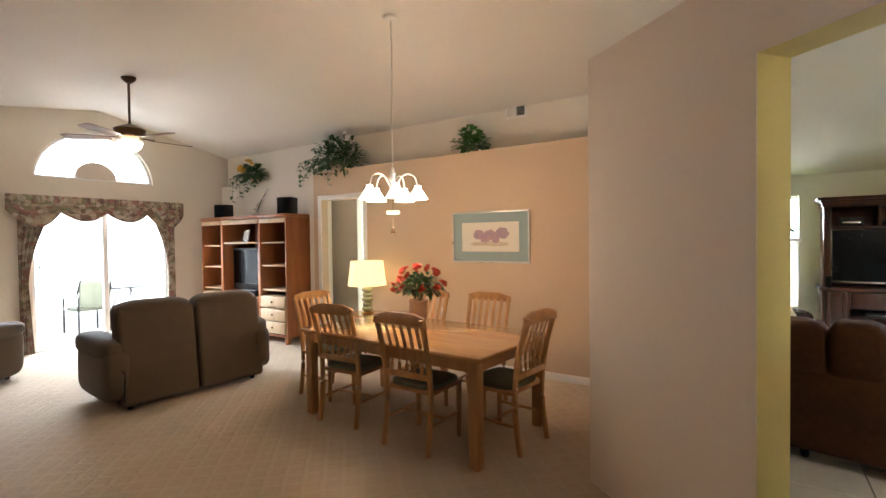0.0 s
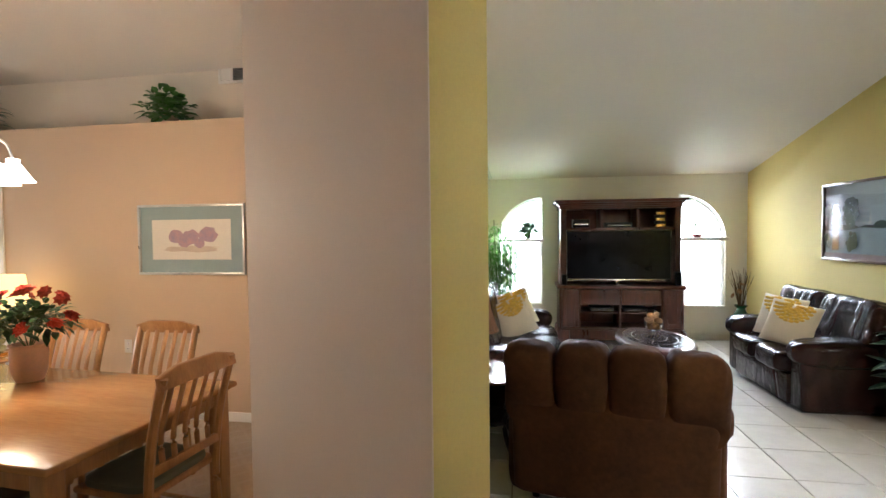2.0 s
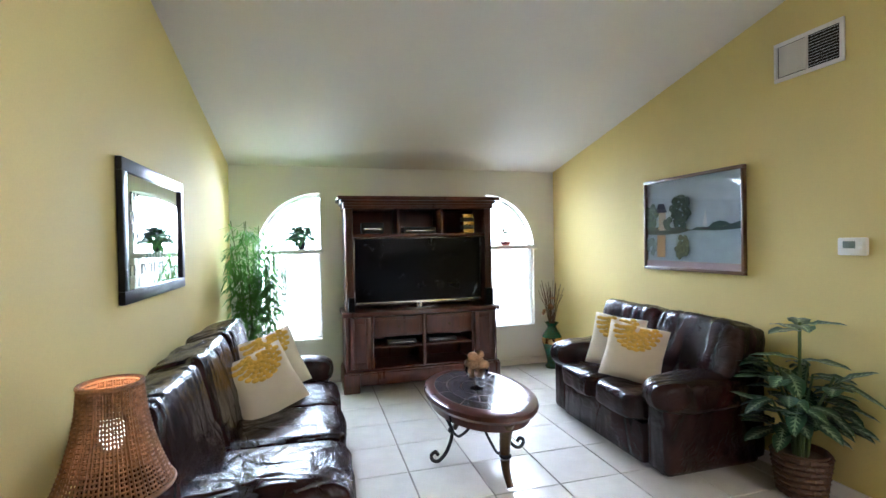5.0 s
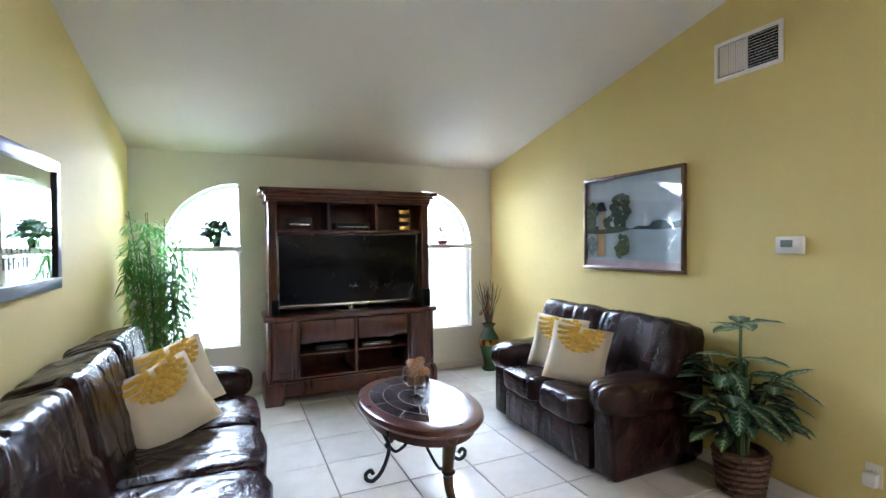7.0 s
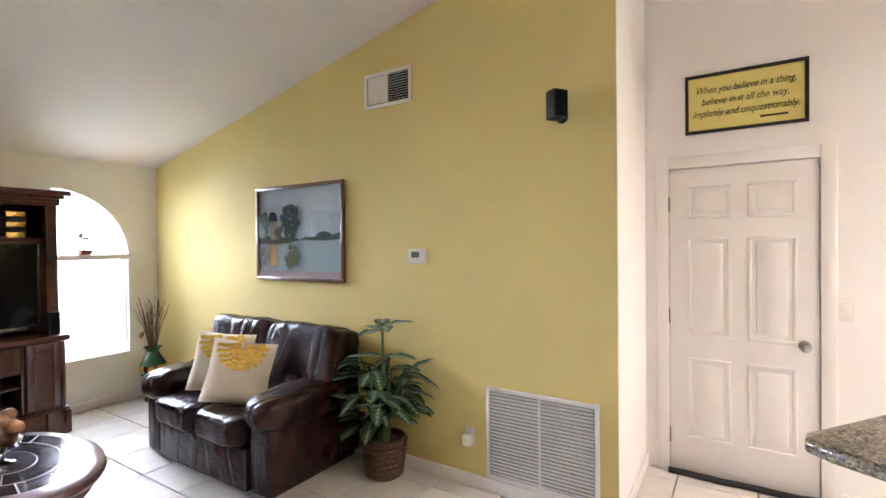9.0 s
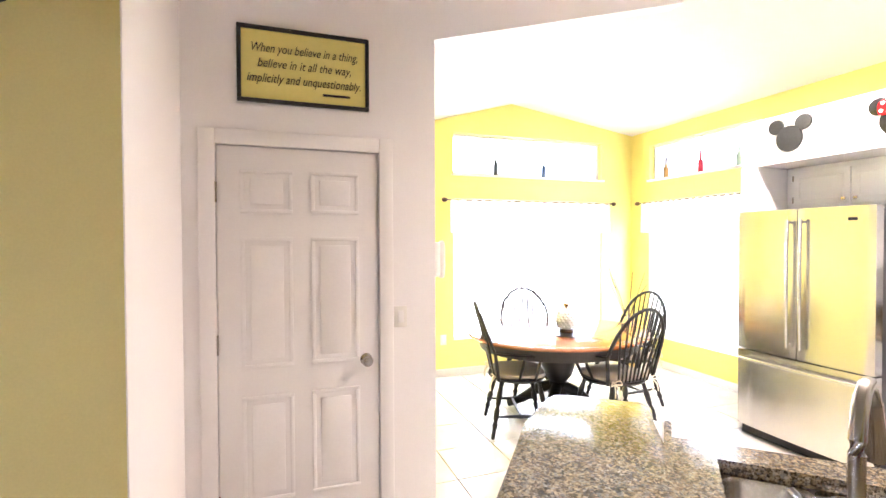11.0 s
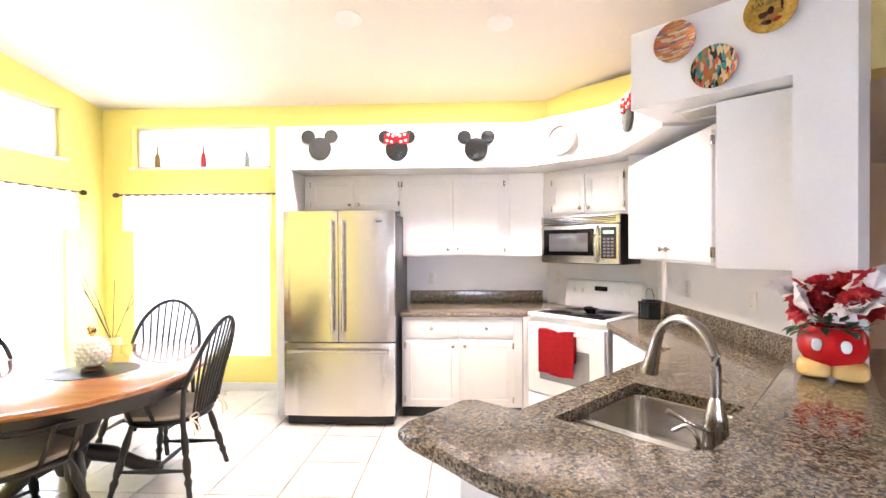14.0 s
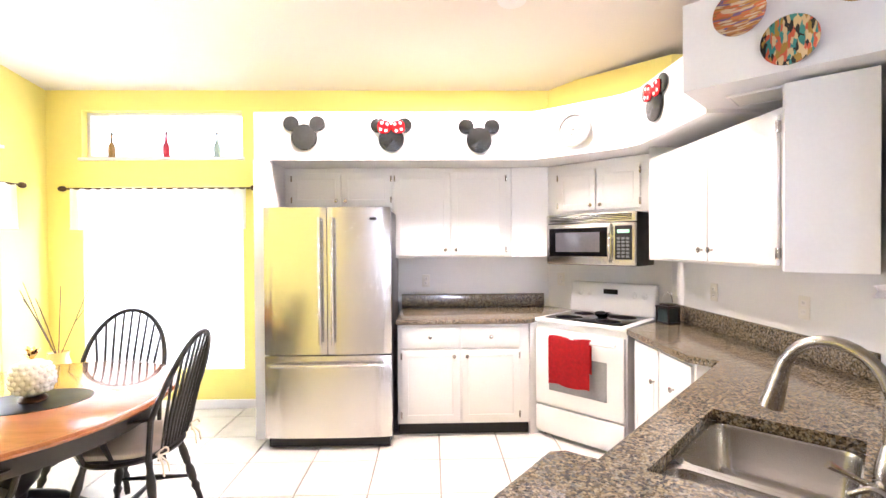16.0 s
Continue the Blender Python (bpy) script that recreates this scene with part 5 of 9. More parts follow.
lathe(bm, [(0.0, 0), (0.05, 0), (0.045, 0.008), (0.012, 0.02), (0.012, 0.05), (0.06, 0.075), (0.085, 0.12), (0.09, 0.16), (0.085, 0.16), (0.055, 0.085), (0, 0.06)], 28)
g = part("bowl", bm, M_GLASS, t)
M_POD = mat("brown_dried_pods", (0.52, 0.3, 0.16), 0.8, vary=0.4, scale=25, grain=90, bump=0.6, random=0.3)
rng = random.Random(7)
for i, (x, y, z) in enumerate([(0.035, 0, 0.12), (-0.035, 0.01, 0.12), (0, 0.04, 0.125), (0, -0.04, 0.125), (0.045, 0.04, 0.175), (-0.045, 0.04, 0.175), (0.04, -0.045, 0.175), (-0.04, -0.04, 0.18), (0, 0, 0.21), (0.03, 0.01, 0.235), (-0.03, 0.0, 0.23)]):
    bm = B()
    puff(bm, x, y, z, 0.07, 0.068, 0.066, 0.95, None, 14, 10, 0.004, i)
    part("ball", bm, M_POD, t)


# framed mirror with lettering
t = thing("framed_mirror", "dark framed mirror with decorative lettering on the yellow wall", "mirror", Matrix.Translation((XL + 0.003, 5.74, 1.28)) @ pose(0, 0, 0, 0, 0, 90))
frame_bars(t, 1.02, 0.665, 0.06, 0.028, M_BLACKWOOD)
bm = B()
box(bm, 0.05, 0.97, -0.014, -0.002, 0.05, 0.615)
part("mirror_glass", bm, M_MIRROR, t)
M_GREYTEXT = mat("grey_lettering", (0.17, 0.18, 0.15), 0.6)
for a, n, z, h in ((0.13, 3, 0.46, 0.06), (0.12, 5, 0.37, 0.06), (0.16, 2, 0.285, 0.045), (0.72, 3, 0.285, 0.045), (0.34, 7, 0.195, 0.04), (0.11, 2, 0.125, 0.05), (0.26, 8, 0.125, 0.05)):
    for k in range(n):
        bm = B()
        box(bm, a + k * 0.048, a + k * 0.048 + 0.007, -0.016, -0.0145, z, z + h)
        box(bm, a + k * 0.048 + 0.0075, a + k * 0.048 + 0.028, -0.016, -0.0145, z + h * (0.45 if k % 2 else 0.88), z + h * (0.55 if k % 2 else 1.0))
        part("lettering_bar", bm, M_GREYTEXT, t)

# landscape picture
t = thing("framed_picture", "landscape painting of trees by water in a dark wooden frame", "picture", Matrix.Translation((XR - 0.003, 6.99, 1.262)) @ pose(0, 0, 0, 0, 0, -90))
frame_bars(t, 1.03, 0.785, 0.026, 0.03, wood("walnut_frame", (0.14, 0.07, 0.03), (0.08, 0.035, 0.015), 0.3, 0.3))
def painted(poly_list, depth0=0.012):
    for i, (nm, col, poly) in enumerate(poly_list):
        bm = B()
        prism(bm, poly, 0, 0.0012)
        bmesh.ops.transform(bm, matrix=Matrix(((1, 0, 0, 0), (0, 0, -1, -depth0 - 0.0014 * i), (0, 1, 0, 0), (0, 0, 0, 1))), verts=bm.verts)
        key = "paint_" + nm
        part(nm, bm, MATS.get(key) or mat(key, col, 0.12, vary=0.12, scale=14, grain=60, rvary=0.03), t)
def blob(cx, cz, rx, rz, n=18, jag=0.15, seed=1):
    rng = random.Random(seed)
    return [(cx + rx * (1 + rng.uniform(-jag, jag)) * math.cos(2 * math.pi * i / n), cz + rz * (1 + rng.uniform(-jag, jag)) * math.sin(2 * math.pi * i / n)) for i in range(n)]
painted([("sky_field", (0.47, 0.52, 0.53), [(0.02, 0.33), (1.01, 0.33), (1.01, 0.765), (0.02, 0.765)]),
         ("water_field", (0.38, 0.44, 0.43), [(0.02, 0.08), (1.01, 0.08), (1.01, 0.332), (0.02, 0.332)]),
         ("far_shore", (0.07, 0.1, 0.08), [(0.52, 0.335), (0.6, 0.36), (0.7, 0.352), (0.74, 0.385), (0.8, 0.4), (0.86, 0.39), (0.9, 0.37), (1.01, 0.395), (1.01, 0.335), (0.8, 0.325)]),
         ("near_shore", (0.1, 0.11, 0.07), [(0.02, 0.31), (0.2, 0.3), (0.4, 0.31), (0.54, 0.335), (0.4, 0.37), (0.02, 0.37)]),
         ("house", (0.45, 0.36, 0.24), [(0.17, 0.34), (0.255, 0.34), (0.255, 0.5), (0.17, 0.5)]),
         ("dark_roof", (0.03, 0.03, 0.04), [(0.14, 0.495), (0.27, 0.495), (0.235, 0.57), (0.17, 0.575)]),
         ("white_house", (0.55, 0.57, 0.55), [(0.27, 0.36), (0.36, 0.36), (0.36, 0.5), (0.315, 0.53), (0.27, 0.5)]),
         ("house_reflection", (0.42, 0.27, 0.12), [(0.15, 0.11), (0.25, 0.11), (0.255, 0.3), (0.155, 0.3)]),
         ("white_reflection", (0.42, 0.46, 0.44), [(0.28, 0.13), (0.37, 0.13), (0.37, 0.29), (0.28, 0.29)]),
         ("boat_sail", (0.6, 0.6, 0.56), [(0.655, 0.36), (0.7, 0.36), (0.685, 0.5)]),
         ("boat_hull", (0.06, 0.05, 0.05), [(0.65, 0.34), (0.72, 0.34), (0.73, 0.355), (0.64, 0.355)]),
         ("caption_strip", (0.42, 0.33, 0.31), [(0.02, 0.024), (1.01, 0.024), (1.01, 0.08), (0.02, 0.08)])], 0.0035)
rng = random.Random(6)
for nm, cx, cz, rx, rz, n, col in (("tree_crown", 0.43, 0.49, 0.1, 0.125, 44, (0.075, 0.105, 0.06)), ("tree_crown", 0.09, 0.46, 0.07, 0.1, 26, (0.13, 0.17, 0.1)), ("tree_crown", 0.29, 0.4, 0.035, 0.045, 10, (0.1, 0.13, 0.07)), ("tree_reflection", 0.44, 0.2, 0.07, 0.09, 24, (0.15, 0.16, 0.07)), ("tree_reflection", 0.09, 0.2, 0.06, 0.07, 14, (0.22, 0.26, 0.2))):
    bm = B()
    for i in range(n):
        a, r = rng.uniform(0, 6.28), rng.uniform(0, 1) ** 0.5
        prism(bm, blob(cx + rx * r * math.cos(a), cz + rz * r * math.sin(a), 0.03, 0.026, 11, 0.3, i), 0.00002 * i, 0.00002 * i + 0.0006)
    bmesh.ops.transform(bm, matrix=Matrix(((1, 0, 0, 0), (0, 0, -1, -0.0204), (0, 1, 0, 0), (0, 0, 0, 1))), verts=bm.verts)
    key = "paint_%s_%d" % (nm, int(cx * 100))
    part(nm, bm, mat(key, col, 0.2, vary=0.5, scale=40, grain=120, rvary=0.03), t)
bm = B()
box(bm, 0.02, 1.01, -0.0235, -0.0225, 0.02, 0.765)
part("glazing", bm, M_GLASS, t).visible_shadow = False


def wall_vent(m, w, h, cols, slats, label, vertical=False, name="air_vent", half_dark=False):
    t = thing(name, label, "vent", m)
    bm = B()
    box(bm, 0.01, w - 0.01, -0.006, -0.001, 0.01, h - 0.01)
    # sheet coloured as the shade behind the slats: near-black, else mid grey
    part("backing", bm, M_DARKGAP if half_dark else mat("shaded_duct_grey", (0.4, 0.39, 0.36), 0.9, vary=0.1), t)
    frame_bars(t, w, h, 0.025, 0.014, M_TRIM, bev=0.003)
    cw = (w - 0.05) / cols
    for c in range(cols):
        x0 = 0.025 + c * cw
        if c:
            bm = B()
            box(bm, x0 - 0.006, x0 + 0.006, -0.014, -0.006, 0.025, h - 0.025)
            part("mullion", bm, M_TRIM, t)
        for i in range(slats):
            bm = B()
            if vertical and c == 0:
                xx = x0 + 0.008 + (cw - 0.016) * (i + 0.5) / slats
                box(bm, -0.006, 0.006, -0.001, 0.001, 0.03, h - 0.03, 0, Matrix.Translation((xx, -0.011, 0)) @ pose(0, 0, 0, 0, 0, 35))
            else:
                zz = 0.027 + (h - 0.054) * (i + 0.5) / slats
                dark = half_dark and c == cols - 1
                box(bm, x0 + 0.006, x0 + cw - 0.006, -0.004 if dark else -0.009, 0.004 if dark else 0.009, -0.001, 0.001, 0, Matrix.Translation((0, -0.013, zz)) @ pose(0, 0, 0, 20 if dark else -55))
            part("slat", bm, M_TRIM, t)
    return t


wall_vent(Matrix.Translation((XR - 0.002, 5.745, 2.53)) @ pose(0, 0, 0, 0, 0, -90), 0.42, 0.25, 2, 11, "white air supply register high on the yellow wall", True, half_dark=True)
wall_vent(Matrix.Translation((XR - 0.002, 4.775, 0.09)) @ pose(0, 0, 0, 0, 0, -90), 0.69, 0.57, 2, 24, "large white return air grille low on the yellow wall", name="return_grille")
# thermostat
t = thing("thermostat", "white wall thermostat with a small grey display", "thermostat", Matrix.Translation((XR - 0.001, 5.36, 1.42)) @ pose(0, 0, 0, 0, 0, -90))
bm = B()
box(bm, 0, 0.15, -0.025, 0, 0, 0.1, 0.008)
part("case", bm, M_CREAMPL, t)
bm = B()
box(bm, 0.03, 0.095, -0.027, -0.0245, 0.04, 0.08, 0.002)
part("display", bm, mat("lcd_grey", (0.16, 0.19, 0.16), 0.2), t)
for i in range(2):
    bm = B()
    box(bm, 0.11, 0.13, -0.028, -0.0245, 0.035 + i * 0.025, 0.05 + i * 0.025, 0.002)
    part("button", bm, M_TRIM, t)


def outlet(m, label="white wall socket plate", name="wall_socket", slots=True, switch=False, night=False):
    t = thing(name, label, "socket" if not switch else "switch", m, "switches and sockets")
    bm = B()
    box(bm, -0.036, 0.036, -0.006, 0, -0.058, 0.058, 0.003)
    part("plate", bm, M_CREAMPL, t)
    if switch:
        bm = B()
        box(bm, -0.016, 0.016, -0.01, -0.0055, -0.033, 0.033, 0.003)
        part("rocker", bm, M_TRIM, t)
    else:
        for z in (-0.022, 0.022):
            bm = B()
            box(bm, -0.016, 0.016, -0.008, -0.0055, z - 0.014, z + 0.014, 0.004)
            o = part("receptacle", bm, M_TRIM, t)
            for x in (-0.006, 0.006):
                bm = B()
                box(bm, x - 0.001, x + 0.001, -0.0085, -0.0078, z - 0.004, z + 0.006)
                part("slot", bm, M_DARKGAP, o)
    if night:
        bm = B()
        box(bm, -0.03, 0.03, -0.06, -0.006, -0.05, 0.02, 0.012)
        part("plug_in_air_freshener", bm, M_WHITEGL, t, "white plug-in unit")
    return t


outlet(Matrix.Translation((XR - 0.001, 4.9, 0.32)) @ pose(0, 0, 0, 0, 0, -90), "white wall socket with a plug-in unit", night=True)
# loudspeaker on a bracket
t = small_speaker(Matrix.Translation((3.88, 4.26, 2.21)) @ pose(0, 0, 0, 0, 0, -35), 0.09, 0.08, 0.155, "small black loudspeaker on a wall bracket")
bm = B()
cyl(bm, (0.0, 0.045, 0.07), (0.11, 0.11, 0.05), 0.01)
part("bracket_arm", bm, M_BLACK, t)
bm = B()
cyl(bm, (0.105, 0.1, 0.05), (0.125, 0.115, 0.05), 0.035, 0.035, 20)
part("wall_disc", bm, M_BLACK, t)


# leafy plant in a basket
def basket(parent, r0, r1, h, material=None):
    bm = B()
    lathe(bm, [(r0 * 0.92, 0.0), (r0, 0.01), (r1, h), (r1 - 0.015, h), (r0 - 0.012, 0.02), (0, 0.02)], 28)
    part("basket", bm, material or M_DWICKER, parent)
    n = 20
    for k in range(7):
        bm = B()
        z = 0.012 + h * (k + 0.5) / 7.6
        r = r0 + (r1 - r0) * z / h
        pts = [(math.cos(2 * math.pi * i / (2 * n)) * (r + 0.004 + 0.004 * (-1) ** (i + k)), math.sin(2 * math.pi * i / (2 * n)) * (r + 0.004 + 0.004 * (-1) ** (i + k)), z) for i in range(2 * n + 1)]
        tube(bm, pts, h / 17, 6)
        part("weave_band", bm, material or M_DWICKER, parent)
    bm = B()
    lathe(bm, [(0, h * 0.86), (r1 * 0.97 - 0.012, h * 0.86), (0, h * 0.88)], 20)
    part("soil_moss", bm, M_TWIG, parent)


t = thing("potted_plant", "variegated dieffenbachia in a brown wicker basket", "plant", pose(3.86, 5.46, 0))
basket(t, 0.105, 0.14, 0.27)
rng = random.Random(11)


def big_leaf(bm, p, d, length, width, droop, n=7):
    """Broad pointed leaf, folded along the midrib; keeps how far each point lies from it."""
    lay = bm.verts.layers.float.new("edge")
    run = bm.verts.layers.float.new("along")
    d = d.normalized()
    s = d.cross(Vector((0, 0, 1))).normalized()
    u = s.cross(d)
    prev = None
    for i in range(n + 1):
        f = i / n
        c = p + d * length * f + Vector((0, 0, -1)) * droop * length * f * f
        w = width * 0.5 * (math.sin(math.pi * (f * 0.94 + 0.06)) ** 0.75)
        row = []
        for q in (-1, -0.5, 0, 0.5, 1):
            v = bm.verts.new(c + s * w * q + u * w * (0.16 * abs(q) + 0.1 * math.sin(i * 2.4) * abs(q)))
            v[lay] = abs(q)
            v[run] = f
            row.append(v)
        if prev:
            for k in range(4):
                bm.faces.new((prev[k], prev[k + 1], row[k + 1], row[k]))
        prev = row


def plant_leaf(p, d, length, width, droop):
    # stays clear of the wall behind
    while (p + d.normalized() * length).x > 0.13:
        d = Vector((d.x - 0.15, d.y, d.z))
    bm = B()
    big_leaf(bm, p, d, length, width, droop)
    part("leaf", bm, M_VEIN, t)


tips = []
for i in range(17):
    a = 2 * math.pi * i / 17 + rng.uniform(-0.2, 0.2)
    rad, h = rng.uniform(0.05, 0.2), rng.uniform(0.5, 0.8)
    top = Vector((min(0.06, math.cos(a) * rad), math.sin(a) * rad, h))
    tips.append((top, a))
    bm = B()
    tube(bm, curve_pts([(math.cos(a) * 0.03, math.sin(a) * 0.03, 0.2), (top.x * 0.4, top.y * 0.4, h * 0.65), top], 4), 0.007, 5)
    part("stem", bm, M_STEM, t)
tall = Vector((-0.03, -0.02, 1.03))
bm = B()
tube(bm, [(0, 0, 0.2), (-0.02, -0.01, 0.6), tall], 0.009, 6)
part("stem", bm, M_STEM, t)
for top, a in tips:
    for k in range(5):
        b = a + rng.uniform(-1.3, 1.3)
        plant_leaf(top - Vector((0, 0, rng.uniform(0, 0.16))), Vector((math.cos(b), math.sin(b), rng.uniform(-0.1, 0.5))), rng.uniform(0.15, 0.24), rng.uniform(0.085, 0.115), rng.uniform(0.1, 0.5))
for k in range(7):
    b = 2 * math.pi * k / 7 + 0.4
    plant_leaf(tall - Vector((0, 0, 0.02 + (0.2 if k % 3 == 2 else 0.03 * (k % 2)))), Vector((math.cos(b), math.sin(b), 0.18)), rng.uniform(0.2, 0.26), rng.uniform(0.095, 0.115), 0.2)

# bamboo in the corner
t = thing("bamboo_plant", "tall artificial bamboo with fine bright green leaves", "plant", pose(0.56, 8.2, 0))
basket(t, 0.12, 0.15, 0.26)
rng = random.Random(5)
lb = B()
for i in range(11):
    a = rng.uniform(0, 6.28)
    top = Vector((math.cos(a) * rng.uniform(0.08, 0.33), math.sin(a) * rng.uniform(0.05, 0.22), rng.uniform(1.3, 1.8)))
    base = Vector((math.cos(a) * 0.05, math.sin(a) * 0.05, 0.2))
    pts = curve_pts([base, base.lerp(top, 0.5) + Vector((0, 0, 0.1)), top], 8)
    bm = B()
    tube(bm, pts, 0.0045, 6)
    part("cane", bm, M_STEM, t)
    for k in range(80):
        f = rng.uniform(0.18, 1.0)
        p = pts[min(len(pts) - 1, int(f * (len(pts) - 1)))]
        d = rnd_dir(rng, -0.5, 0.5)
        q = p + d * rng.uniform(0.03, 0.14)
        if q.x < -0.26 or q.y > 0.42:
            continue
        for j in range(3):
            dd = (d + rnd_dir(rng, -0.8, 0.3) * 0.7)
            L = rng.uniform(0.08, 0.15)
            if (q + dd.normalized() * L).x < -0.285:
                continue
            leaf(lb, q, dd, Vector((0, 0, 1)), L, 0.015, 0.3, 3, 0.2)
part("foliage", lb, M_BAMBOO, t, "fine pointed green leaves")


def bushy(t, center, rx, ry, rz, n, material, size=(0.05, 0.035), seed=1, droop=0.3, name="foliage", hang=0.0):
    rng = random.Random(seed)
    bm = B()
    for i in range(n):
        d = rnd_dir(rng, -0.35, 1)
        r = rng.uniform(0.35, 1.0)
        p = Vector(center) + Vector((d.x * rx * r, d.y * ry * r, d.z * rz * r))
        if hang and rng.random() < 0.3:
            p.z -= rng.uniform(0, hang)
        L = size[0] * rng.uniform(0.7, 1.3)
        leaf(bm, p, (d + rnd_dir(rng) * 0.8), Vector((0, 0, 1)), L, size[1] * rng.uniform(0.8, 1.2), droop, 3, 0.2)
    return part(name, bm, material, t)


def pot(t, r0, r1, h, material, z0=0.0):
    bm = B()
    lathe(bm, [(0, z0), (r0, z0), (r1, z0 + h), (r1 - 0.008, z0 + h), (r0, z0 + h * 0.5), (0, z0 + h * 0.5)], 24)
    return part("pot", bm, material, t)


def flowers(t, centers, r, material, name="flower", petals=7, parent=None):
    for i, c in enumerate(centers):
        bm = B()
        rng = random.Random(i)
        turn = Matrix.Rotation(rng.uniform(0.3, 1.2), 3, Vector((math.cos(i * 2.4), math.sin(i * 2.4), 0)))
        for ring, (k, tilt) in enumerate(((petals, 0.45), (max(3, petals - 2), 1.1), (4, 2.2))):
            for j in range(k):
                a = 2 * math.pi * j / k + ring * 0.5 + i
                leaf(bm, Vector(c), turn @ Vector((math.cos(a), math.sin(a), tilt)), turn @ Vector((0, 0, 1)), r * (1 - 0.2 * ring), r * 0.75, 0.15, 3, 0.4)
        part(name, bm, material, t)


t = thing("ledge_plant", "small green plant in a dark pot on the window ledge", "plant", pose(0.98, YT + 0.0, WS + 0.035))
pot(t, 0.035, 0.05, 0.08, M_BLACK)
bushy(t, (0, -0.01, 0.14), 0.13, 0.08, 0.11, 300, M_LEAF2, (0.075, 0.05), 3, 0.5)
t = thing("ledge_flowers", "pink flowers in a low red pot on the window ledge", "plant", pose(3.38, YT + 0.0, WS + 0.035))
pot(t, 0.05, 0.085, 0.045, mat("dark_red_pot", (0.22, 0.04, 0.035), 0.4))
bushy(t, (0, -0.01, 0.1), 0.12, 0.06, 0.09, 80, M_LEAF, (0.05, 0.022), 4)
rng = random.Random(2)
flowers(t, [(rng.uniform(-0.13, 0.13), rng.uniform(-0.05, 0.03), rng.uniform(0.08, 0.24)) for _ in range(16)], 0.024, M_PETALP)
bm = B()
for i in range(5):
    tube(bm, [(0, 0, 0.03), (-0.03 + i * 0.015, -0.01, 0.15), (-0.05 + i * 0.025, -0.01, 0.27 - 0.02 * i)], 0.002, 4)
part("twigs", bm, M_TWIG, t)

# floor vase with dried stems
t = thing("floor_vase", "green painted floor vase with dried reeds and flowers", "vase", pose(3.86, 8.46, 0))
bm = B()
lathe(bm, [(0, 0), (0.075, 0), (0.085, 0.02), (0.06, 0.06), (0.075, 0.16), (0.115, 0.3), (0.115, 0.38), (0.06, 0.47), (0.05, 0.5), (0.085, 0.545), (0.075, 0.545), (0.04, 0.5), (0, 0.48)], 32)
part("vase_body", bm, M_GREENVASE, t)
bm = B()
lathe(bm, [(0.119, 0.3), (0.121, 0.34), (0.119, 0.37)], 32)
part("painted_band", bm, M_BRASS, t)
rng = random.Random(8)
bm = B()
for i in range(46):
    a = rng.uniform(0, 6.28)
    r = rng.uniform(0.03, 0.17)
    if r * math.cos(a) > 0.15:
        continue
    tube(bm, [(math.cos(a) * 0.02, math.sin(a) * 0.02, 0.49), (math.cos(a) * r * 0.5, math.sin(a) * r * 0.5, 0.75), (math.cos(a) * r, math.sin(a) * r, rng.uniform(0.85, 1.06))], 0.0025, 4)
part("dried_reeds", bm, M_TWIG, t)
flowers(t, [(-0.05, -0.06, 0.74), (-0.02, -0.07, 0.83), (-0.1, -0.03, 0.68)], 0.05, mat("dusty_peach_petals", (0.4, 0.22, 0.12), 0.8, vary=0.3))


# espresso bookcase with crossed ends
t = thing("bookcase", "espresso open bookcase with crossed end braces against the yellow wall", "bookcase", pose(XL + 0.012, 3.3, 0))
W, D, H = 0.7, 0.3, 1.81                       # along y, along x, up
def bk(name, x0, x1, y0, y1, z0, z1, bev=0.004, parent=t):
    bm = B()
    box(bm, x0, x1, y0, y1, z0, z1, bev)
    return part(name, bm, M_ESPRESSO, parent)
for x in (0, D - 0.045):
    for y in (0, W - 0.045):
        bk("post", x, x + 0.045, y, y + 0.045, 0, H - 0.03)
bk("top", -0.0, D + 0.02, -0.02, W + 0.02, H - 0.03, H, 0.005)
for z in (0.12, 0.56, 1.02, 1.42):
    bk("shelf", 0.0, D, 0.0, W, z - 0.05, z, 0.003)
bk("apron", D - 0.03, D - 0.01, 0.045, W - 0.045, H - 0.1, H - 0.03)
for y in (0.01, W - 0.03):
    bk("end_rail", 0.045, D - 0.045, y, y + 0.02, H - 0.06, H - 0.03)
    bk("end_rail", 0.045, D - 0.045, y, y + 0.02, 1.02, 1.08)
bk("back_panel", 0.002, 0.012, 0.045, W - 0.045, 0.12, H - 0.05)
for y in (0.012, W - 0.034):
    for z0, z1 in ((0.1, 0.97), (1.06, H - 0.06)):
        for s in (1, -1):
            bm = B()
            L = math.hypot(D - 0.09, z1 - z0)
            ang = math.degrees(math.atan2(z1 - z0, D - 0.09))
            box(bm, -L / 2, L / 2, 0, 0.022, -0.018, 0.018, 0.003, Matrix.Translation((D / 2, y + (0.002 if s > 0 else -0.002), (z0 + z1) / 2)) @ pose(0, 0, 0, 0, -ang * s))
            part("cross_brace", bm, M_ESPRESSO, t)
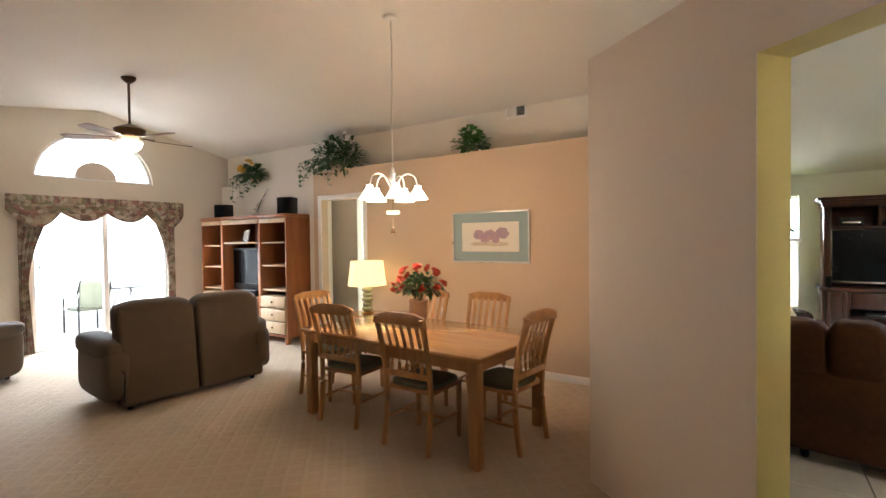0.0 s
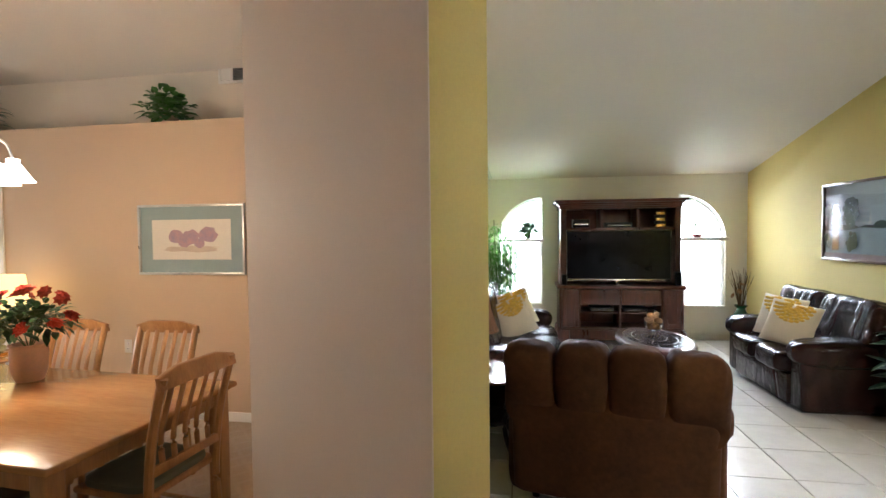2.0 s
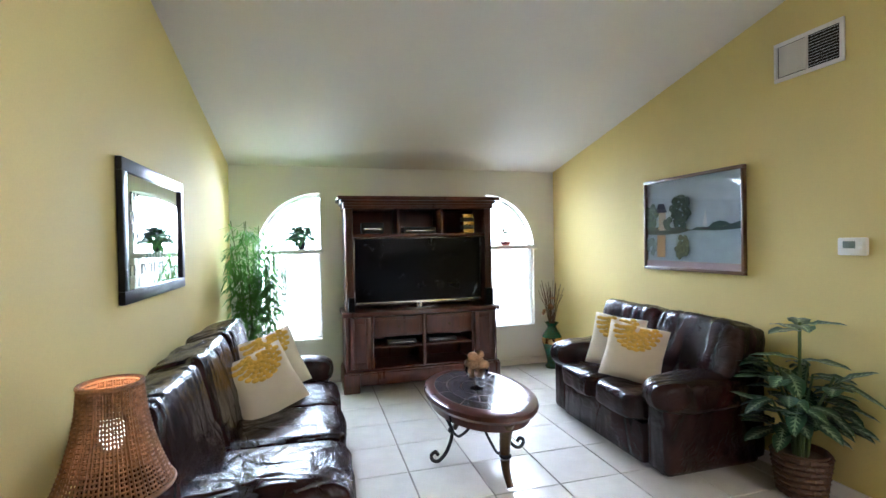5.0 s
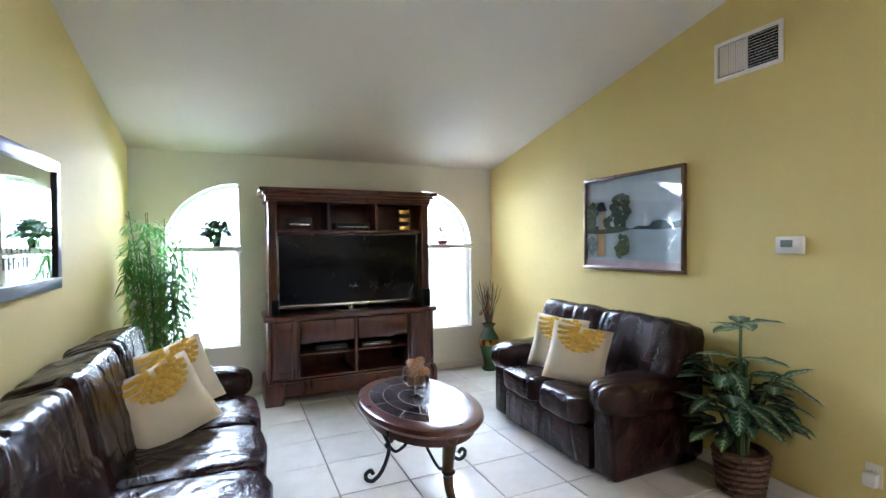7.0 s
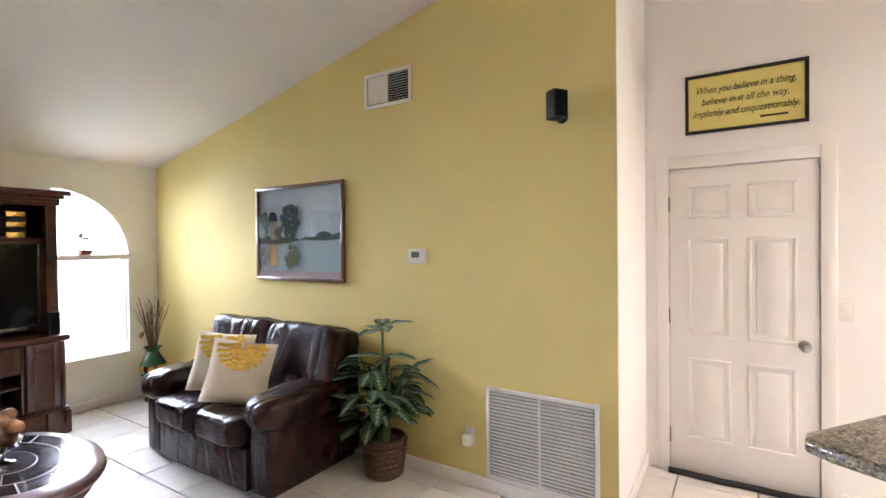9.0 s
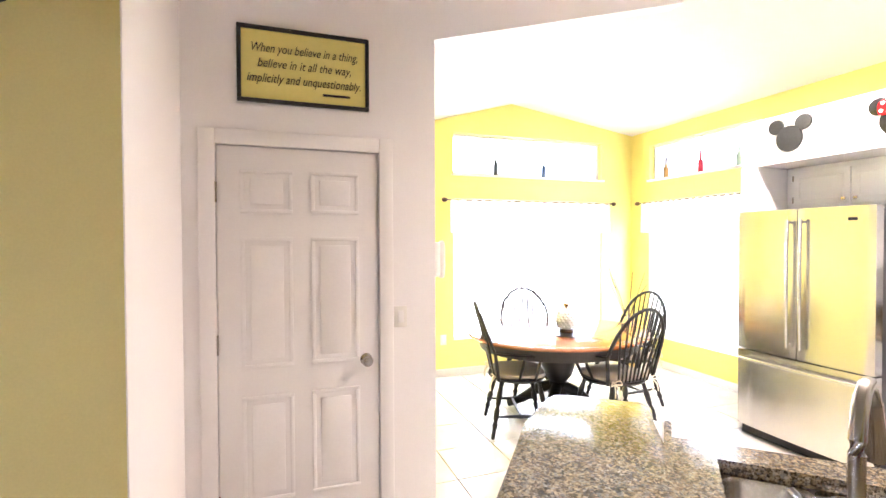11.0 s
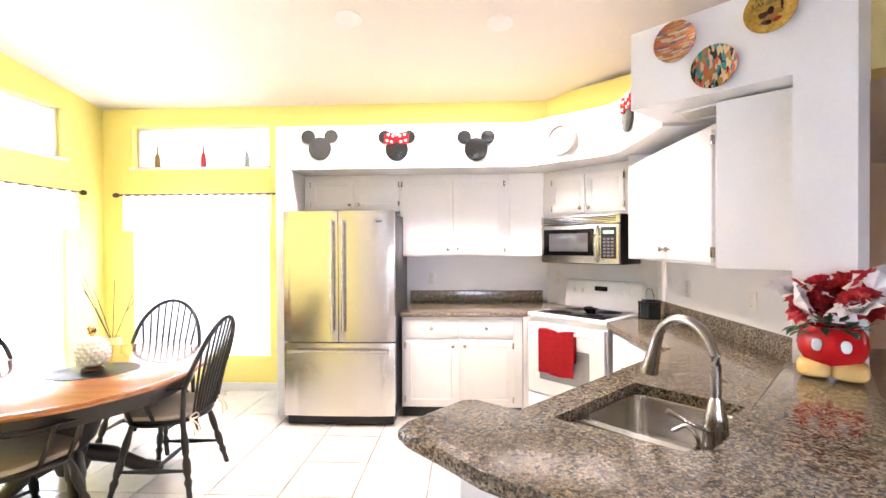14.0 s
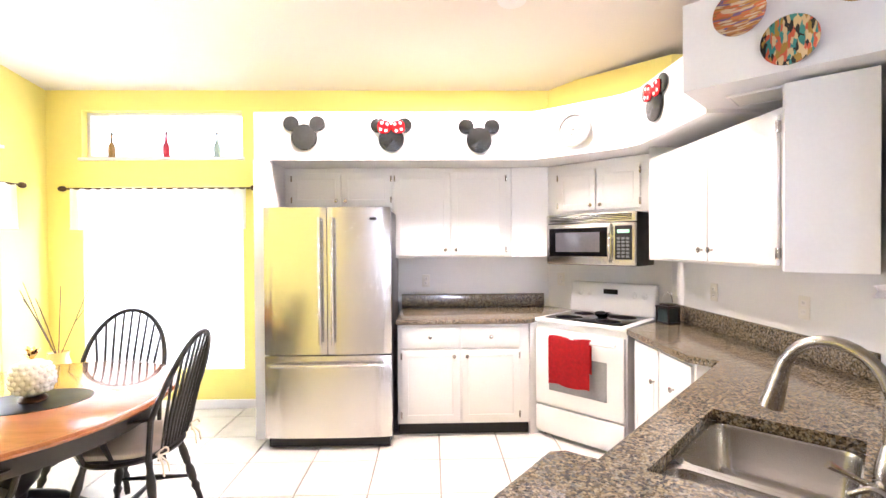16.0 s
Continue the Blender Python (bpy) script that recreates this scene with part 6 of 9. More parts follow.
# things on the bookcase
t = thing("potted_grass", "green spray grass in a shiny brass pot on the bookcase", "plant", pose(0.41, 3.66, 1.81) @ Matrix.Scale(0.95, 4))
bm = B()
lathe(bm, [(0, 0), (0.052, 0), (0.06, 0.02), (0.066, 0.165), (0.07, 0.18), (0.064, 0.18), (0.055, 0.1), (0, 0.1)], 28)
part("pot", bm, M_BRASS, t)
rng = random.Random(21)
bm = B()
for i in range(300):
    a = rng.uniform(0, 6.28)
    up, out = rng.uniform(0.08, 0.22), rng.uniform(0.1, 0.34)
    fall = rng.uniform(0.0, 0.34)
    c, s = math.cos(a), math.sin(a)
    pts = [Vector((c * 0.02, s * 0.02, 0.15)), Vector((c * out * 0.3, s * out * 0.3, 0.15 + up)), Vector((c * out * 0.75, s * out * 0.75, 0.16 + up * 0.8)), Vector((c * out, s * out, max(0.03, 0.2 + up * 0.5 - fall)))]
    pts = curve_pts(pts, 3)
    if min(p.x for p in pts) < -0.14:
        continue
    tube(bm, pts, [0.0026] * (len(pts) - 3) + [0.002, 0.0013, 0.0005], 3)
part("grass_blades", bm, M_LEAF, t)
t = thing("glass_vase", "clear flared glass vase with dark stones on the bookcase shelf", "vase", pose(0.43, 3.61, 1.42))
bm = B()
lathe(bm, [(0, 0), (0.045, 0), (0.03, 0.02), (0.025, 0.06), (0.042, 0.1), (0.062, 0.19), (0.058, 0.19), (0.038, 0.1), (0.0, 0.06)], 24)
part("vase_body", bm, M_GLASS, t)
bm = B()
for i in range(26):
    puff(bm, rng.uniform(-0.02, 0.02), rng.uniform(-0.02, 0.02), 0.085 + rng.uniform(0, 0.035), 0.02, 0.02, 0.016, 0.9, None, 8, 6)
part("stones", bm, M_DARKGAP, t)
M_BAMBOOCANE = mat("bamboo_cane", (0.26, 0.15, 0.055), 0.45, vary=0.3, scale=8, grain=70, stretch=(1, 1, 0.3))
for x, y, h in ((0.4, 3.62, 0.28), (0.46, 3.54, 0.21), (0.42, 3.8, 0.2), (0.36, 3.72, 0.14), (0.49, 3.7, 0.13)):
    t = thing("bamboo_candle_holder", "bamboo cane candle holder with a cream candle on the shelf", "candle holder", pose(x, y, 1.02), "bamboo candle holders")
    bm = B()
    lathe(bm, [(0, 0), (0.034, 0), (0.033, h * 0.45), (0.036, h * 0.47), (0.033, h * 0.49), (0.033, h), (0.028, h), (0.028, h - 0.03), (0, h - 0.03)], 20)
    part("cane", bm, M_BAMBOOCANE, t)
    bm = B()
    lathe(bm, [(0, h - 0.03), (0.026, h - 0.03), (0.026, h + 0.012), (0, h + 0.008)], 16)
    part("candle", bm, M_WHITEGL, t)
# loudspeakers on the open top of the partition
for y, rz, h in ((4.48, 60, 0.2), (4.83, 96, 0.17)):
    small_speaker(Matrix.Translation((XL - 0.06, y, PF)) @ pose(0, 0, 0, 0, 0, rz), 0.11, 0.1, h, "black loudspeaker on top of the partition wall")


# panelled door
def panel_door(m, w, h, label):
    """x from 0 to w, faces -y, hinges at x = 0."""
    t = tagged(new("door_1"), label, "door", kind="structure")
    t.matrix_basis = m
    bm = B()
    box(bm, 0.004, w - 0.004, 0.0, 0.035, 0.008, h - 0.004, 0.002)
    leafp = part("door_leaf", bm, M_TRIM, t)
    pw = (w - 0.11 * 2 - 0.09) / 2
    for c in range(2):
        x0 = 0.11 + c * (pw + 0.09)
        for z0, z1 in ((0.24, 0.78), (0.92, 1.58), (1.7, 1.92)):
            bm = B()
            for q in ((x0, x0 + pw, z0, z0 + 0.02), (x0, x0 + pw, z1 - 0.02, z1), (x0, x0 + 0.02, z0 + 0.02, z1 - 0.02), (x0 + pw - 0.02, x0 + pw, z0 + 0.02, z1 - 0.02)):
                box(bm, q[0], q[1], -0.006, 0.002, q[2], q[3], 0.003)
            box(bm, x0 + 0.045, x0 + pw - 0.045, -0.005, 0.002, z0 + 0.045, z1 - 0.045, 0.004)
            part("panel", bm, M_TRIM, leafp)
    bm = B()
    lathe(bm, [(0.032, 0), (0.032, 0.006), (0.012, 0.012), (0.012, 0.03), (0.026, 0.042), (0.03, 0.056), (0.024, 0.068), (0, 0.07)], 24, pose(w - 0.075, 0, 0.92, 90))
    part("door_knob", bm, M_NICKEL, t, "satin nickel knob")
    for z in (0.25, 1.05, 1.8):
        bm = B()
        cyl(bm, (0.0, -0.006, z - 0.05), (0.0, -0.006, z + 0.05), 0.008)
        part("hinge", bm, M_NICKEL, t)
    for q in ((-0.075, 0.0, 0, h + 0.075), (w, w + 0.075, 0, h + 0.075)):
        bm = B()
        box(bm, q[0], q[1], -0.018, 0.0, q[2], q[3], 0.005)
        part("casing", bm, M_TRIM, t)
    bm = B()
    box(bm, 0, w, -0.018, 0.0, h, h + 0.075, 0.005)
    part("casing", bm, M_TRIM, t)
    bm = B()
    tube(bm, [(-0.005 + w * k / 8, -0.045 + 0.004 * math.sin(k * 1.7), 0.02) for k in range(8)] + [(w - 0.09, -0.05, 0.022), (w - 0.02, -0.055, 0.026), (w + 0.01, -0.055, 0.026)], [0.02] * 9 + [0.027, 0.02], 10)
    part("draught_stopper", bm, M_RUBBER, t, "black fabric draught stopper at the foot of the door")
    bm = B()
    box(bm, -0.02, w + 0.02, 0.06, 0.1, 0, h + 0.02)
    part("jamb_backing", bm, M_TRIM, t)
    return t


panel_door(Matrix.Translation((XD, DY1, 0)) @ pose(0, 0, 0, 0, 0, -90), DY1 - DY0, 2.035, "white six-panel door with a nickel knob")
outlet(Matrix.Translation((XD - 0.001, 2.915, 1.14)) @ pose(0, 0, 0, 0, 0, -90), "white light switch beside the door", "light_switch", switch=True)
# sign above the door
t = thing("framed_sign", "black framed yellow sign with a handwritten saying above the door", "sign", Matrix.Translation((XD - 0.002, 3.735, 2.25)) @ pose(0, 0, 0, 0, 0, -90))
frame_bars(t, 0.65, 0.38, 0.02, 0.02, M_BLACKWOOD)
bm = B()
box(bm, 0.015, 0.635, -0.008, -0.001, 0.015, 0.365)
part("card", bm, M_SIGN, t)


def lettering(text, size, m, parent, material, name="lettering", shear=0.3, width=None):
    cu = bpy.data.curves.new(name, "FONT")
    cu.body, cu.size, cu.align_x, cu.shear, cu.extrude = text, size, "CENTER", shear, 0.0006
    ob = new(name + "_source", cu)
    me = bpy.data.meshes.new_from_object(ob.evaluated_get(bpy.context.evaluated_depsgraph_get()))
    bpy.data.objects.remove(ob)
    bpy.data.curves.remove(cu)
    me.materials.clear()
    me.materials.append(material)
    xs = [v.co.x for v in me.vertices]
    if width and xs:
        k = width / (max(xs) - min(xs))
        for v in me.vertices:
            v.co.x *= k
    o = new(name, me)
    o.matrix_basis = m
    return place(o, parent)


for i, (tx, w) in enumerate((("When you believe in a thing,", 0.52), ("believe in it all the way,", 0.46), ("implicitly and unquestionably.", 0.56))):
    lettering(tx, 0.062, pose(0.325, -0.0095, 0.255 - i * 0.075, 90), t, M_INK, width=w)
bm = B()
box(bm, 0.41, 0.55, -0.0095, -0.0082, 0.06, 0.072)
part("signature_bar", bm, M_INK, t)

# ---- kitchen ----
def poly_uv(pts):
    return [uv(*p) for p in pts]


def ccw(p):
    a = sum(x0 * y1 - x1 * y0 for (x0, y0), (x1, y1) in zip(p, p[1:] + p[:1]))
    return p if a > 0 else p[::-1]


# soffit
bm = B()
prism(bm, ccw([(5.31, YB + 0.002), (5.31, -0.16), (3.15, -0.16), (2.62, 0.27), (2.55, 0.4), (2.55, 1.15), (XK + 0.002, 1.15), (XK + 0.002, KY), (KX, YB + 0.002)]), 2.155, 2.53, 0.003)
structure("soffit", bm, M_CAB, "white soffit above the kitchen cabinets", "soffit")
bm = B()
box(bm, 5.19, 5.31, YB + 0.002, -0.14, 0, 2.155, 0.003)
structure("wall_fridge_end", bm, M_CAB, "white end wall beside the refrigerator")
baseboard(5.188, -0.141, 5.312, -0.141)

# nook windows with blinds, valances and rods
def nook_window(name, m, w, z0, z1, t0, t1):
    """x along the wall, faces -y, from x = 0."""
    o = tagged(new(name), "white window with vertical blinds and a sheer valance", "window", kind="structure")
    o.matrix_basis = m
    for a, b, c, d in ((0, 0.04, z0, z1), (w - 0.04, w, z0, z1), (0.04, w - 0.04, z0, z0 + 0.04), (0.04, w - 0.04, z1 - 0.04, z1), (w / 2 - 0.02, w / 2 + 0.02, z0 + 0.04, z1 - 0.04),
                       (0, 0.03, t0, t1), (w - 0.03, w, t0, t1), (0.03, w - 0.03, t0, t0 + 0.03), (0.03, w - 0.03, t1 - 0.03, t1)):
        bm = B()
        box(bm, a, b, 0.07, 0.12, c, d, 0.004)
        part("window_frame", bm, M_TRIM, o)
    for c, d in ((z0, z1), (t0, t1)):
        bm = B()
        box(bm, 0.03, w - 0.03, 0.09, 0.096, c + 0.03, d - 0.03)
        g = part("pane", bm, M_GLASS, o)
        g.visible_shadow = False
    bm = B()
    box(bm, -0.02, w + 0.02, -0.03, 0.07, t0 - 0.025, t0 - 0.001, 0.004)
    part("window_sill", bm, M_TRIM, o)
    n = int(w / 0.085)
    for i in range(n):
        bm = B()
        box(bm, -0.042, 0.042, -0.001, 0.001, z0 + 0.02, z1 - 0.02, 0, Matrix.Translation((0.045 + (w - 0.09) * i / (n - 1), 0.02, 0)) @ pose(0, 0, 0, 0, 0, 18))
        part("blind_slat", bm, M_BLIND, o)
    # valance
    v = thing("valance", "sheer gathered white valance on a dark rod", "curtain", m)
    bm = B()
    n = 120
    rows = []
    for k in range(7):
        z = 2.02 - 0.37 * k / 6
        rows.append([bm.verts.new((-0.06 + (w + 0.12) * i / n, -0.075 - (0.008 + 0.016 * k / 6) * math.sin(i * 0.9 + 0.4 * math.sin(i * 0.31)), z)) for i in range(n + 1)])
    for a, b in zip(rows, rows[1:]):
        for i in range(n):
            bm.faces.new((a[i], a[i + 1], b[i + 1], b[i]))
    part("gathered_cloth", bm, M_SHEER, v)
    r = thing("curtain_rod", "dark bronze curtain rod with ball finials", "curtain rod", m)
    bm = B()
    cyl(bm, (-0.1, -0.07, 2.02), (w + 0.1, -0.07, 2.02), 0.009)
    part("rod", bm, M_ANTIQUE, r)
    for s, x in ((-1, -0.1), (1, w + 0.1)):
        bm = B()
        puff(bm, x + s * 0.03, -0.07, 2.02, 0.07, 0.05, 0.05, 0.9, None, 14, 10)
        part("finial", bm, M_ANTIQUE, r)
        bm = B()
        cyl(bm, (x - s * 0.05, -0.07, 2.02), (x - s * 0.05, -0.001, 2.02), 0.006)
        part("bracket", bm, M_ANTIQUE, r)
    return o


nook_window("window_3", Matrix.Translation((XN, NW[1], 0)) @ pose(0, 0, 0, 0, 0, -90), NW[1] - NW[0], NW[2], NW[3], NW[4], NW[5])
nook_window("window_4", Matrix.Translation((SW[1], YB, 0)) @ pose(0, 0, 0, 0, 0, 180), SW[1] - SW[0], SW[2], SW[3], SW[4], SW[5])
daylight_backdrop(Matrix.Translation((8.9, 0.6, 0.1)) @ pose(0, 0, 0, 0, 0, 90), 4.0, 4.0)
daylight_backdrop(pose(6.4, -2.4, 0.1), 3.0, 4.0)
# bottles on the transom sills
M_BOT = {k: mat("bottle_" + k, tuple(q * 0.6 for q in c), 0.1, vary=0.1) for k, c in (("blue", (0.15, 0.25, 0.5)), ("red", (0.7, 0.05, 0.08)), ("amber", (0.6, 0.35, 0.1)), ("dark", (0.1, 0.12, 0.12)), ("pale", (0.6, 0.75, 0.7)))}
for x, y, k, h in ((XN - 0.0, 1.11, "dark", 0.29), (XN, 0.46, "blue", 0.25), (6.86, YB, "amber", 0.24), (6.37, YB, "red", 0.25), (5.91, YB, "pale", 0.24)):
    z = NW[4] if x > 7.2 else SW[4]
    b = thing("decorative_bottle", "slim %s glass bottle on the window sill" % {"dark": "smoky", "blue": "blue", "pale": "pale green", "amber": "amber", "red": "red"}[k], "bottle", pose(x, y, z), "bottles on the sills")
    bm = B()
    lathe(bm, [(0, 0), (0.026, 0), (0.03, 0.01), (0.03, h * 0.45), (0.012, h * 0.6), (0.01, h * 0.85), (0.014, h * 0.87), (0, h * 0.88)], 16)
    part("bottle_body", bm, M_BOT[k], b)
    bm = B()
    lathe(bm, [(0.011, h * 0.88), (0.013, h * 0.94), (0, h)], 12)
    part("stopper", bm, M_TWIG, b)


def cab_door(parent, x0, x1, z0, z1, knob=None, hinge=None, name="door", raised=True):
    """White cabinet door on a front at y = 0 that faces -y."""
    bm = B()
    box(bm, x0, x1, -0.018, 0, z0, z1, 0.004)
    d = part(name, bm, M_CAB, parent)
    if raised:
        for q in ((x0 + 0.045, x1 - 0.045, z0 + 0.045, z0 + 0.055), (x0 + 0.045, x1 - 0.045, z1 - 0.055, z1 - 0.045), (x0 + 0.045, x0 + 0.055, z0 + 0.055, z1 - 0.055), (x1 - 0.055, x1 - 0.045, z0 + 0.055, z1 - 0.055)):
            bm = B()
            box(bm, q[0], q[1], -0.0225, -0.017, q[2], q[3], 0.002)
            part("moulding", bm, M_CAB, d)
    if knob:
        bm = B()
        lathe(bm, [(0.006, 0), (0.006, 0.014), (0.015, 0.02), (0.015, 0.026), (0, 0.03)], 14, pose(knob[0], -0.018, knob[1], 90))
        part("knob", bm, M_NICKEL, d)
    if hinge is not None:
        for z in (z0 + 0.05, z1 - 0.05):
            bm = B()
            box(bm, hinge - 0.006, hinge + 0.006, -0.021, -0.002, z - 0.025, z + 0.025, 0.002)
            part("hinge", bm, M_NICKEL, d)
    return d


def cab_body(parent, w, d, z0, z1, name="body"):
    bm = B()
    box(bm, 0, w, 0, d, z0, z1, 0.003)
    return part(name, bm, M_CAB, parent)


# upper cabinets on the back wall; fronts face +y
yf = -0.52
def back_unit(name, label, x_hi, w, m_y=yf):
    return thing(name, label, "cabinet", Matrix.Translation((x_hi, m_y, 0)) @ pose(0, 0, 0, 0, 0, 180), "kitchen cabinets")
c = back_unit("wall_cabinet", "white two-door wall cabinet over the refrigerator", 5.188, 0.91)
cab_body(c, 0.91, 0.345, 1.81, 2.15)
cab_door(c, 0.06, 0.475, 1.83, 2.11, (0.44, 1.87), 0.06)
cab_door(c, 0.485, 0.9, 1.83, 2.11, (0.52, 1.87), 0.9)
c = back_unit("wall_cabinet", "white two-door wall cabinet over the counter", 4.277, 1.02)
cab_body(c, 1.02, 0.345, 1.385, 2.15)
cab_door(c, 0.02, 0.49, 1.4, 2.11, (0.45, 1.45), 0.02)
cab_door(c, 0.5, 0.97, 1.4, 2.11, (0.54, 1.45), 0.97)
# diagonal cabinet over the microwave: front faces +u
def diag(u, v_hi, z=0.0):
    x, y = uv(u, v_hi)
    return Matrix.Translation((x, y, z)) @ pose(0, 0, 0, 0, 0, 135)
c = thing("wall_cabinet", "white two-door cabinet over the microwave", "cabinet", diag(1.74, 2.43), "kitchen cabinets")
cab_body(c, 0.86, 0.33, 1.735, 2.15)
cab_door(c, 0.1, 0.43, 1.76, 2.09, (0.4, 1.8), 0.1)
cab_door(c, 0.45, 0.78, 1.76, 2.09, (0.48, 1.8), 0.78)
bm = B()
box(bm, 0, 0.05, 0.002, 0.33, 1.385, 1.734)
part("filler", bm, M_CAB, c)
bm = B()
prism(bm, ccw([(3.255, -0.52), (2.95, -0.49), (2.93, -0.56), (2.93, YB + 0.004), (3.255, YB + 0.004)]), 1.387, 2.152)
solid("cabinet_filler", bm, M_CAB, "white filler panel between the wall cabinets", "panel")
bm = B()
prism(bm, ccw([(2.352, 0.138), (2.458, 0.325), (XK + 0.004, 0.325), (XK + 0.004, 0.06)]), 1.387, 2.152)
solid("cabinet_filler", bm, M_CAB, "white filler panel between the wall cabinets", "panel")
bm = B()
prism(bm, ccw([(3.18, -0.15), (3.13, -0.18), (2.74, -0.59), (3.18, -0.59)]), 0.0, 0.874)
solid("cabinet_filler", bm, M_CAB, "white filler panel beside the stove", "panel")
# side wall cabinets: fronts face +x
c = thing("wall_cabinet", "white two-door wall cabinet beside the microwave", "cabinet", Matrix.Translation((2.46, 0.33, 0)) @ pose(0, 0, 0, 0, 0, 90), "kitchen cabinets")
cab_body(c, 1.22, 2.46 - XK - 0.003, 1.385, 2.07)
cab_door(c, 0.2, 0.7, 1.4, 2.04, (0.66, 1.46), None, raised=False)
cab_door(c, 0.71, 1.21, 1.4, 2.04, (0.75, 1.46), 1.21, raised=False)
bm = B()
prism(bm, ccw([(2.46, 1.551), (2.47, 1.575), (2.255, 1.775), (2.1, 1.62), (2.1, 1.551)]), 1.375, 2.16)
solid("cabinet_end_panel", bm, M_CAB, "white angled end panel of the wall cabinets", "panel")
t = thing("soffit_light_panel", "square cream light panel under the bulkhead", "panel", Matrix.Translation((2.43, 1.36, 2.174)) @ pose(0, 0, 0, 0, 0, 45))
for q in ((-0.11, 0.11, -0.11, -0.095), (-0.11, 0.11, 0.095, 0.11), (-0.11, -0.095, -0.095, 0.095), (0.095, 0.11, -0.095, 0.095)):
    bm = B()
    box(bm, *q, -0.012, 0, 0.003)
    part("frame", bm, M_TRIM, t)
bm = B()
box(bm, -0.095, 0.095, -0.095, 0.095, -0.006, 0)
part("diffuser", bm, M_CREAMPL, t)

# base cabinets
c = back_unit("base_cabinet", "white base cabinet with two drawers and two doors", 4.215, 1.03, -0.15)
cab_body(c, 1.03, 0.71, 0.1, 0.875)
bm = B()
box(bm, 0.0, 1.03, 0.05, 0.7, 0.0, 0.1)
part("toe_kick", bm, M_RUBBER, c)
for a, b, kx in ((0.03, 0.48, 0.255), (0.5, 0.95, 0.725)):
    cab_door(c, a, b, 0.7, 0.855, (kx, 0.78), None, "drawer_front", False)
cab_door(c, 0.03, 0.48, 0.12, 0.68, (0.44, 0.63), 0.03)
cab_door(c, 0.5, 0.95, 0.12, 0.68, (0.54, 0.63), 0.95)
c = thing("base_cabinet", "white base cabinet beside the stove", "cabinet", Matrix.Translation((2.585, 0.4, 0)) @ pose(0, 0, 0, 0, 0, 90), "kitchen cabinets")
cab_body(c, 0.72, 0.49, 0.1, 0.875)
bm = B()
box(bm, 0, 0.72, 0.05, 0.48, 0, 0.1)
part("toe_kick", bm, M_RUBBER, c)
cab_door(c, 0.02, 0.34, 0.12, 0.855, (0.3, 0.66), None)
cab_door(c, 0.36, 0.7, 0.5, 0.855, (0.53, 0.68), None, "drawer_front", False)
cab_door(c, 0.36, 0.7, 0.12, 0.48, (0.4, 0.42), None)
x, y = uv(2.64, 0.86)
c = thing("base_cabinet", "white sink base cabinet of the peninsula", "cabinet", Matrix.Translation((x, y, 0)) @ pose(0, 0, 0, 0, 0, 45), "kitchen cabinets")
# sides and bottom only: the sink hangs inside
for q in ((0, 1.46, 0, 0.02, 0.1, 0.87), (0, 0.02, 0.02, 0.5, 0.1, 0.87), (1.44, 1.46, 0.02, 0.5, 0.1, 0.87), (0.02, 1.44, 0.02, 0.5, 0.1, 0.12)):
    bm = B()
    box(bm, q[0], q[1], -q[2] - 0.0, -q[3], q[4], q[5])
    bmesh.ops.transform(bm, matrix=Matrix.Diagonal((1, -1, 1, 1)), verts=bm.verts)
    part("body_panel", bm, M_CAB, c)
# pony wall below the raised bar
bm = B()
prism(bm, ccw(poly_uv([(2.99, 0.26), (4.215, 0.2), (4.215, 0.86), (4.34, 0.86), (4.34, 0.05), (2.99, 0.12)])), 0, 0.968, 0.003)
structure("wall_bar", bm, M_CAB, "white low wall that carries the raised bar")

# worktops
CT = 0.915
def slab(name, polys, z0, z1, label, bev=0.012):
    if len(polys) == 1:
        bm = B()
        prism(bm, ccw(polys[0]), z0, z1, bev, None, 3)
        return solid(name, bm, M_GRANITE, label, "worktop")
    t = thing(name, label, "worktop", Matrix.Identity(4))
    for p in polys:
        bm = B()
        prism(bm, ccw(p), z0, z1, 0.0, None, 3)
        part("slab", bm, M_GRANITE, t)
    return t
slab("worktop", [[(4.225, YB + 0.003), (4.225, -0.115), (3.2, -0.115), (2.69, -0.63), (KX + 0.004, YB + 0.003)]], 0.876, CT, "speckled brown granite worktop on the back wall")
S0, S1, T0, T1 = 3.42, 4.07, 0.36, 0.765           # sink cut-out in u and v
wt = slab("worktop", [[(XK + 0.003, KY + 0.01), uv(2.11, 1.605), (2.62, 1.1), uv(2.66, 0.92), uv(S0, 0.9), uv(S0, 0.26), uv(3.0, 0.285), (XK + 0.003, 1.63)],
                       poly_uv([(S0, 0.9), (S1, 0.885), (S1, T1), (S0, T1)]), poly_uv([(S0, T0), (S1, T0), (S1, 0.215), (S0, 0.26)]),
                       poly_uv([(S1, 0.885), (4.21, 0.88), (4.21, 0.21), (S1, 0.215)])], 0.876, CT, "speckled brown granite worktop round the sink")
# raised bar
bar = slab("bar_top", [poly_uv([(2.985, 0.34), (3.95, 0.24), (4.13, 0.225), (4.19, 0.28), (4.2, 0.52), (4.235, 0.7), (4.25, 0.875), (4.285, 0.905), (4.53, 0.88), (4.575, 0.855), (4.59, 0.8), (4.59, 0.54), (4.5, -0.14), (4.46, -0.19), (4.39, -0.19), (3.9, -0.065), (3.4, 0.005), (2.985, 0.07)])],
           0.969, 1.01, "speckled brown granite raised bar with a rounded edge", 0.016)
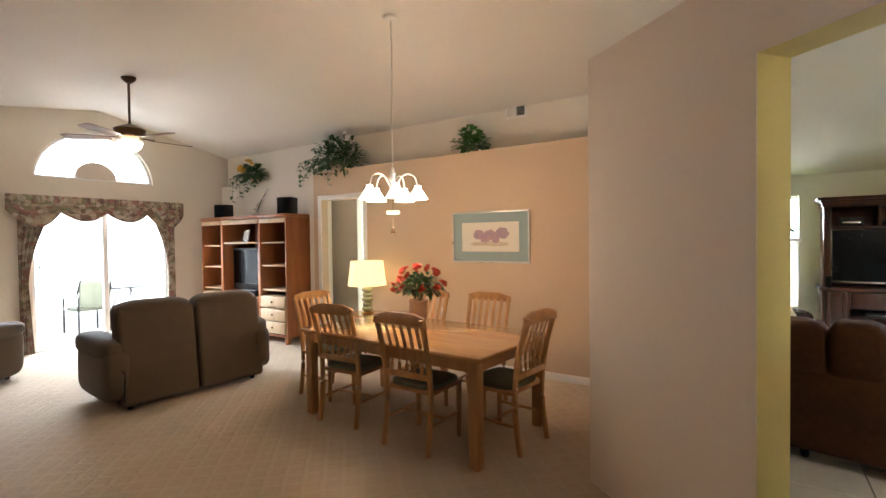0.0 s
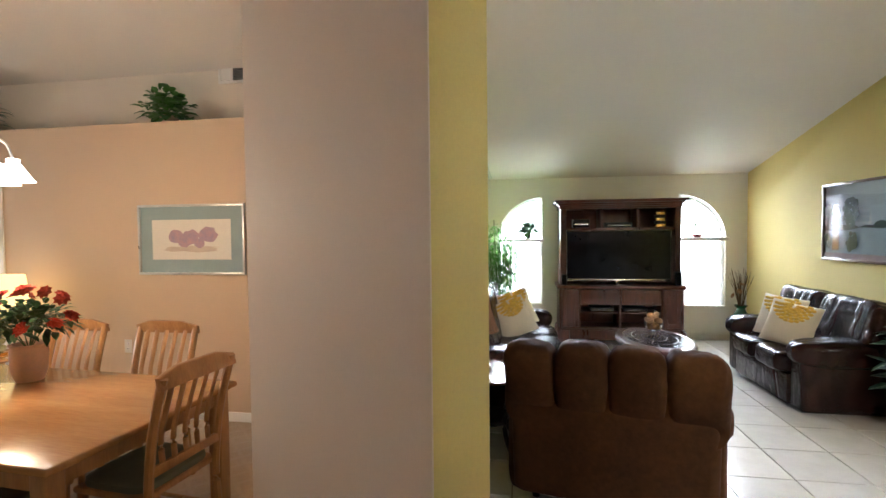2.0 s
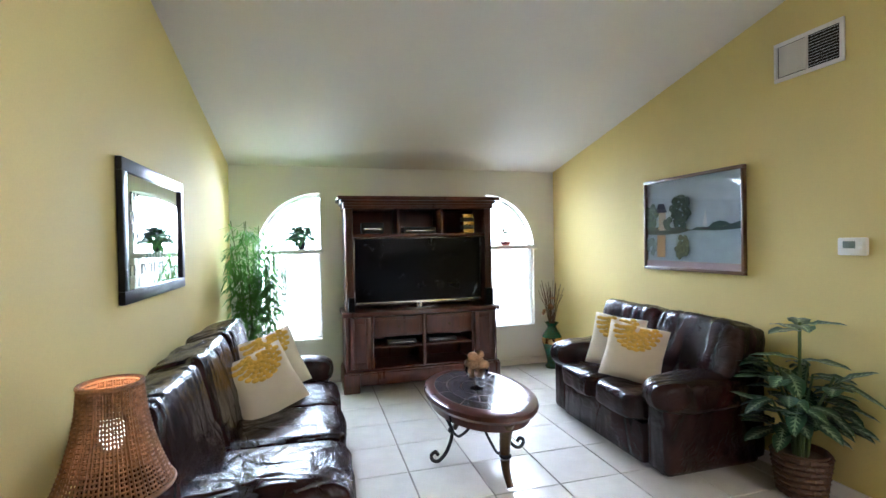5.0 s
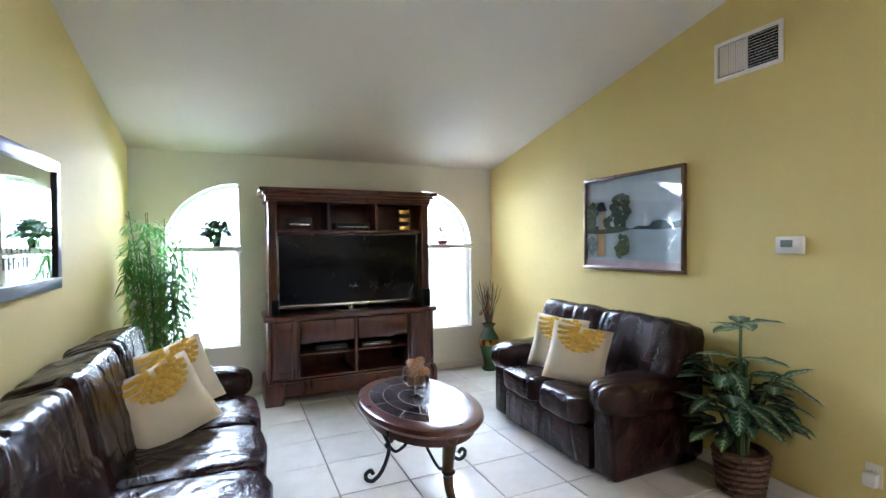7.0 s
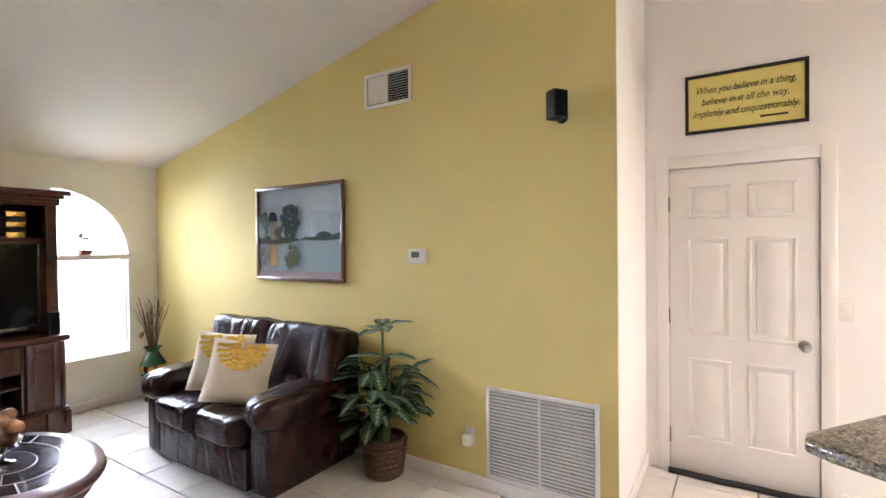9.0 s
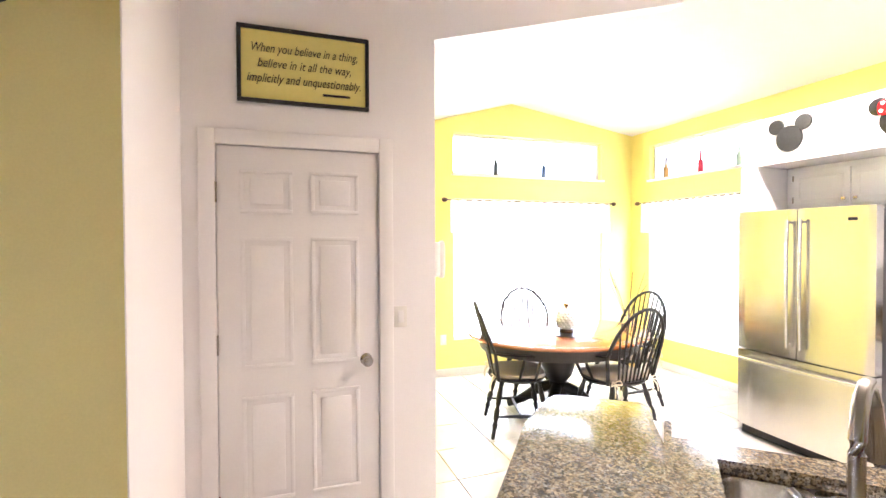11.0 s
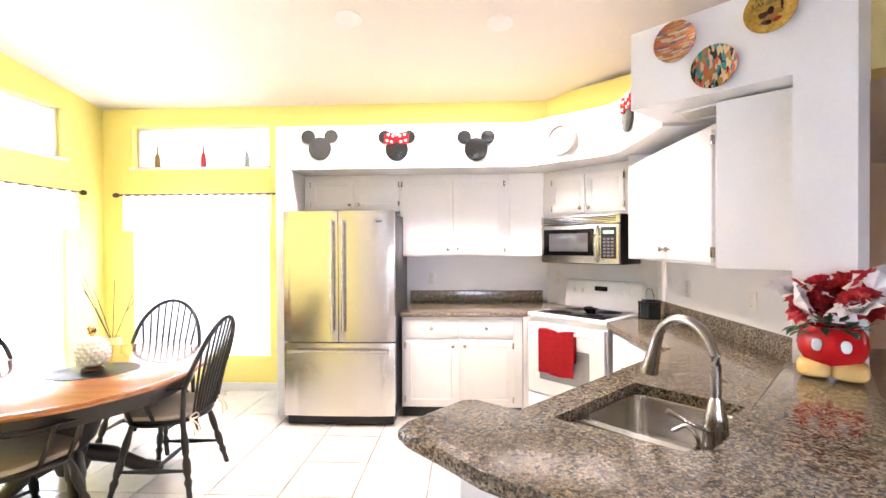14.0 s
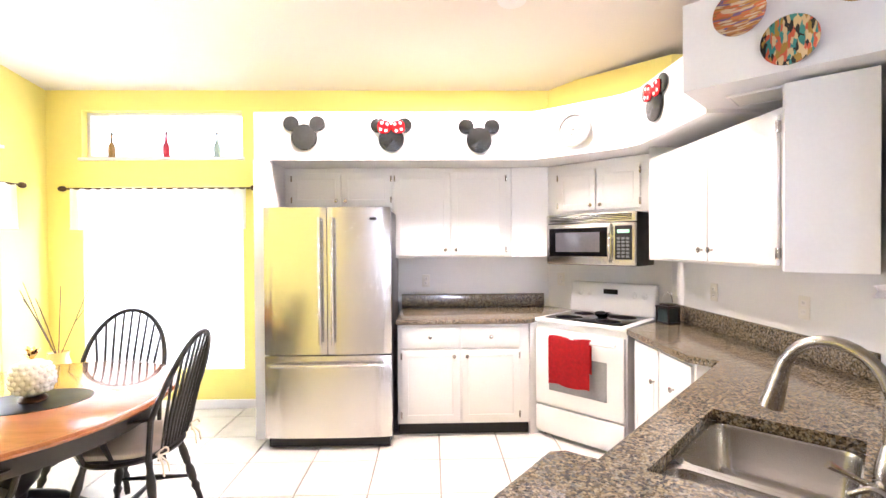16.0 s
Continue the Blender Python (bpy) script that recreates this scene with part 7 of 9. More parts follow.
# backsplashes
def splash(p, q, label):
    p, q = Vector(p), Vector(q)
    d = (q - p).normalized()
    n = Vector((-d.y, d.x))
    bm = B()
    prism(bm, ccw([tuple(p), tuple(q), tuple(q + n * 0.02), tuple(p + n * 0.02)]), CT + 0.0005, 1.035, 0.004)
    solid("backsplash", bm, M_GRANITE, label, "backsplash")
splash((4.225, YB + 0.022), (2.9, YB + 0.022), "speckled granite upstand on the back wall")
splash((XK + 0.022, -0.06), (XK + 0.022, 1.6), "speckled granite upstand on the side wall")
bm = B()
prism(bm, ccw(poly_uv([(3.0, 0.287), (4.118, 0.237), (4.118, 0.215), (3.0, 0.265)])), CT + 0.0005, 0.9685)
solid("backsplash", bm, M_GRANITE, "speckled granite riser below the raised bar", "backsplash")
bm = B()
prism(bm, ccw(poly_uv([(4.19, 0.24), (4.19, 0.87), (4.212, 0.87), (4.212, 0.24)])), CT + 0.0005, 0.9685)
solid("backsplash", bm, M_GRANITE, "speckled granite riser below the raised bar", "backsplash")

# double sink
x, y = uv((S0 + S1) / 2, (T0 + T1) / 2)
t = thing("sink", "stainless steel double-bowl undermount sink", "sink", Matrix.Translation((x, y, 0)) @ pose(0, 0, 0, 0, 0, 45))
L, Wd = S1 - S0, T1 - T0                          # local x = u, local y = -v
def basin(x0, x1, depth):
    bm = B()
    n = 8
    def ring(inset, z, r):
        out = []
        for cx, cy, a0 in ((x1 - inset - r, Wd / 2 - inset - r, 0), (x0 + inset + r, Wd / 2 - inset - r, 90), (x0 + inset + r, -Wd / 2 + inset + r, 180), (x1 - inset - r, -Wd / 2 + inset + r, 270)):
            for k in range(n + 1):
                a = radians(a0 + 90 * k / n)
                out.append(bm.verts.new((cx + r * math.cos(a), cy + r * math.sin(a), z)))
        return out
    rs = [ring(-0.012, CT - 0.04, 0.05), ring(0.008, CT - 0.04, 0.05), ring(0.012, CT - 0.055, 0.05), ring(0.02, CT - depth + 0.04, 0.05), ring(0.04, CT - depth + 0.01, 0.05), ring(0.07, CT - depth, 0.04)]
    for a, b in zip(rs, rs[1:]):
        for i in range(len(a)):
            j = (i + 1) % len(a)
            bm.faces.new((a[i], a[j], b[j], b[i]))
    bm.faces.new(rs[-1])
    o = part("basin", bm, M_STEELH, t)
    bm = B()
    lathe(bm, [(0.045, 0), (0.045, 0.003), (0.03, 0.004), (0.025, 0.001), (0, 0.001)], 24, pose((x0 + x1) / 2, 0, CT - depth + 0.0005))
    part("drain", bm, M_CHROME, o)
basin(-L / 2, 0.09, 0.22)
basin(0.115, L / 2, 0.19)
# faucet
x, y = uv(3.88, 0.31)
t = thing("faucet", "brushed nickel gooseneck faucet with a pull-down head", "faucet", Matrix.Translation((x, y, CT)) @ pose(0, 0, 0, 0, 0, -68))
bm = B()
lathe(bm, [(0, 0), (0.037, 0), (0.038, 0.008), (0.034, 0.02), (0.033, 0.05), (0.028, 0.1), (0.021, 0.13), (0.016, 0.15), (0, 0.15)], 24)
part("body", bm, M_NICKEL, t)
bm = B()
pts = [Vector((0, 0, 0.12)), Vector((0, 0, 0.24))] + [Vector((0.11 - 0.11 * math.cos(a), 0, 0.24 + 0.11 * math.sin(a))) for a in [math.pi * i / 14 for i in range(1, 13)]]
tube(bm, pts, 0.0145, 14)
part("gooseneck", bm, M_NICKEL, t)
bm = B()
e = pts[-1]
cyl(bm, e, e + Vector((0.012, 0, -0.03)), 0.017, 0.018, 18)
cyl(bm, e + Vector((0.012, 0, -0.03)), e + Vector((0.04, 0, -0.13)), 0.018, 0.028, 20)
part("spray_head", bm, M_NICKEL, t)
bm = B()
tube(bm, curve_pts([(0.0, 0.02, 0.06), (0.015, 0.045, 0.065), (0.04, 0.08, 0.085), (0.06, 0.115, 0.105)], 6), [0.014] * 4 + [0.007] * 12 + [0.009] * 3, 8)
part("lever", bm, M_NICKEL, t)
x, y = uv(4.03, 0.305)
t = thing("soap_dispenser", "small nickel soap dispenser beside the sink", "soap dispenser", pose(x, y, CT, 0, 0, -60))
bm = B()
lathe(bm, [(0, 0), (0.022, 0), (0.022, 0.01), (0.012, 0.015), (0.012, 0.04), (0, 0.04)], 16)
part("base", bm, M_BLACK, t)
bm = B()
tube(bm, curve_pts([(0, 0, 0.035), (0, 0, 0.08), (0.03, 0, 0.1), (0.07, 0, 0.075)], 5), 0.006, 8)
part("spout", bm, M_NICKEL, t)

# refrigerator
t = thing("refrigerator", "stainless steel french-door refrigerator with a bottom freezer drawer", "refrigerator", Matrix.Translation((5.165, 0.06, 0)) @ pose(0, 0, 0, 0, 0, 180))
FW, FH = 0.92, 1.775
bm = B()
box(bm, 0.004, FW - 0.004, 0.075, 0.84, 0.03, FH - 0.02, 0.006)
part("case", bm, mat("dark_grey_steel_case", (0.07, 0.07, 0.075), 0.4, 0.3), t)


def curved_front(x0, x1, z0, z1, bow):
    bm = B()
    n = 14
    c, w = FW / 2, FW / 2
    f = [(x0 + (x1 - x0) * i / n) for i in range(n + 1)]
    poly = [(x, -bow * (1 - ((x - c) / w) ** 2)) for x in f] + [(x1, 0.07), (x0, 0.07)]
    prism(bm, poly, z0, z1, 0.005)
    return bm


dl = part("door", curved_front(0.0, FW / 2 - 0.003, 0.7, FH, 0.014), M_STEEL, t)
dr = part("door", curved_front(FW / 2 + 0.003, FW, 0.7, FH, 0.014), M_STEEL, t)
fz = part("freezer_drawer", curved_front(0.0, FW, 0.09, 0.69, 0.014), M_STEEL, t)
for xx, pa in ((FW / 2 - 0.045, dl), (FW / 2 + 0.045, dr)):
    bm = B()
    tube(bm, [(xx, -0.055, 0.78), (xx, -0.06, 1.0), (xx, -0.06, 1.5), (xx, -0.055, 1.7)], 0.012, 10)
    for z in (0.8, 1.68):
        cyl(bm, (xx, -0.055, z), (xx, -0.005, z), 0.009)
    part("handle", bm, M_STEELH, pa)
bm = B()
tube(bm, [(0.05, -0.05, 0.63), (0.2, -0.062, 0.63), (FW / 2, -0.068, 0.63), (FW - 0.2, -0.062, 0.63), (FW - 0.05, -0.05, 0.63)], 0.013, 10)
for xx in (0.07, FW - 0.07):
    cyl(bm, (xx, -0.052, 0.63), (xx, 0.0, 0.63), 0.009)
part("handle", bm, M_STEELH, fz)
bm = B()
box(bm, 0.015, FW - 0.015, 0.03, 0.8, 0.012, 0.088, 0.005)
part("toe_grille", bm, M_BLACK, t)
bm = B()
box(bm, FW - 0.15, FW - 0.1, -0.0095, -0.004, 1.68, 1.7)
part("badge", bm, M_BLACK, dr)
for xx in (0.05, FW - 0.05):
    for yy in (0.08, 0.75):
        bm = B()
        cyl(bm, (xx, yy, 0), (xx, yy, 0.03), 0.02)
        part("roller_foot", bm, M_RUBBER, t)

# microwave over the stove
t = thing("microwave", "stainless steel over-range microwave with a black door", "microwave", diag(1.8, 2.405))
MW = 0.745
bm = B()
box(bm, 0, MW, 0.02, 0.36, 1.325, 1.734, 0.006)
part("case", bm, M_BLACK, t)
bm = B()
box(bm, 0.0, MW, -0.012, 0.02, 1.33, 1.655, 0.01)
part("front", bm, M_STEELH, t)
bm = B()
box(bm, 0.0, MW, -0.008, 0.02, 1.66, 1.732, 0.005)
v = part("vent_panel", bm, M_STEELH, t)
for i in range(4):
    bm = B()
    box(bm, 0.03, MW - 0.03, -0.011, -0.004, 1.674 + i * 0.013, 1.681 + i * 0.013)
    part("vent_slot", bm, M_BLACK, v)
bm = B()
box(bm, 0.03, 0.53, -0.0155, -0.011, 1.395, 1.62, 0.006)
w = part("door_window", bm, M_SCREEN, t)
bm = B()
box(bm, 0.09, 0.47, -0.0175, -0.015, 1.43, 1.585, 0.004)
part("mesh_window", bm, mat("grey_mesh_glass", (0.09, 0.09, 0.1), 0.15), w)
bm = B()
box(bm, 0.59, 0.72, -0.0155, -0.011, 1.375, 1.63, 0.004)
k = part("control_panel", bm, M_BLACK, t)
for r in range(6):
    for c_ in range(3):
        bm = B()
        box(bm, 0.607 + c_ * 0.034, 0.631 + c_ * 0.034, -0.0175, -0.015, 1.39 + r * 0.027, 1.407 + r * 0.027, 0.001)
        part("button", bm, mat("grey_key", (0.12, 0.12, 0.12), 0.5) if "grey_key" not in MATS else MATS["grey_key"], k)
bm = B()
box(bm, 0.61, 0.7, -0.0175, -0.015, 1.575, 1.6, 0.001)
part("clock_display", bm, glow("green_digits", (0.3, 0.8, 0.4), 0.4), k)
bm = B()
tube(bm, curve_pts([(0.56, -0.012, 1.355), (0.56, -0.05, 1.39), (0.56, -0.058, 1.5), (0.56, -0.05, 1.61), (0.56, -0.012, 1.64)], 5), 0.012, 10)
part("handle", bm, M_STEELH, t)

# stove
t = thing("stove", "white electric range with a black glass top", "stove", diag(2.1, 2.335))
SWD = 0.72
bm = B()
box(bm, 0, SWD, 0.03, 0.64, 0.02, 0.89, 0.005)
part("body", bm, M_APPLIANCE, t)
bm = B()
box(bm, -0.003, SWD + 0.003, 0.0, 0.65, 0.89, 0.918, 0.006)
part("cooktop_frame", bm, M_APPLIANCE, t)
bm = B()
box(bm, 0.05, SWD - 0.05, 0.05, 0.54, 0.9185, 0.9225, 0.001)
g = part("glass_top", bm, M_SCREEN, t)
for cx, cy, r in ((0.2, 0.17, 0.1), (0.52, 0.17, 0.085), (0.2, 0.42, 0.08), (0.52, 0.42, 0.1)):
    bm = B()
    lathe(bm, [(r, 0.9226), (r + 0.003, 0.9229), (r + 0.006, 0.9226)], 36, pose(cx, cy, 0))
    part("burner_ring", bm, mat("grey_ring", (0.2, 0.2, 0.2), 0.4) if "grey_ring" not in MATS else MATS["grey_ring"], g)
bm = B()
box(bm, 0.01, SWD - 0.01, -0.012, 0.03, 0.26, 0.84, 0.01)
d = part("oven_door", bm, M_APPLIANCE, t)
bm = B()
box(bm, 0.13, SWD - 0.13, -0.015, -0.011, 0.38, 0.66, 0.01)
part("oven_window", bm, mat("grey_oven_glass", (0.28, 0.28, 0.28), 0.15), d)
bm = B()
tube(bm, [(0.06, -0.05, 0.79), (SWD / 2, -0.055, 0.79), (SWD - 0.06, -0.05, 0.79)], 0.013, 10)
for xx in (0.07, SWD - 0.07):
    cyl(bm, (xx, -0.05, 0.79), (xx, -0.01, 0.79), 0.01)
part("oven_handle", bm, M_APPLIANCE, d)
bm = B()
box(bm, 0.01, SWD - 0.01, -0.01, 0.03, 0.05, 0.245, 0.008)
part("storage_drawer", bm, M_APPLIANCE, t)
bm = B()
box(bm, 0.0, SWD, 0.55, 0.65, 0.918, 1.17, 0.02, None, 3)
for v_ in bm.verts:
    if v_.co.y < 0.6:
        v_.co.y += 0.03 * (v_.co.z - 0.918) / 0.25
b = part("backguard", bm, M_APPLIANCE, t)
for xx in (0.09, 0.17, 0.55, 0.63):
    bm = B()
    lathe(bm, [(0.024, 0), (0.022, 0.012), (0.008, 0.014), (0.008, 0.024), (0, 0.025)], 16, pose(xx, 0.572, 1.08, 90 - 7))
    part("burner_knob", bm, M_APPLIANCE, b)
bm = B()
box(bm, 0.3, 0.42, 0.566, 0.575, 1.08, 1.12, 0.002)
part("clock_panel", bm, M_BLACK, b)
for xx in (0.05, SWD - 0.05):
    for yy in (0.08, 0.6):
        bm = B()
        cyl(bm, (xx, yy, 0), (xx, yy, 0.02), 0.02)
        part("levelling_foot", bm, M_RUBBER, t)
# towel over the oven handle
t = thing("dish_towel", "folded red terry towel over the oven handle", "towel", diag(2.1, 2.335))
bm = B()
n, mrows = 24, 20
prof = [(-0.034, 0.56), (-0.036, 0.7), (-0.036, 0.785), (-0.045, 0.806), (-0.055, 0.809), (-0.066, 0.803), (-0.072, 0.785), (-0.072, 0.65), (-0.07, 0.45)]
rows = []
for yy, zz in prof:
    rows.append([bm.verts.new((0.16 + 0.33 * i / n, yy - 0.004 * math.sin(i * 0.8) * (0.8 - zz if zz < 0.8 else 0) * 3, zz + 0.006 * math.sin(i * 0.35))) for i in range(n + 1)])
for a, b in zip(rows, rows[1:]):
    for i in range(n):
        bm.faces.new((a[i], a[i + 1], b[i + 1], b[i]))
bmesh.ops.solidify(bm, geom=bm.faces[:], thickness=0.005)
part("cloth", bm, M_RED, t)
# spoon rest on the stove
x, y = uv(1.78, 1.93)
t = thing("spoon_rest", "small black and chrome spoon rest on the stove", "spoon rest", pose(x, y, 0.9235, 0, 0, 20))
bm = B()
lathe(bm, [(0, 0), (0.03, 0), (0.06, 0.03), (0.056, 0.032), (0.026, 0.006), (0, 0.006)], 24, None, 1.3, 0.8)
part("dish", bm, M_CHROME, t)
bm = B()
puff(bm, 0.02, 0, 0.035, 0.09, 0.06, 0.03, 0.8, None, 18, 10)
part("lid", bm, M_BLACK, t)
# lantern
t = thing("lantern", "small black metal lantern with a wire handle on the worktop", "lantern", pose(2.24, 0.15, CT, 0, 0, 20))
for z0, z1, w in ((0, 0.012, 0.06), (0.115, 0.13, 0.06), (0.13, 0.145, 0.04)):
    bm = B()
    box(bm, -w, w, -w, w, z0, z1, 0.003)
    part("plate", bm, M_BLACK, t)
for sx in (-1, 1):
    for sy in (-1, 1):
        bm = B()
        box(bm, sx * 0.052 - 0.005, sx * 0.052 + 0.005, sy * 0.052 - 0.005, sy * 0.052 + 0.005, 0.012, 0.115)
        part("post", bm, M_BLACK, t)
bm = B()
box(bm, -0.046, 0.046, -0.046, 0.046, 0.013, 0.114)
part("glass_box", bm, mat("smoked_glass", (0.03, 0.045, 0.045), 0.1), t)
bm = B()
tube(bm, [(0.045 * math.cos(a), 0, 0.14 + 0.09 * math.sin(a)) for a in [math.pi * i / 12 for i in range(13)]], 0.003, 6)
part("handle", bm, M_CHROME, t)
# sockets on the kitchen walls
outlet(Matrix.Translation((4.0, YB + 0.001, 1.16)) @ pose(0, 0, 0, 0, 0, 180), "cream wall socket above the worktop")
outlet(Matrix.Translation((XK + 0.001, 1.2, 1.17)) @ pose(0, 0, 0, 0, 0, 90), "cream wall socket above the worktop")
outlet(Matrix.Translation((XK + 0.001, 0.45, 1.17)) @ pose(0, 0, 0, 0, 0, 90), "cream wall socket above the worktop")
x, y = uv(UD + 0.001, 2.5)
outlet(Matrix.Translation((x, y, 1.17)) @ pose(0, 0, 0, 0, 0, 135), "cream wall socket above the worktop")
outlet(Matrix.Translation((XN - 0.001, 1.78, 0.42)) @ pose(0, 0, 0, 0, 0, -90), "white wall socket in the nook")


# decorations
def ellipse_disc(bm, cx, cz, rx, rz, y0, y1, n=28):
    prism(bm, [(cx + rx * math.cos(2 * math.pi * i / n), cz + rz * math.sin(2 * math.pi * i / n)) for i in range(n)], y0, y1, 0.006,
          Matrix(((1, 0, 0, 0), (0, 0, -1, 0), (0, 1, 0, 0), (0, 0, 0, 1))))


def plaque(m, label, material, bow=False):
    """Three-lobed wall plaque; faces -y."""
    t = thing("wall_plaque", label, "plaque", m, "wall plaques")
    bm = B()
    ellipse_disc(bm, 0, 0, 0.098, 0.1, 0.001, 0.022)
    part("centre_disc", bm, material, t)
    for s in (-1, 1):
        bm = B()
        ellipse_disc(bm, s * 0.1, 0.105, 0.06, 0.058, 0.002, 0.02)
        part("lobe", bm, material, t)
    if bow:
        for s in (-1, 1):
            bm = B()
            puff(bm, s * 0.055, -0.026, 0.09, 0.1, 0.016, 0.1, 0.7, None, 16, 10)
            b = part("bow_loop", bm, M_REDGLAZE, t)
            for dx, dz in ((0.03, 0.11), (0.07, 0.12), (0.08, 0.07), (0.04, 0.06)):
                bm = B()
                puff(bm, s * dx, -0.034, dz, 0.022, 0.006, 0.022, 0.9, None, 10, 6)
                part("dot", bm, M_WHITEGL, b)
        bm = B()
        puff(bm, 0, -0.03, 0.09, 0.035, 0.02, 0.04, 0.8, None, 12, 8)
        part("bow_knot", bm, M_REDGLAZE, t)
    return t


M_PLQ = mat("glossy_black_plaque", (0.012, 0.013, 0.012), 0.25, vary=0.2)
M_PLQ2 = mat("chalk_grey_plaque", (0.03, 0.033, 0.03), 0.7, vary=0.25)
sf = lambda x, z: Matrix.Translation((x, -0.159, z)) @ pose(0, 0, 0, 0, 0, 180)
plaque(sf(4.92, 2.33), "dark grey three-lobed wall plaque on the soffit", M_PLQ2)
plaque(sf(4.25, 2.315), "black three-lobed wall plaque with a red bow", M_PLQ, True)
plaque(sf(3.57, 2.305), "glossy black three-lobed wall plaque on the soffit", M_PLQ)
plaque(Matrix.Translation((2.551, 0.62, 2.35)) @ pose(0, 0, 0, 0, 0, 90), "black three-lobed wall plaque with a red bow", M_PLQ, True)
# clock
t = thing("wall_clock", "round white wall clock with a pale face", "clock", Matrix.Translation((2.886, 0.058, 2.335)) @ pose(0, 0, 0, 0, 0, 180 - 39))
bm = B()
lathe(bm, [(0.0, 0.0), (0.122, 0.0), (0.128, 0.015), (0.122, 0.035), (0.106, 0.038), (0.1, 0.02), (0, 0.02)], 40, pose(0, 0, 0, 90))
# white rim greyed: its shaded outline is put into the colour
part("rim", bm, mat("shaded_white_rim", (0.5, 0.49, 0.47), 0.3, vary=0.05), t)
bm = B()
lathe(bm, [(0, 0.0205), (0.099, 0.0205), (0.099, 0.022), (0, 0.022)], 36, pose(0, 0, 0, 90))
f = part("dial", bm, mat("pale_dial", (0.58, 0.56, 0.52), 0.5, vary=0.12, scale=18), t)
for i in range(12):
    a = math.pi * i / 6
    bm = B()
    box(bm, -0.003, 0.003, -0.0235, -0.0218, 0.074, 0.09, 0, pose(0, 0, 0, 0, math.degrees(a)))
    part("hour_mark", bm, M_INK, f)
for L_, a in ((0.05, 200), (0.075, 100)):
    bm = B()
    box(bm, -0.003, 0.003, -0.0255, -0.024, -0.01, L_, 0, pose(0, 0, 0, 0, a))
    part("pointer", bm, M_INK, f)


def deco_plate(m, label, cols, seed, stretch=(1, 1, 1), words=None):
    t = thing("decorative_plate", label, "plate", m @ Matrix.Scale(0.86, 4), "plates on the bulkhead")
    bm = B()
    lathe(bm, [(0, 0.0), (0.05, 0.0), (0.075, 0.012), (0.112, 0.022), (0.112, 0.026), (0.073, 0.017), (0.05, 0.006), (0, 0.006)], 40, pose(0, 0, 0, 90))
    key = "plate_" + str(seed)
    pl = part("plate_body", bm, mat(key, cols[0], 0.2, vary=0.35, scale=18, grain=70) if words else mosaic(key, cols, 34, 0.2, stretch), t)
    for k, (cx, cz, w, h, c) in enumerate(((0.0, -0.035, 0.06, 0.05, 1), (-0.03, -0.015, 0.05, 0.03, 2), (0.03, -0.01, 0.05, 0.028, 1), (0.0, -0.005, 0.03, 0.045, 2), (-0.02, -0.06, 0.05, 0.03, 2), (0.03, -0.055, 0.04, 0.03, 3), (0.045, 0.015, 0.012, 0.05, 2)) if words else ()):
        r = math.hypot(cx, cz)
        bm = B()
        puff(bm, cx, -0.0065 - max(0, (r - 0.045) / 0.03 * 0.011), cz, w, 0.006, h, 0.8, None, 12, 6)
        ck = "plate_%d_%d" % (seed, c)
        part("painted_patch", bm, MATS.get(ck) or mat(ck, cols[c], 0.25, vary=0.3), pl)
    for i, (w, wd) in enumerate(words or ()):
        lettering(w, 0.03, pose(0, -0.0215, 0.052 - i * 0.028, 90), pl, M_INK, width=wd, shear=0.0)
    return t


bf = lambda x, y, z: Matrix.Translation((x, y, z)) @ pose(0, 0, 0, 0, 0, 135)
deco_plate(bf(2.655, 1.568, 2.45), "round plate with orange and purple drawing", [(0.42, 0.2, 0.06), (0.3, 0.12, 0.05), (0.5, 0.13, 0.05), (0.16, 0.1, 0.16), (0.55, 0.4, 0.24)], 31, (0.6, 1, 3.4))
deco_plate(bf(2.535, 1.688, 2.285), "round plate with teal and gold figures", [(0.05, 0.2, 0.17), (0.3, 0.18, 0.04), (0.55, 0.4, 0.2), (0.5, 0.1, 0.05), (0.02, 0.02, 0.02)], 32, (2.2, 1, 0.8))
deco_plate(bf(2.385, 1.838, 2.46), "round golden plate with a dark ship drawing and lettering", [(0.55, 0.33, 0.05), (0.35, 0.17, 0.03), (0.04, 0.02, 0.015), (0.3, 0.04, 0.02)], 33, words=(("PIRATES", 0.12), ("CARIBBEAN", 0.15)))

# flower pot on the bar
t = thing("flower_pot", "red and yellow glazed flower pot with red and white silk flowers", "flower pot", pose(2.335, 2.1, 1.01, 0, 0, -38) @ Matrix.Scale(0.88, 4))
bm = B()
lathe(bm, [(0.0, 0.045), (0.06, 0.045), (0.096, 0.066), (0.113, 0.1), (0.118, 0.135), (0.112, 0.175), (0.092, 0.208), (0.084, 0.208), (0.105, 0.16), (0, 0.13)], 36)
part("bowl", bm, M_REDGLAZE, t)
for s in (-1, 1):
    bm = B()
    puff(bm, s * 0.056, 0.02, 0.037, 0.122, 0.17, 0.076, 0.62, None, 28, 18)
    part("foot", bm, M_YELGLAZE, t)
    bm = B()
    puff(bm, s * 0.045, 0.107, 0.142, 0.036, 0.024, 0.05, 0.9, None, 18, 12)
    part("button", bm, M_WHITEGL, t)
rng = random.Random(14)
bushy(t, (0, 0, 0.2), 0.13, 0.12, 0.06, 60, M_LEAF, (0.06, 0.03), 9)
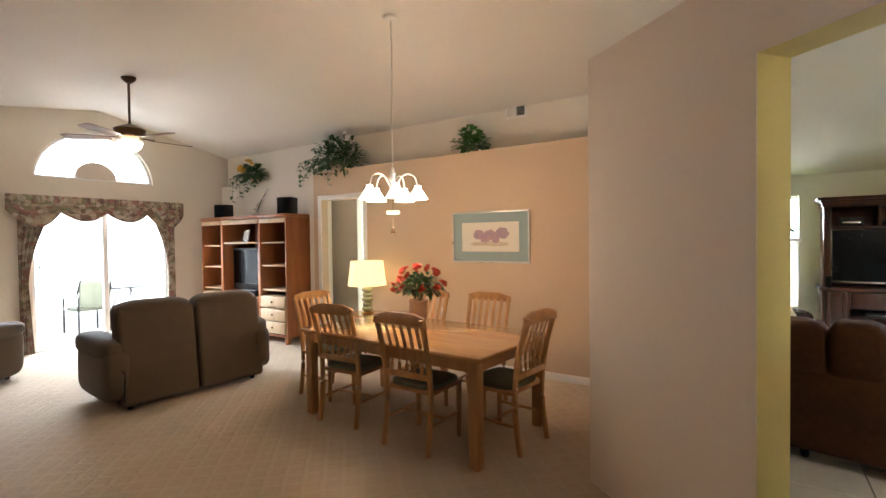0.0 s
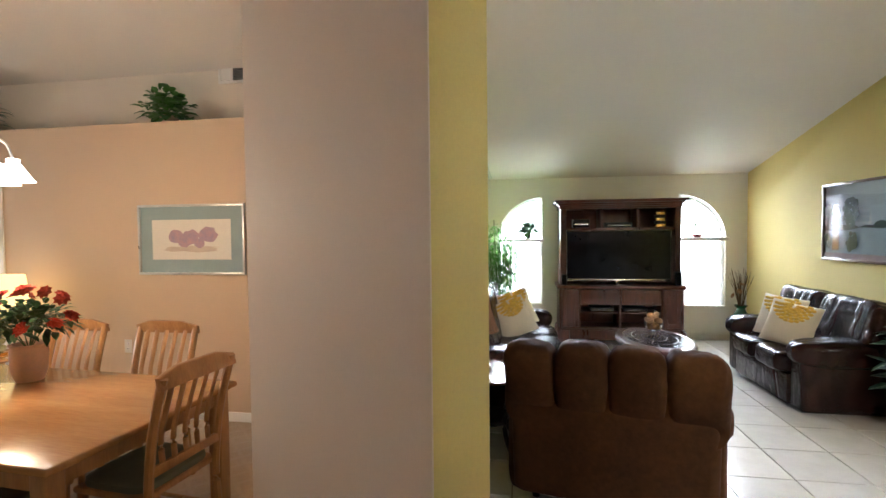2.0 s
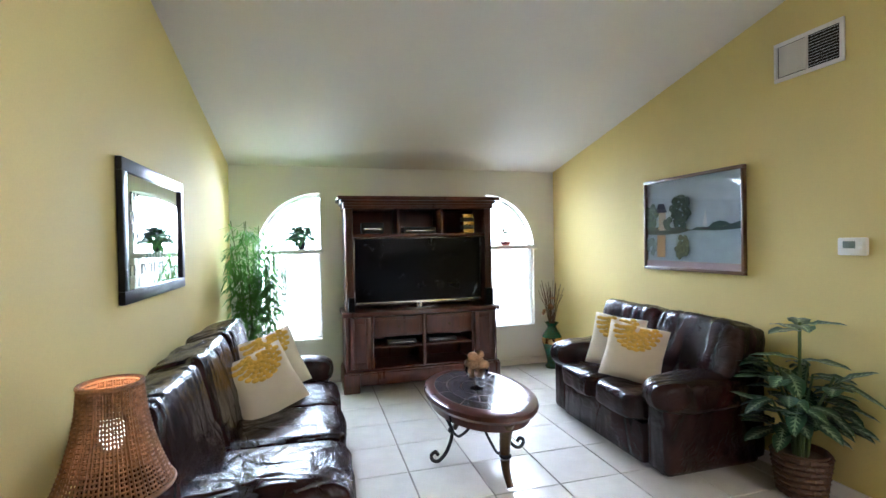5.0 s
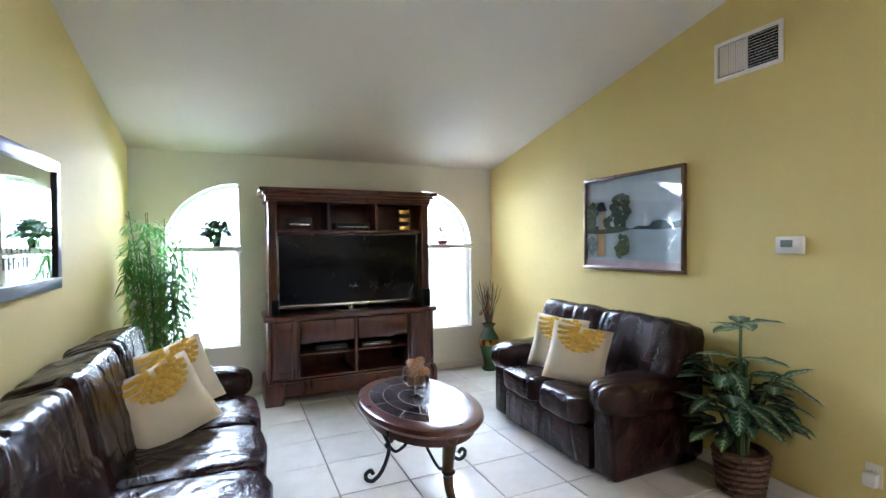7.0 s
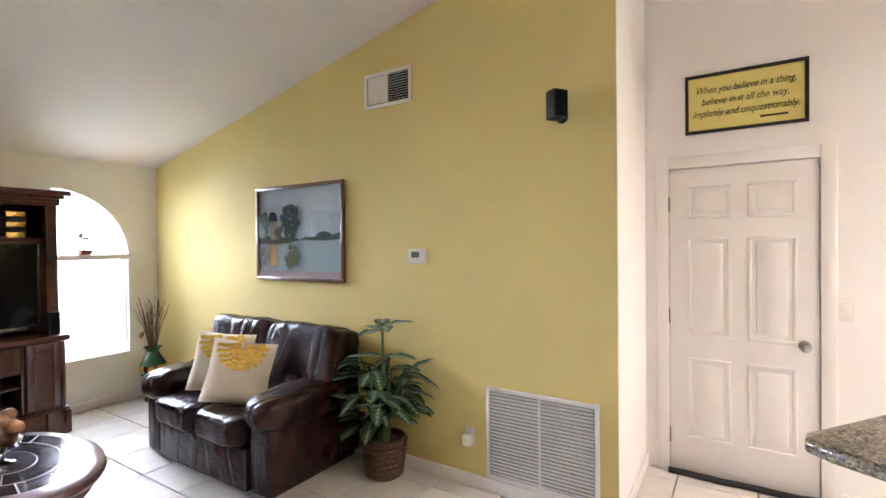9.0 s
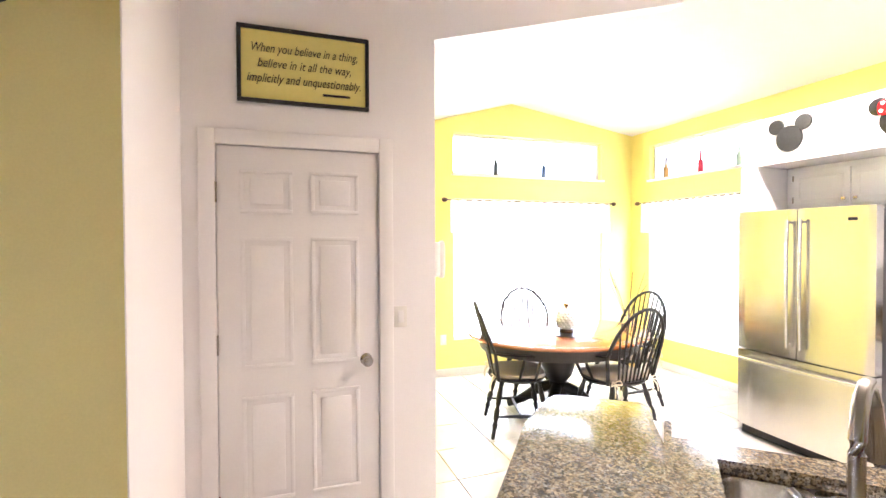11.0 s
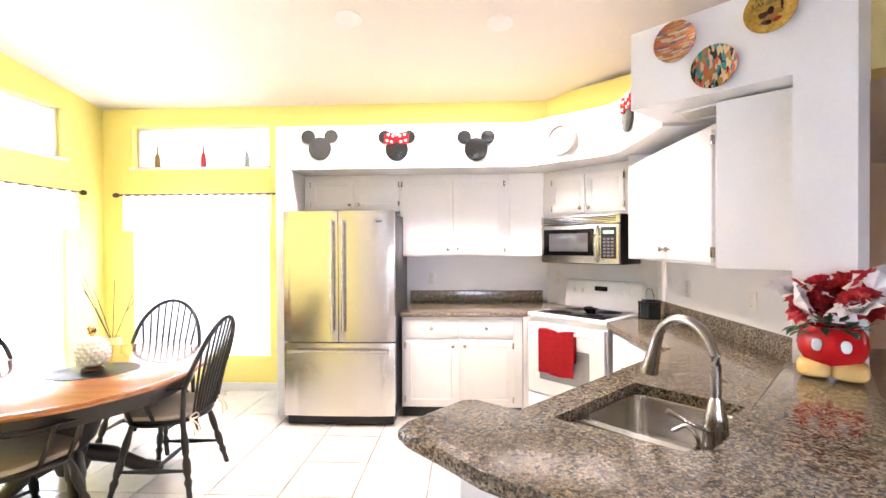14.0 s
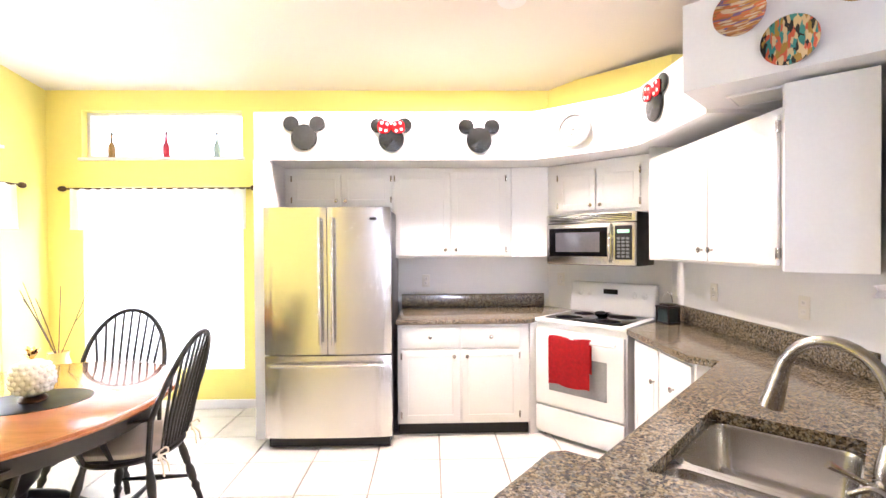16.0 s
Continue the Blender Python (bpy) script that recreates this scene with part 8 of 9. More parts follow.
flowers(t, [(rng.uniform(-0.12, 0.12), rng.uniform(-0.1, 0.1), 0.26 + rng.uniform(0, 0.15)) for _ in range(28)], 0.066, M_PETALR, "red_flower", 9)
flowers(t, [(-0.12, 0.06, 0.36), (-0.08, 0.12, 0.28), (0.12, 0.1, 0.3), (-0.15, -0.04, 0.4), (0.14, 0.0, 0.34)], 0.1, M_PETALW, "white_flower", 7)

# recessed ceiling lights
for x, y in ((4.5, 0.5), (3.4, 0.4)):
    z = zc(y)
    t = thing("recessed_light", "lit recessed ceiling light with a white trim ring", "ceiling light", Matrix.Translation((x, y, z)) @ pose(0, 0, 0, math.degrees(math.atan(SS))), "recessed lights")
    bm = B()
    lathe(bm, [(0.075, -0.004), (0.095, -0.008), (0.1, -0.001), (0.075, -0.001)], 32)
    part("trim_ring", bm, M_TRIM, t)
    bm = B()
    lathe(bm, [(0, -0.003), (0.075, -0.003), (0.075, -0.002), (0, -0.002)], 28)
    part("lens", bm, M_CAN, t)
    lamp("recessed_light_lamp", "AREA", look((x, y, z - 0.03), (x, y, 0)), 60, WARM2, 0.14, spread=165)

# ---- breakfast nook ----
t = thing("dining_table", "oval pedestal table with a red-brown top and black base", "table", pose(6.0, 1.2, 0))
bm = B()
lathe(bm, [(0, 0.715), (0.92, 0.715), (0.985, 0.725), (1.0, 0.74), (0.99, 0.752), (0.97, 0.756), (0.96, 0.7535), (0.95, 0.756), (0, 0.756)], 72, None, 0.71, 0.82)
part("tabletop", bm, M_TABLETOP, t)
bm = B()
lathe(bm, [(0.86, 0.62), (0.87, 0.63), (0.9, 0.714), (0.84, 0.714)], 64, None, 0.71, 0.82)
part("apron", bm, M_BLACKWOOD, t)
bm = B()
lathe(bm, [(0, 0.16), (0.075, 0.16), (0.09, 0.2), (0.075, 0.25), (0.07, 0.3), (0.12, 0.36), (0.15, 0.45), (0.15, 0.52), (0.09, 0.58), (0.12, 0.62), (0.3, 0.66), (0.3, 0.714), (0, 0.714)], 32)
part("pedestal", bm, M_BLACKWOOD, t)
for i in range(4):
    a = math.pi / 4 + i * math.pi / 2
    c, s = math.cos(a), math.sin(a)
    bm = B()
    tube(bm, curve_pts([(c * 0.06, s * 0.06, 0.26), (c * 0.2, s * 0.2, 0.2), (c * 0.33, s * 0.33, 0.1), (c * 0.46, s * 0.46, 0.035)], 5), [0.05] * 6 + [0.042] * 5 + [0.036] * 5, 10)
    part("foot", bm, M_BLACKWOOD, t)


def windsor():
    t = thing("windsor_chair", "black hoop-back windsor armchair with a beige tied seat pad", "chair", pose(5.88, 1.68, 0, 0, 0, 162), "windsor chairs round the nook table")
    # faces +y in its own frame
    bm = B()
    lathe(bm, [(0, 0.425), (0.8, 0.425), (0.97, 0.435), (1.0, 0.448), (0.97, 0.46), (0.6, 0.455), (0, 0.45)], 36, None, 0.235, 0.225)
    part("seat", bm, M_BLACKWOOD, t)
    bm = B()
    puff(bm, 0, 0.01, 0.478, 0.41, 0.39, 0.05, 0.55, None, 30, 12)
    p = part("seat_pad", bm, M_SEAT, t, "beige tied cushion")
    for s in (-1, 1):
        bm = B()
        for k in (-1, 1):
            tube(bm, curve_pts([(s * 0.17, -0.19, 0.47), (s * 0.17 + k * 0.03, -0.215, 0.49), (s * 0.17 + k * 0.045, -0.22, 0.46), (s * 0.17, -0.2, 0.46)], 4), 0.005, 5)
            tube(bm, [(s * 0.17, -0.2, 0.47), (s * 0.17 + k * 0.02, -0.23, 0.42), (s * 0.17 + k * 0.025, -0.235, 0.37)], 0.005, 5)
        part("tie", bm, M_PILLOW, p)
    hoop = [Vector((-0.2, -0.17, 0.45))] + [Vector((0.235 * math.cos(a) * (1.0 if math.sin(a) < 0.3 else 1.0), -0.2 - 0.13 * math.sin(a), 0.66 + 0.38 * math.sin(a))) for a in [math.pi - math.pi * i / 24 for i in range(25)]] + [Vector((0.2, -0.17, 0.45))]
    bm = B()
    tube(bm, hoop, 0.0135, 8)
    part("hoop", bm, M_BLACKWOOD, t)
    for i in range(9):
        f = (i - 4) / 4
        x1 = 0.19 * f
        z1 = 0.66 + 0.38 * math.sqrt(max(0, 1 - (x1 / 0.235) ** 2))
        y1 = -0.2 - 0.13 * math.sqrt(max(0, 1 - (x1 / 0.235) ** 2))
        bm = B()
        tube(bm, [(0.13 * f, -0.19, 0.45), (0.155 * f, -0.225, 0.62), (x1, y1, z1)], [0.0065, 0.009, 0.006], 6)
        part("spindle", bm, M_BLACKWOOD, t)
    for s in (-1, 1):
        bm = B()
        tube(bm, curve_pts([(s * 0.23, -0.2, 0.67), (s * 0.27, -0.05, 0.665), (s * 0.265, 0.12, 0.655), (s * 0.24, 0.17, 0.645)], 6), 0.016, 8, 0.6)
        part("armrest", bm, M_BLACKWOOD, t)
        for yy in (0.0, 0.12):
            bm = B()
            tube(bm, [(s * 0.2, yy - 0.02, 0.445), (s * 0.235, yy, 0.55), (s * 0.265, yy + 0.01, 0.655)], [0.008, 0.013, 0.008], 8)
            part("arm_post", bm, M_BLACKWOOD, t)
    legs = {}
    for sx in (-1, 1):
        for sy in (-1, 1):
            top, bot = Vector((sx * 0.14, sy * 0.14, 0.43)), Vector((sx * 0.225, sy * 0.22, 0.0))
            bm = B()
            prof = [(0.012, 0), (0.015, 0.06), (0.014, 0.16), (0.022, 0.24), (0.013, 0.3), (0.021, 0.36), (0.022, 0.48), (0.013, 0.56), (0.018, 0.6), (0.021, 0.75), (0.014, 0.9), (0.016, 1.0)]
            L_ = (top - bot).length
            lathe(bm, [(r, z * L_) for r, z in prof], 12, Matrix.Translation(bot) @ (top - bot).to_track_quat("Z", "Y").to_matrix().to_4x4())
            part("leg", bm, M_BLACKWOOD, t)
            legs[sx, sy] = bot.lerp(top, 0.38)
    for sx in (-1, 1):
        bm = B()
        a, b = legs[sx, -1], legs[sx, 1]
        tube(bm, [a, a.lerp(b, 0.3), a.lerp(b, 0.5), a.lerp(b, 0.7), b], [0.008, 0.012, 0.016, 0.012, 0.008], 8)
        part("stretcher", bm, M_BLACKWOOD, t)
    bm = B()
    a, b = (legs[-1, -1] + legs[-1, 1]) / 2, (legs[1, -1] + legs[1, 1]) / 2
    tube(bm, [a, a.lerp(b, 0.3), a.lerp(b, 0.5), a.lerp(b, 0.7), b], [0.008, 0.012, 0.016, 0.012, 0.008], 8)
    part("stretcher", bm, M_BLACKWOOD, t)
    return t


ch = windsor()
for o in (ch, *ch.children_recursive):
    if o.type == "MESH":
        o.data.transform(Matrix.Diagonal((1.14, 1.06, 1.0, 1)))
copy_thing(ch, pose(5.53, 0.98, 0, 0, 0, -85))
copy_thing(ch, pose(6.58, 1.13, 0, 0, 0, 78))
copy_thing(ch, pose(6.07, 0.42, 0, 0, 0, 5))
# placemat and pineapple jar
t = thing("placemat", "oval black woven placemat on the table", "placemat", pose(5.87, 1.2, 0.756, 0, 0, 20))
bm = B()
lathe(bm, [(0, 0), (0.24, 0), (0.242, 0.003), (0, 0.004)], 40, None, 1.0, 0.8)
part("mat", bm, M_BLACK, t)
t = thing("pineapple_jar", "white ceramic pineapple jar with a gold leaf crown", "jar", pose(5.87, 1.2, 0.76))
bm = B()
lathe(bm, [(0, 0), (0.065, 0), (0.07, 0.01), (0.06, 0.025), (0.045, 0.03), (0, 0.03)], 28)
part("base", bm, M_ANTIQUE, t)
bm = B()
vs = lathe(bm, [(0.04, 0.03), (0.075, 0.05), (0.098, 0.09), (0.1, 0.12), (0.088, 0.165), (0.065, 0.2), (0.045, 0.215), (0, 0.22)], 32)
part("body", bm, M_WHITEGL, t)
for k in range(6):
    z = 0.06 + k * 0.025
    r = float(np.interp(z, [0.03, 0.05, 0.09, 0.12, 0.165, 0.2], [0.04, 0.075, 0.098, 0.1, 0.088, 0.065]))
    for i in range(14):
        a = 2 * math.pi * (i + 0.5 * (k % 2)) / 14
        bm = B()
        puff(bm, math.cos(a) * r, math.sin(a) * r, z, 0.03, 0.03, 0.026, 0.9, None, 8, 6)
        part("scale", bm, M_WHITEGL, t)
bm = B()
for i in range(14):
    a = i * 2.4
    leaf(bm, Vector((0, 0, 0.215)), Vector((math.cos(a), math.sin(a), 1.0 + 0.15 * i)), Vector((0, 0, 1)), 0.075 + 0.003 * i, 0.028, 0.3, 4)
part("crown", bm, M_BRASS, t)
for o in t.children:
    o.data.transform(Matrix.Diagonal((0.84, 0.84, 0.92, 1)))
# dried sticks in the corner
t = thing("floor_vase", "tall floor vase with thin dried sticks in the nook corner", "vase", pose(7.08, -0.5, 0))
bm = B()
lathe(bm, [(0, 0), (0.1, 0), (0.14, 0.15), (0.13, 0.4), (0.07, 0.58), (0.08, 0.62), (0.07, 0.62), (0.06, 0.57), (0, 0.5)], 28)
part("vase_body", bm, M_YELGLAZE, t)
rng = random.Random(3)
for i in range(8):
    bm = B()
    a = rng.uniform(0, 6.28)
    r = rng.uniform(0.08, 0.3)
    tube(bm, [(0, 0, 0.55), (math.cos(a) * r * 0.5, math.sin(a) * r * 0.5, 0.85), (math.cos(a) * r, math.sin(a) * r, rng.uniform(1.0, 1.25))], 0.004, 5)
    part("dried_stick", bm, M_TWIG, t)
# telephone on the wall end
t = thing("wall_telephone", "white telephone on the end of the door wall", "telephone", Matrix.Translation((XD + 0.06, YE - 0.001, 1.45)) @ pose(0, 0, 0, 0, 0, 0))
bm = B()
box(bm, -0.04, 0.04, -0.04, 0, -0.1, 0.1, 0.012)
part("base", bm, M_CREAMPL, t)
bm = B()
puff(bm, 0, -0.055, 0.0, 0.05, 0.04, 0.22, 0.5, None, 16, 16)
part("handset", bm, M_CREAMPL, t)

# ---- dining area ----
t = thing("dining_table", "long honey oak dining table with square legs", "table", pose(-1.718, 3.397, 0, 0, 0, -4))
bm = B()
box(bm, -0.95, 0.95, -0.52, 0.52, 0.728, 0.76, 0.012, None, 3)
part("tabletop", bm, M_OAKTOP, t)
for q in ((-0.83, 0.83, -0.47, -0.445), (-0.83, 0.83, 0.445, 0.47), (-0.88, -0.855, -0.415, 0.415), (0.855, 0.88, -0.415, 0.415)):
    bm = B()
    box(bm, *q, 0.64, 0.728, 0.003)
    part("apron", bm, M_OAK, t)
for sx in (-1, 1):
    for sy in (-1, 1):
        bm = B()
        box(bm, sx * 0.87 - 0.04, sx * 0.87 + 0.04, sy * 0.455 - 0.04, sy * 0.455 + 0.04, 0, 0.728, 0.012, None, 3)
        part("leg", bm, M_OAK, t)


def slat_chair():
    t = thing("dining_chair", "honey oak slat-back dining chair with a sage seat", "chair", pose(-1.45, 3.08, 0), "chairs round the dining table")
    # faces +y; back at -y
    bm = B()
    box(bm, -0.22, 0.22, -0.19, 0.22, 0.42, 0.45, 0.01)
    part("seat_frame", bm, M_OAK, t)
    bm = B()
    puff(bm, 0, 0.02, 0.463, 0.42, 0.39, 0.055, 0.4, None, 30, 12)
    part("seat", bm, M_SEATG, t, "sage fabric seat")
    for s in (-1, 1):
        bm = B()
        tube(bm, curve_pts([(s * 0.2, -0.235, 0.0), (s * 0.2, -0.2, 0.25), (s * 0.2, -0.195, 0.46), (s * 0.203, -0.23, 0.72), (s * 0.207, -0.3, 0.98)], 6), 0.021, 8)
        part("back_post", bm, M_OAK, t)
        bm = B()
        tube(bm, [(s * 0.195, 0.19, 0.0), (s * 0.195, 0.19, 0.43)], [0.017, 0.022], 8)
        part("leg", bm, M_OAK, t)
        bm = B()
        tube(bm, [(s * 0.197, -0.21, 0.2), (s * 0.196, 0.19, 0.2)], 0.011, 8)
        part("stretcher", bm, M_OAK, t)
    bm = B()
    tube(bm, [(-0.196, 0.0, 0.2), (0.196, 0.0, 0.2)], 0.011, 8)
    part("stretcher", bm, M_OAK, t)
    bm = B()
    prism(bm, [(-0.228, 0.93), (0.228, 0.93), (0.228, 0.985), (0.12, 1.015), (-0.12, 1.015), (-0.228, 0.985)], 0.0, 0.028, 0.006,
          Matrix(((1, 0, 0, 0), (0, 0.27, -1, -0.54), (0, 1, 0, 0), (0, 0, 0, 1))))
    part("top_rail", bm, M_OAK, t)
    bm = B()
    box(bm, -0.2, 0.2, -0.222, -0.198, 0.53, 0.575, 0.006)
    part("lower_rail", bm, M_OAK, t)
    for i in range(5):
        x = (i - 2) * 0.068
        bm = B()
        tube(bm, curve_pts([(x, -0.21, 0.56), (x, -0.205, 0.68), (x, -0.235, 0.8), (x * 1.03, -0.285, 0.95)], 5), 0.017, 6, 0.4)
        part("slat", bm, M_OAK, t)
    return t


dc = slat_chair()
copy_thing(dc, pose(-2.24, 3.16, 0, 0, 0, 3))
copy_thing(dc, pose(-0.92, 3.42, 0, 0, 0, 84))
copy_thing(dc, pose(-1.5, 3.95, 0, 0, 0, 180))
copy_thing(dc, pose(-2.2, 3.95, 0, 0, 0, 178))
copy_thing(dc, pose(-2.88, 3.48, 0, 0, 0, -92))
# side table with a lamp behind the dining table
t = thing("side_table", "round honey oak side table against the tan wall", "side table", pose(-3.52, 4.7, 0))
bm = B()
lathe(bm, [(0, 0.565), (0.24, 0.565), (0.255, 0.575), (0.25, 0.59), (0, 0.59)], 36)
part("tabletop", bm, M_OAKTOP, t)
bm = B()
lathe(bm, [(0, 0.12), (0.05, 0.12), (0.035, 0.2), (0.045, 0.35), (0.03, 0.48), (0.1, 0.565), (0, 0.565)], 20)
part("pedestal", bm, M_OAK, t)
for i in range(3):
    a = 2.094 * i + 0.4
    bm = B()
    tube(bm, curve_pts([(math.cos(a) * 0.03, math.sin(a) * 0.03, 0.17), (math.cos(a) * 0.13, math.sin(a) * 0.13, 0.11), (math.cos(a) * 0.22, math.sin(a) * 0.22, 0.02)], 5), 0.02, 8)
    part("foot", bm, M_OAK, t)
t = thing("table_lamp", "lit table lamp with a cream drum shade and stacked glass base", "lamp", pose(-3.52, 4.7, 0.59) @ Matrix.Scale(1.27, 4))
bm = B()
lathe(bm, [(0, 0), (0.06, 0), (0.06, 0.018), (0, 0.02)], 24)
part("base", bm, M_BRASS, t)
for i in range(5):
    bm = B()
    puff(bm, 0, 0, 0.045 + i * 0.048, 0.105 - 0.01 * (i % 2), 0.105 - 0.01 * (i % 2), 0.05, 0.8, None, 20, 10)
    part("glass_ball", bm, MATS.get("lamp_green") or mat("lamp_green", (0.3, 0.32, 0.1), 0.12, vary=0.2, second=(0.5, 0.5, 0.4)), t)
bm = B()
lathe(bm, [(0.188, 0.285), (0.193, 0.285), (0.163, 0.53), (0.158, 0.53)], 40)
part("shade", bm, M_SHADE, t, "glowing cream fabric shade")
lamp("dining_lamp_light", "POINT", pose(-3.52, 4.7, 1.17), 75, WARM, 0.04)
# roses
t = thing("vase_of_roses", "peach ceramic vase of red roses on the dining table", "vase", pose(-1.95, 3.7, 0.76))
bm = B()
lathe(bm, [(0, 0), (0.065, 0), (0.085, 0.06), (0.09, 0.15), (0.085, 0.2), (0.095, 0.215), (0.085, 0.215), (0.075, 0.18), (0, 0.15)], 28)
part("vase_body", bm, M_TERRA, t)
bushy(t, (0, 0, 0.32), 0.22, 0.2, 0.14, 330, M_LEAF, (0.07, 0.038), 12, 0.4)
rng = random.Random(17)
flowers(t, [tuple(Vector((0, 0, 0.32)) + Vector((d.x * 0.26, d.y * 0.23, d.z * 0.2))) for d in [rnd_dir(rng, -0.2, 1) for _ in range(24)]], 0.05, M_PETALO, "rose", 8)
bm = B()
for i in range(12):
    d = rnd_dir(rng, 0.2, 1)
    tube(bm, [(0, 0, 0.17), (d.x * 0.1, d.y * 0.1, 0.3), (d.x * 0.2, d.y * 0.18, 0.36)], 0.003, 5)
part("stems", bm, M_STEM, t)

# chandelier
CX, CY = -2.05, 3.47
t = thing("chandelier", "white five-arm chandelier with lit frosted tulip shades", "chandelier", pose(CX, CY, 0.09))
zt = zc(CY) - 0.09
bm = B()
lathe(bm, [(0, zt), (0.065, zt), (0.06, zt - 0.02), (0.02, zt - 0.035), (0, zt - 0.035)], 24)
part("canopy", bm, M_TRIM, t)
bm = B()
tube(bm, [(0, 0, zt - 0.03), (0.006, 0.004, 3.0), (-0.004, 0, 2.5), (0, 0, 2.08)], 0.006, 6)
part("chain", bm, M_CREAMPL, t)
bm = B()
lathe(bm, [(0, 1.86), (0.02, 1.865), (0.03, 1.9), (0.018, 1.94), (0.035, 1.98), (0.02, 2.04), (0.012, 2.09), (0, 2.09)], 20)
part("column", bm, M_TRIM, t)
for i in range(5):
    a = 2 * math.pi * i / 5 + 0.5
    c, s = math.cos(a), math.sin(a)
    bm = B()
    tube(bm, curve_pts([(c * 0.02, s * 0.02, 1.91), (c * 0.1, s * 0.1, 2.02), (c * 0.19, s * 0.19, 2.01), (c * 0.225, s * 0.225, 1.92)], 6), 0.007, 8)
    arm_ = part("arm", bm, M_TRIM, t)
    bm = B()
    lathe(bm, [(0.03, 0.12), (0.028, 0.1), (0.052, 0.065), (0.08, 0.02), (0.094, 0.0), (0.09, 0.001), (0.075, 0.022), (0.048, 0.065), (0.022, 0.1)], 20, pose(c * 0.225, s * 0.225, 1.8))
    part("shade", bm, M_FROST, arm_, "lit frosted glass shade")
lamp("chandelier_light", "POINT", pose(CX, CY, 1.72), 40, WARM, 0.16)

# picture over the dining table
t = thing("framed_picture", "silver framed shell print with a blue-grey mount", "picture", pose(-2.4, YTAN - 0.002, 1.252))
frame_bars(t, 1.0, 0.6, 0.02, 0.025, MATS.get("silver_frame") or mat("silver_frame", (0.6, 0.6, 0.58), 0.3, 0.7))
bm = B()
box(bm, 0.015, 0.985, -0.01, -0.001, 0.015, 0.585)
part("mount", bm, M_TEALMAT, t)
bm = B()
box(bm, 0.13, 0.87, -0.0115, -0.0098, 0.13, 0.47)
part("print_paper", bm, M_PAPER, t)
for i, (cx, cz, r) in enumerate(((0.36, 0.33, 0.07), (0.5, 0.32, 0.08), (0.66, 0.34, 0.085), (0.44, 0.28, 0.06), (0.58, 0.27, 0.05))):
    bm = B()
    prism(bm, blob(cx, cz, r, r * 0.8, 14, 0.15, i), 0, 0.001, 0, Matrix(((1, 0, 0, 0), (0, 0, -1, -0.0117 - 0.0003 * i), (0, 1, 0, 0), (0, 0, 0, 1))))
    part("shell_shape", bm, MATS.get("shell_pink") or mat("shell_pink", (0.42, 0.25, 0.26), 0.7, vary=0.4, scale=20, second=(0.3, 0.24, 0.34)), t)
bm = B()
prism(bm, blob(0.5, 0.22, 0.3, 0.025, 24, 0.3, 8), 0, 0.0008, 0, Matrix(((1, 0, 0, 0), (0, 0, -1, -0.0116), (0, 1, 0, 0), (0, 0, 0, 1))))
part("sand_wash", bm, MATS.get("sand_wash") or mat("sand_wash", (0.6, 0.5, 0.4), 0.7), t)
wall_vent(pose(-1.86, YUP - 0.002, 2.97), 0.27, 0.17, 2, 8, "small white air register on the upper wall", half_dark=True)
outlet(pose(-2.55, YTAN - 0.001, 0.62), "cream wall socket beside the table")
t = thing("hanging_chime", "small teal wooden plaque with a bell hanging under the chandelier", "chime", pose(CX, CY, 1.7, 0, 0, 33))
bm = B()
box(bm, -0.06, 0.06, -0.015, 0, 0.06, 0.095, 0.004)
part("plaque", bm, MATS.get("teal_paint") or mat("teal_paint", (0.2, 0.4, 0.32), 0.6), t)
bm = B()
tube(bm, [(0, -0.016, 0.255), (0, -0.016, -0.06)], 0.002, 4)
part("cord", bm, M_TWIG, t)
bm = B()
lathe(bm, [(0, -0.06), (0.012, -0.062), (0.022, -0.11), (0, -0.11)], 14, pose(0, -0.015, 0))
part("bell", bm, M_ANTIQUE, t)

# plants on the ledge
t = thing("ivy_plant", "green ivy on the plant ledge", "plant", pose(-2.22, 5.2, 2.556))
pot(t, 0.06, 0.08, 0.09, M_TERRA)
bushy(t, (0, -0.03, 0.1), 0.22, 0.13, 0.22, 190, M_LEAF2, (0.09, 0.075), 31, 0.4)
t = thing("silk_arrangement", "large silk plant with white flowers and trailing leaves on the ledge", "plant", pose(-4.5, 5.18, 2.556))
pot(t, 0.1, 0.14, 0.12, M_TERRA)
bushy(t, (0, -0.04, 0.15), 0.5, 0.14, 0.36, 420, M_LEAF, (0.15, 0.05), 33, 0.5)
rng = random.Random(9)
bm = B()
for i in range(7):
    x = -0.5 + i * 0.14 + rng.uniform(-0.03, 0.03)
    L = rng.uniform(0.1, 0.4) * (1.3 if i < 2 else 1)
    pts = curve_pts([(x * 0.5, -0.12, 0.2), (x, -0.25, 0.15), (x * 1.1, -0.27, 0.1 - L)], 5)
    tube(bm, pts, 0.003, 4)
    for p in pts[4:]:
        for k in range(3):
            leaf(bm, p, rnd_dir(rng, -0.6, 0.2), Vector((0, 0, 1)), 0.07, 0.045, 0.3, 3)
part("trailing_vines", bm, M_LEAF, t)
flowers(t, [(rng.uniform(-0.2, 0.4), -0.12, rng.uniform(0.35, 0.52)) for _ in range(8)], 0.06, M_PETALW, "white_flower")
t = thing("sunflower_arrangement", "silk sunflowers and trailing leaves on the ledge", "plant", pose(-6.7, 5.3, 2.556))
pot(t, 0.07, 0.09, 0.1, M_TERRA)
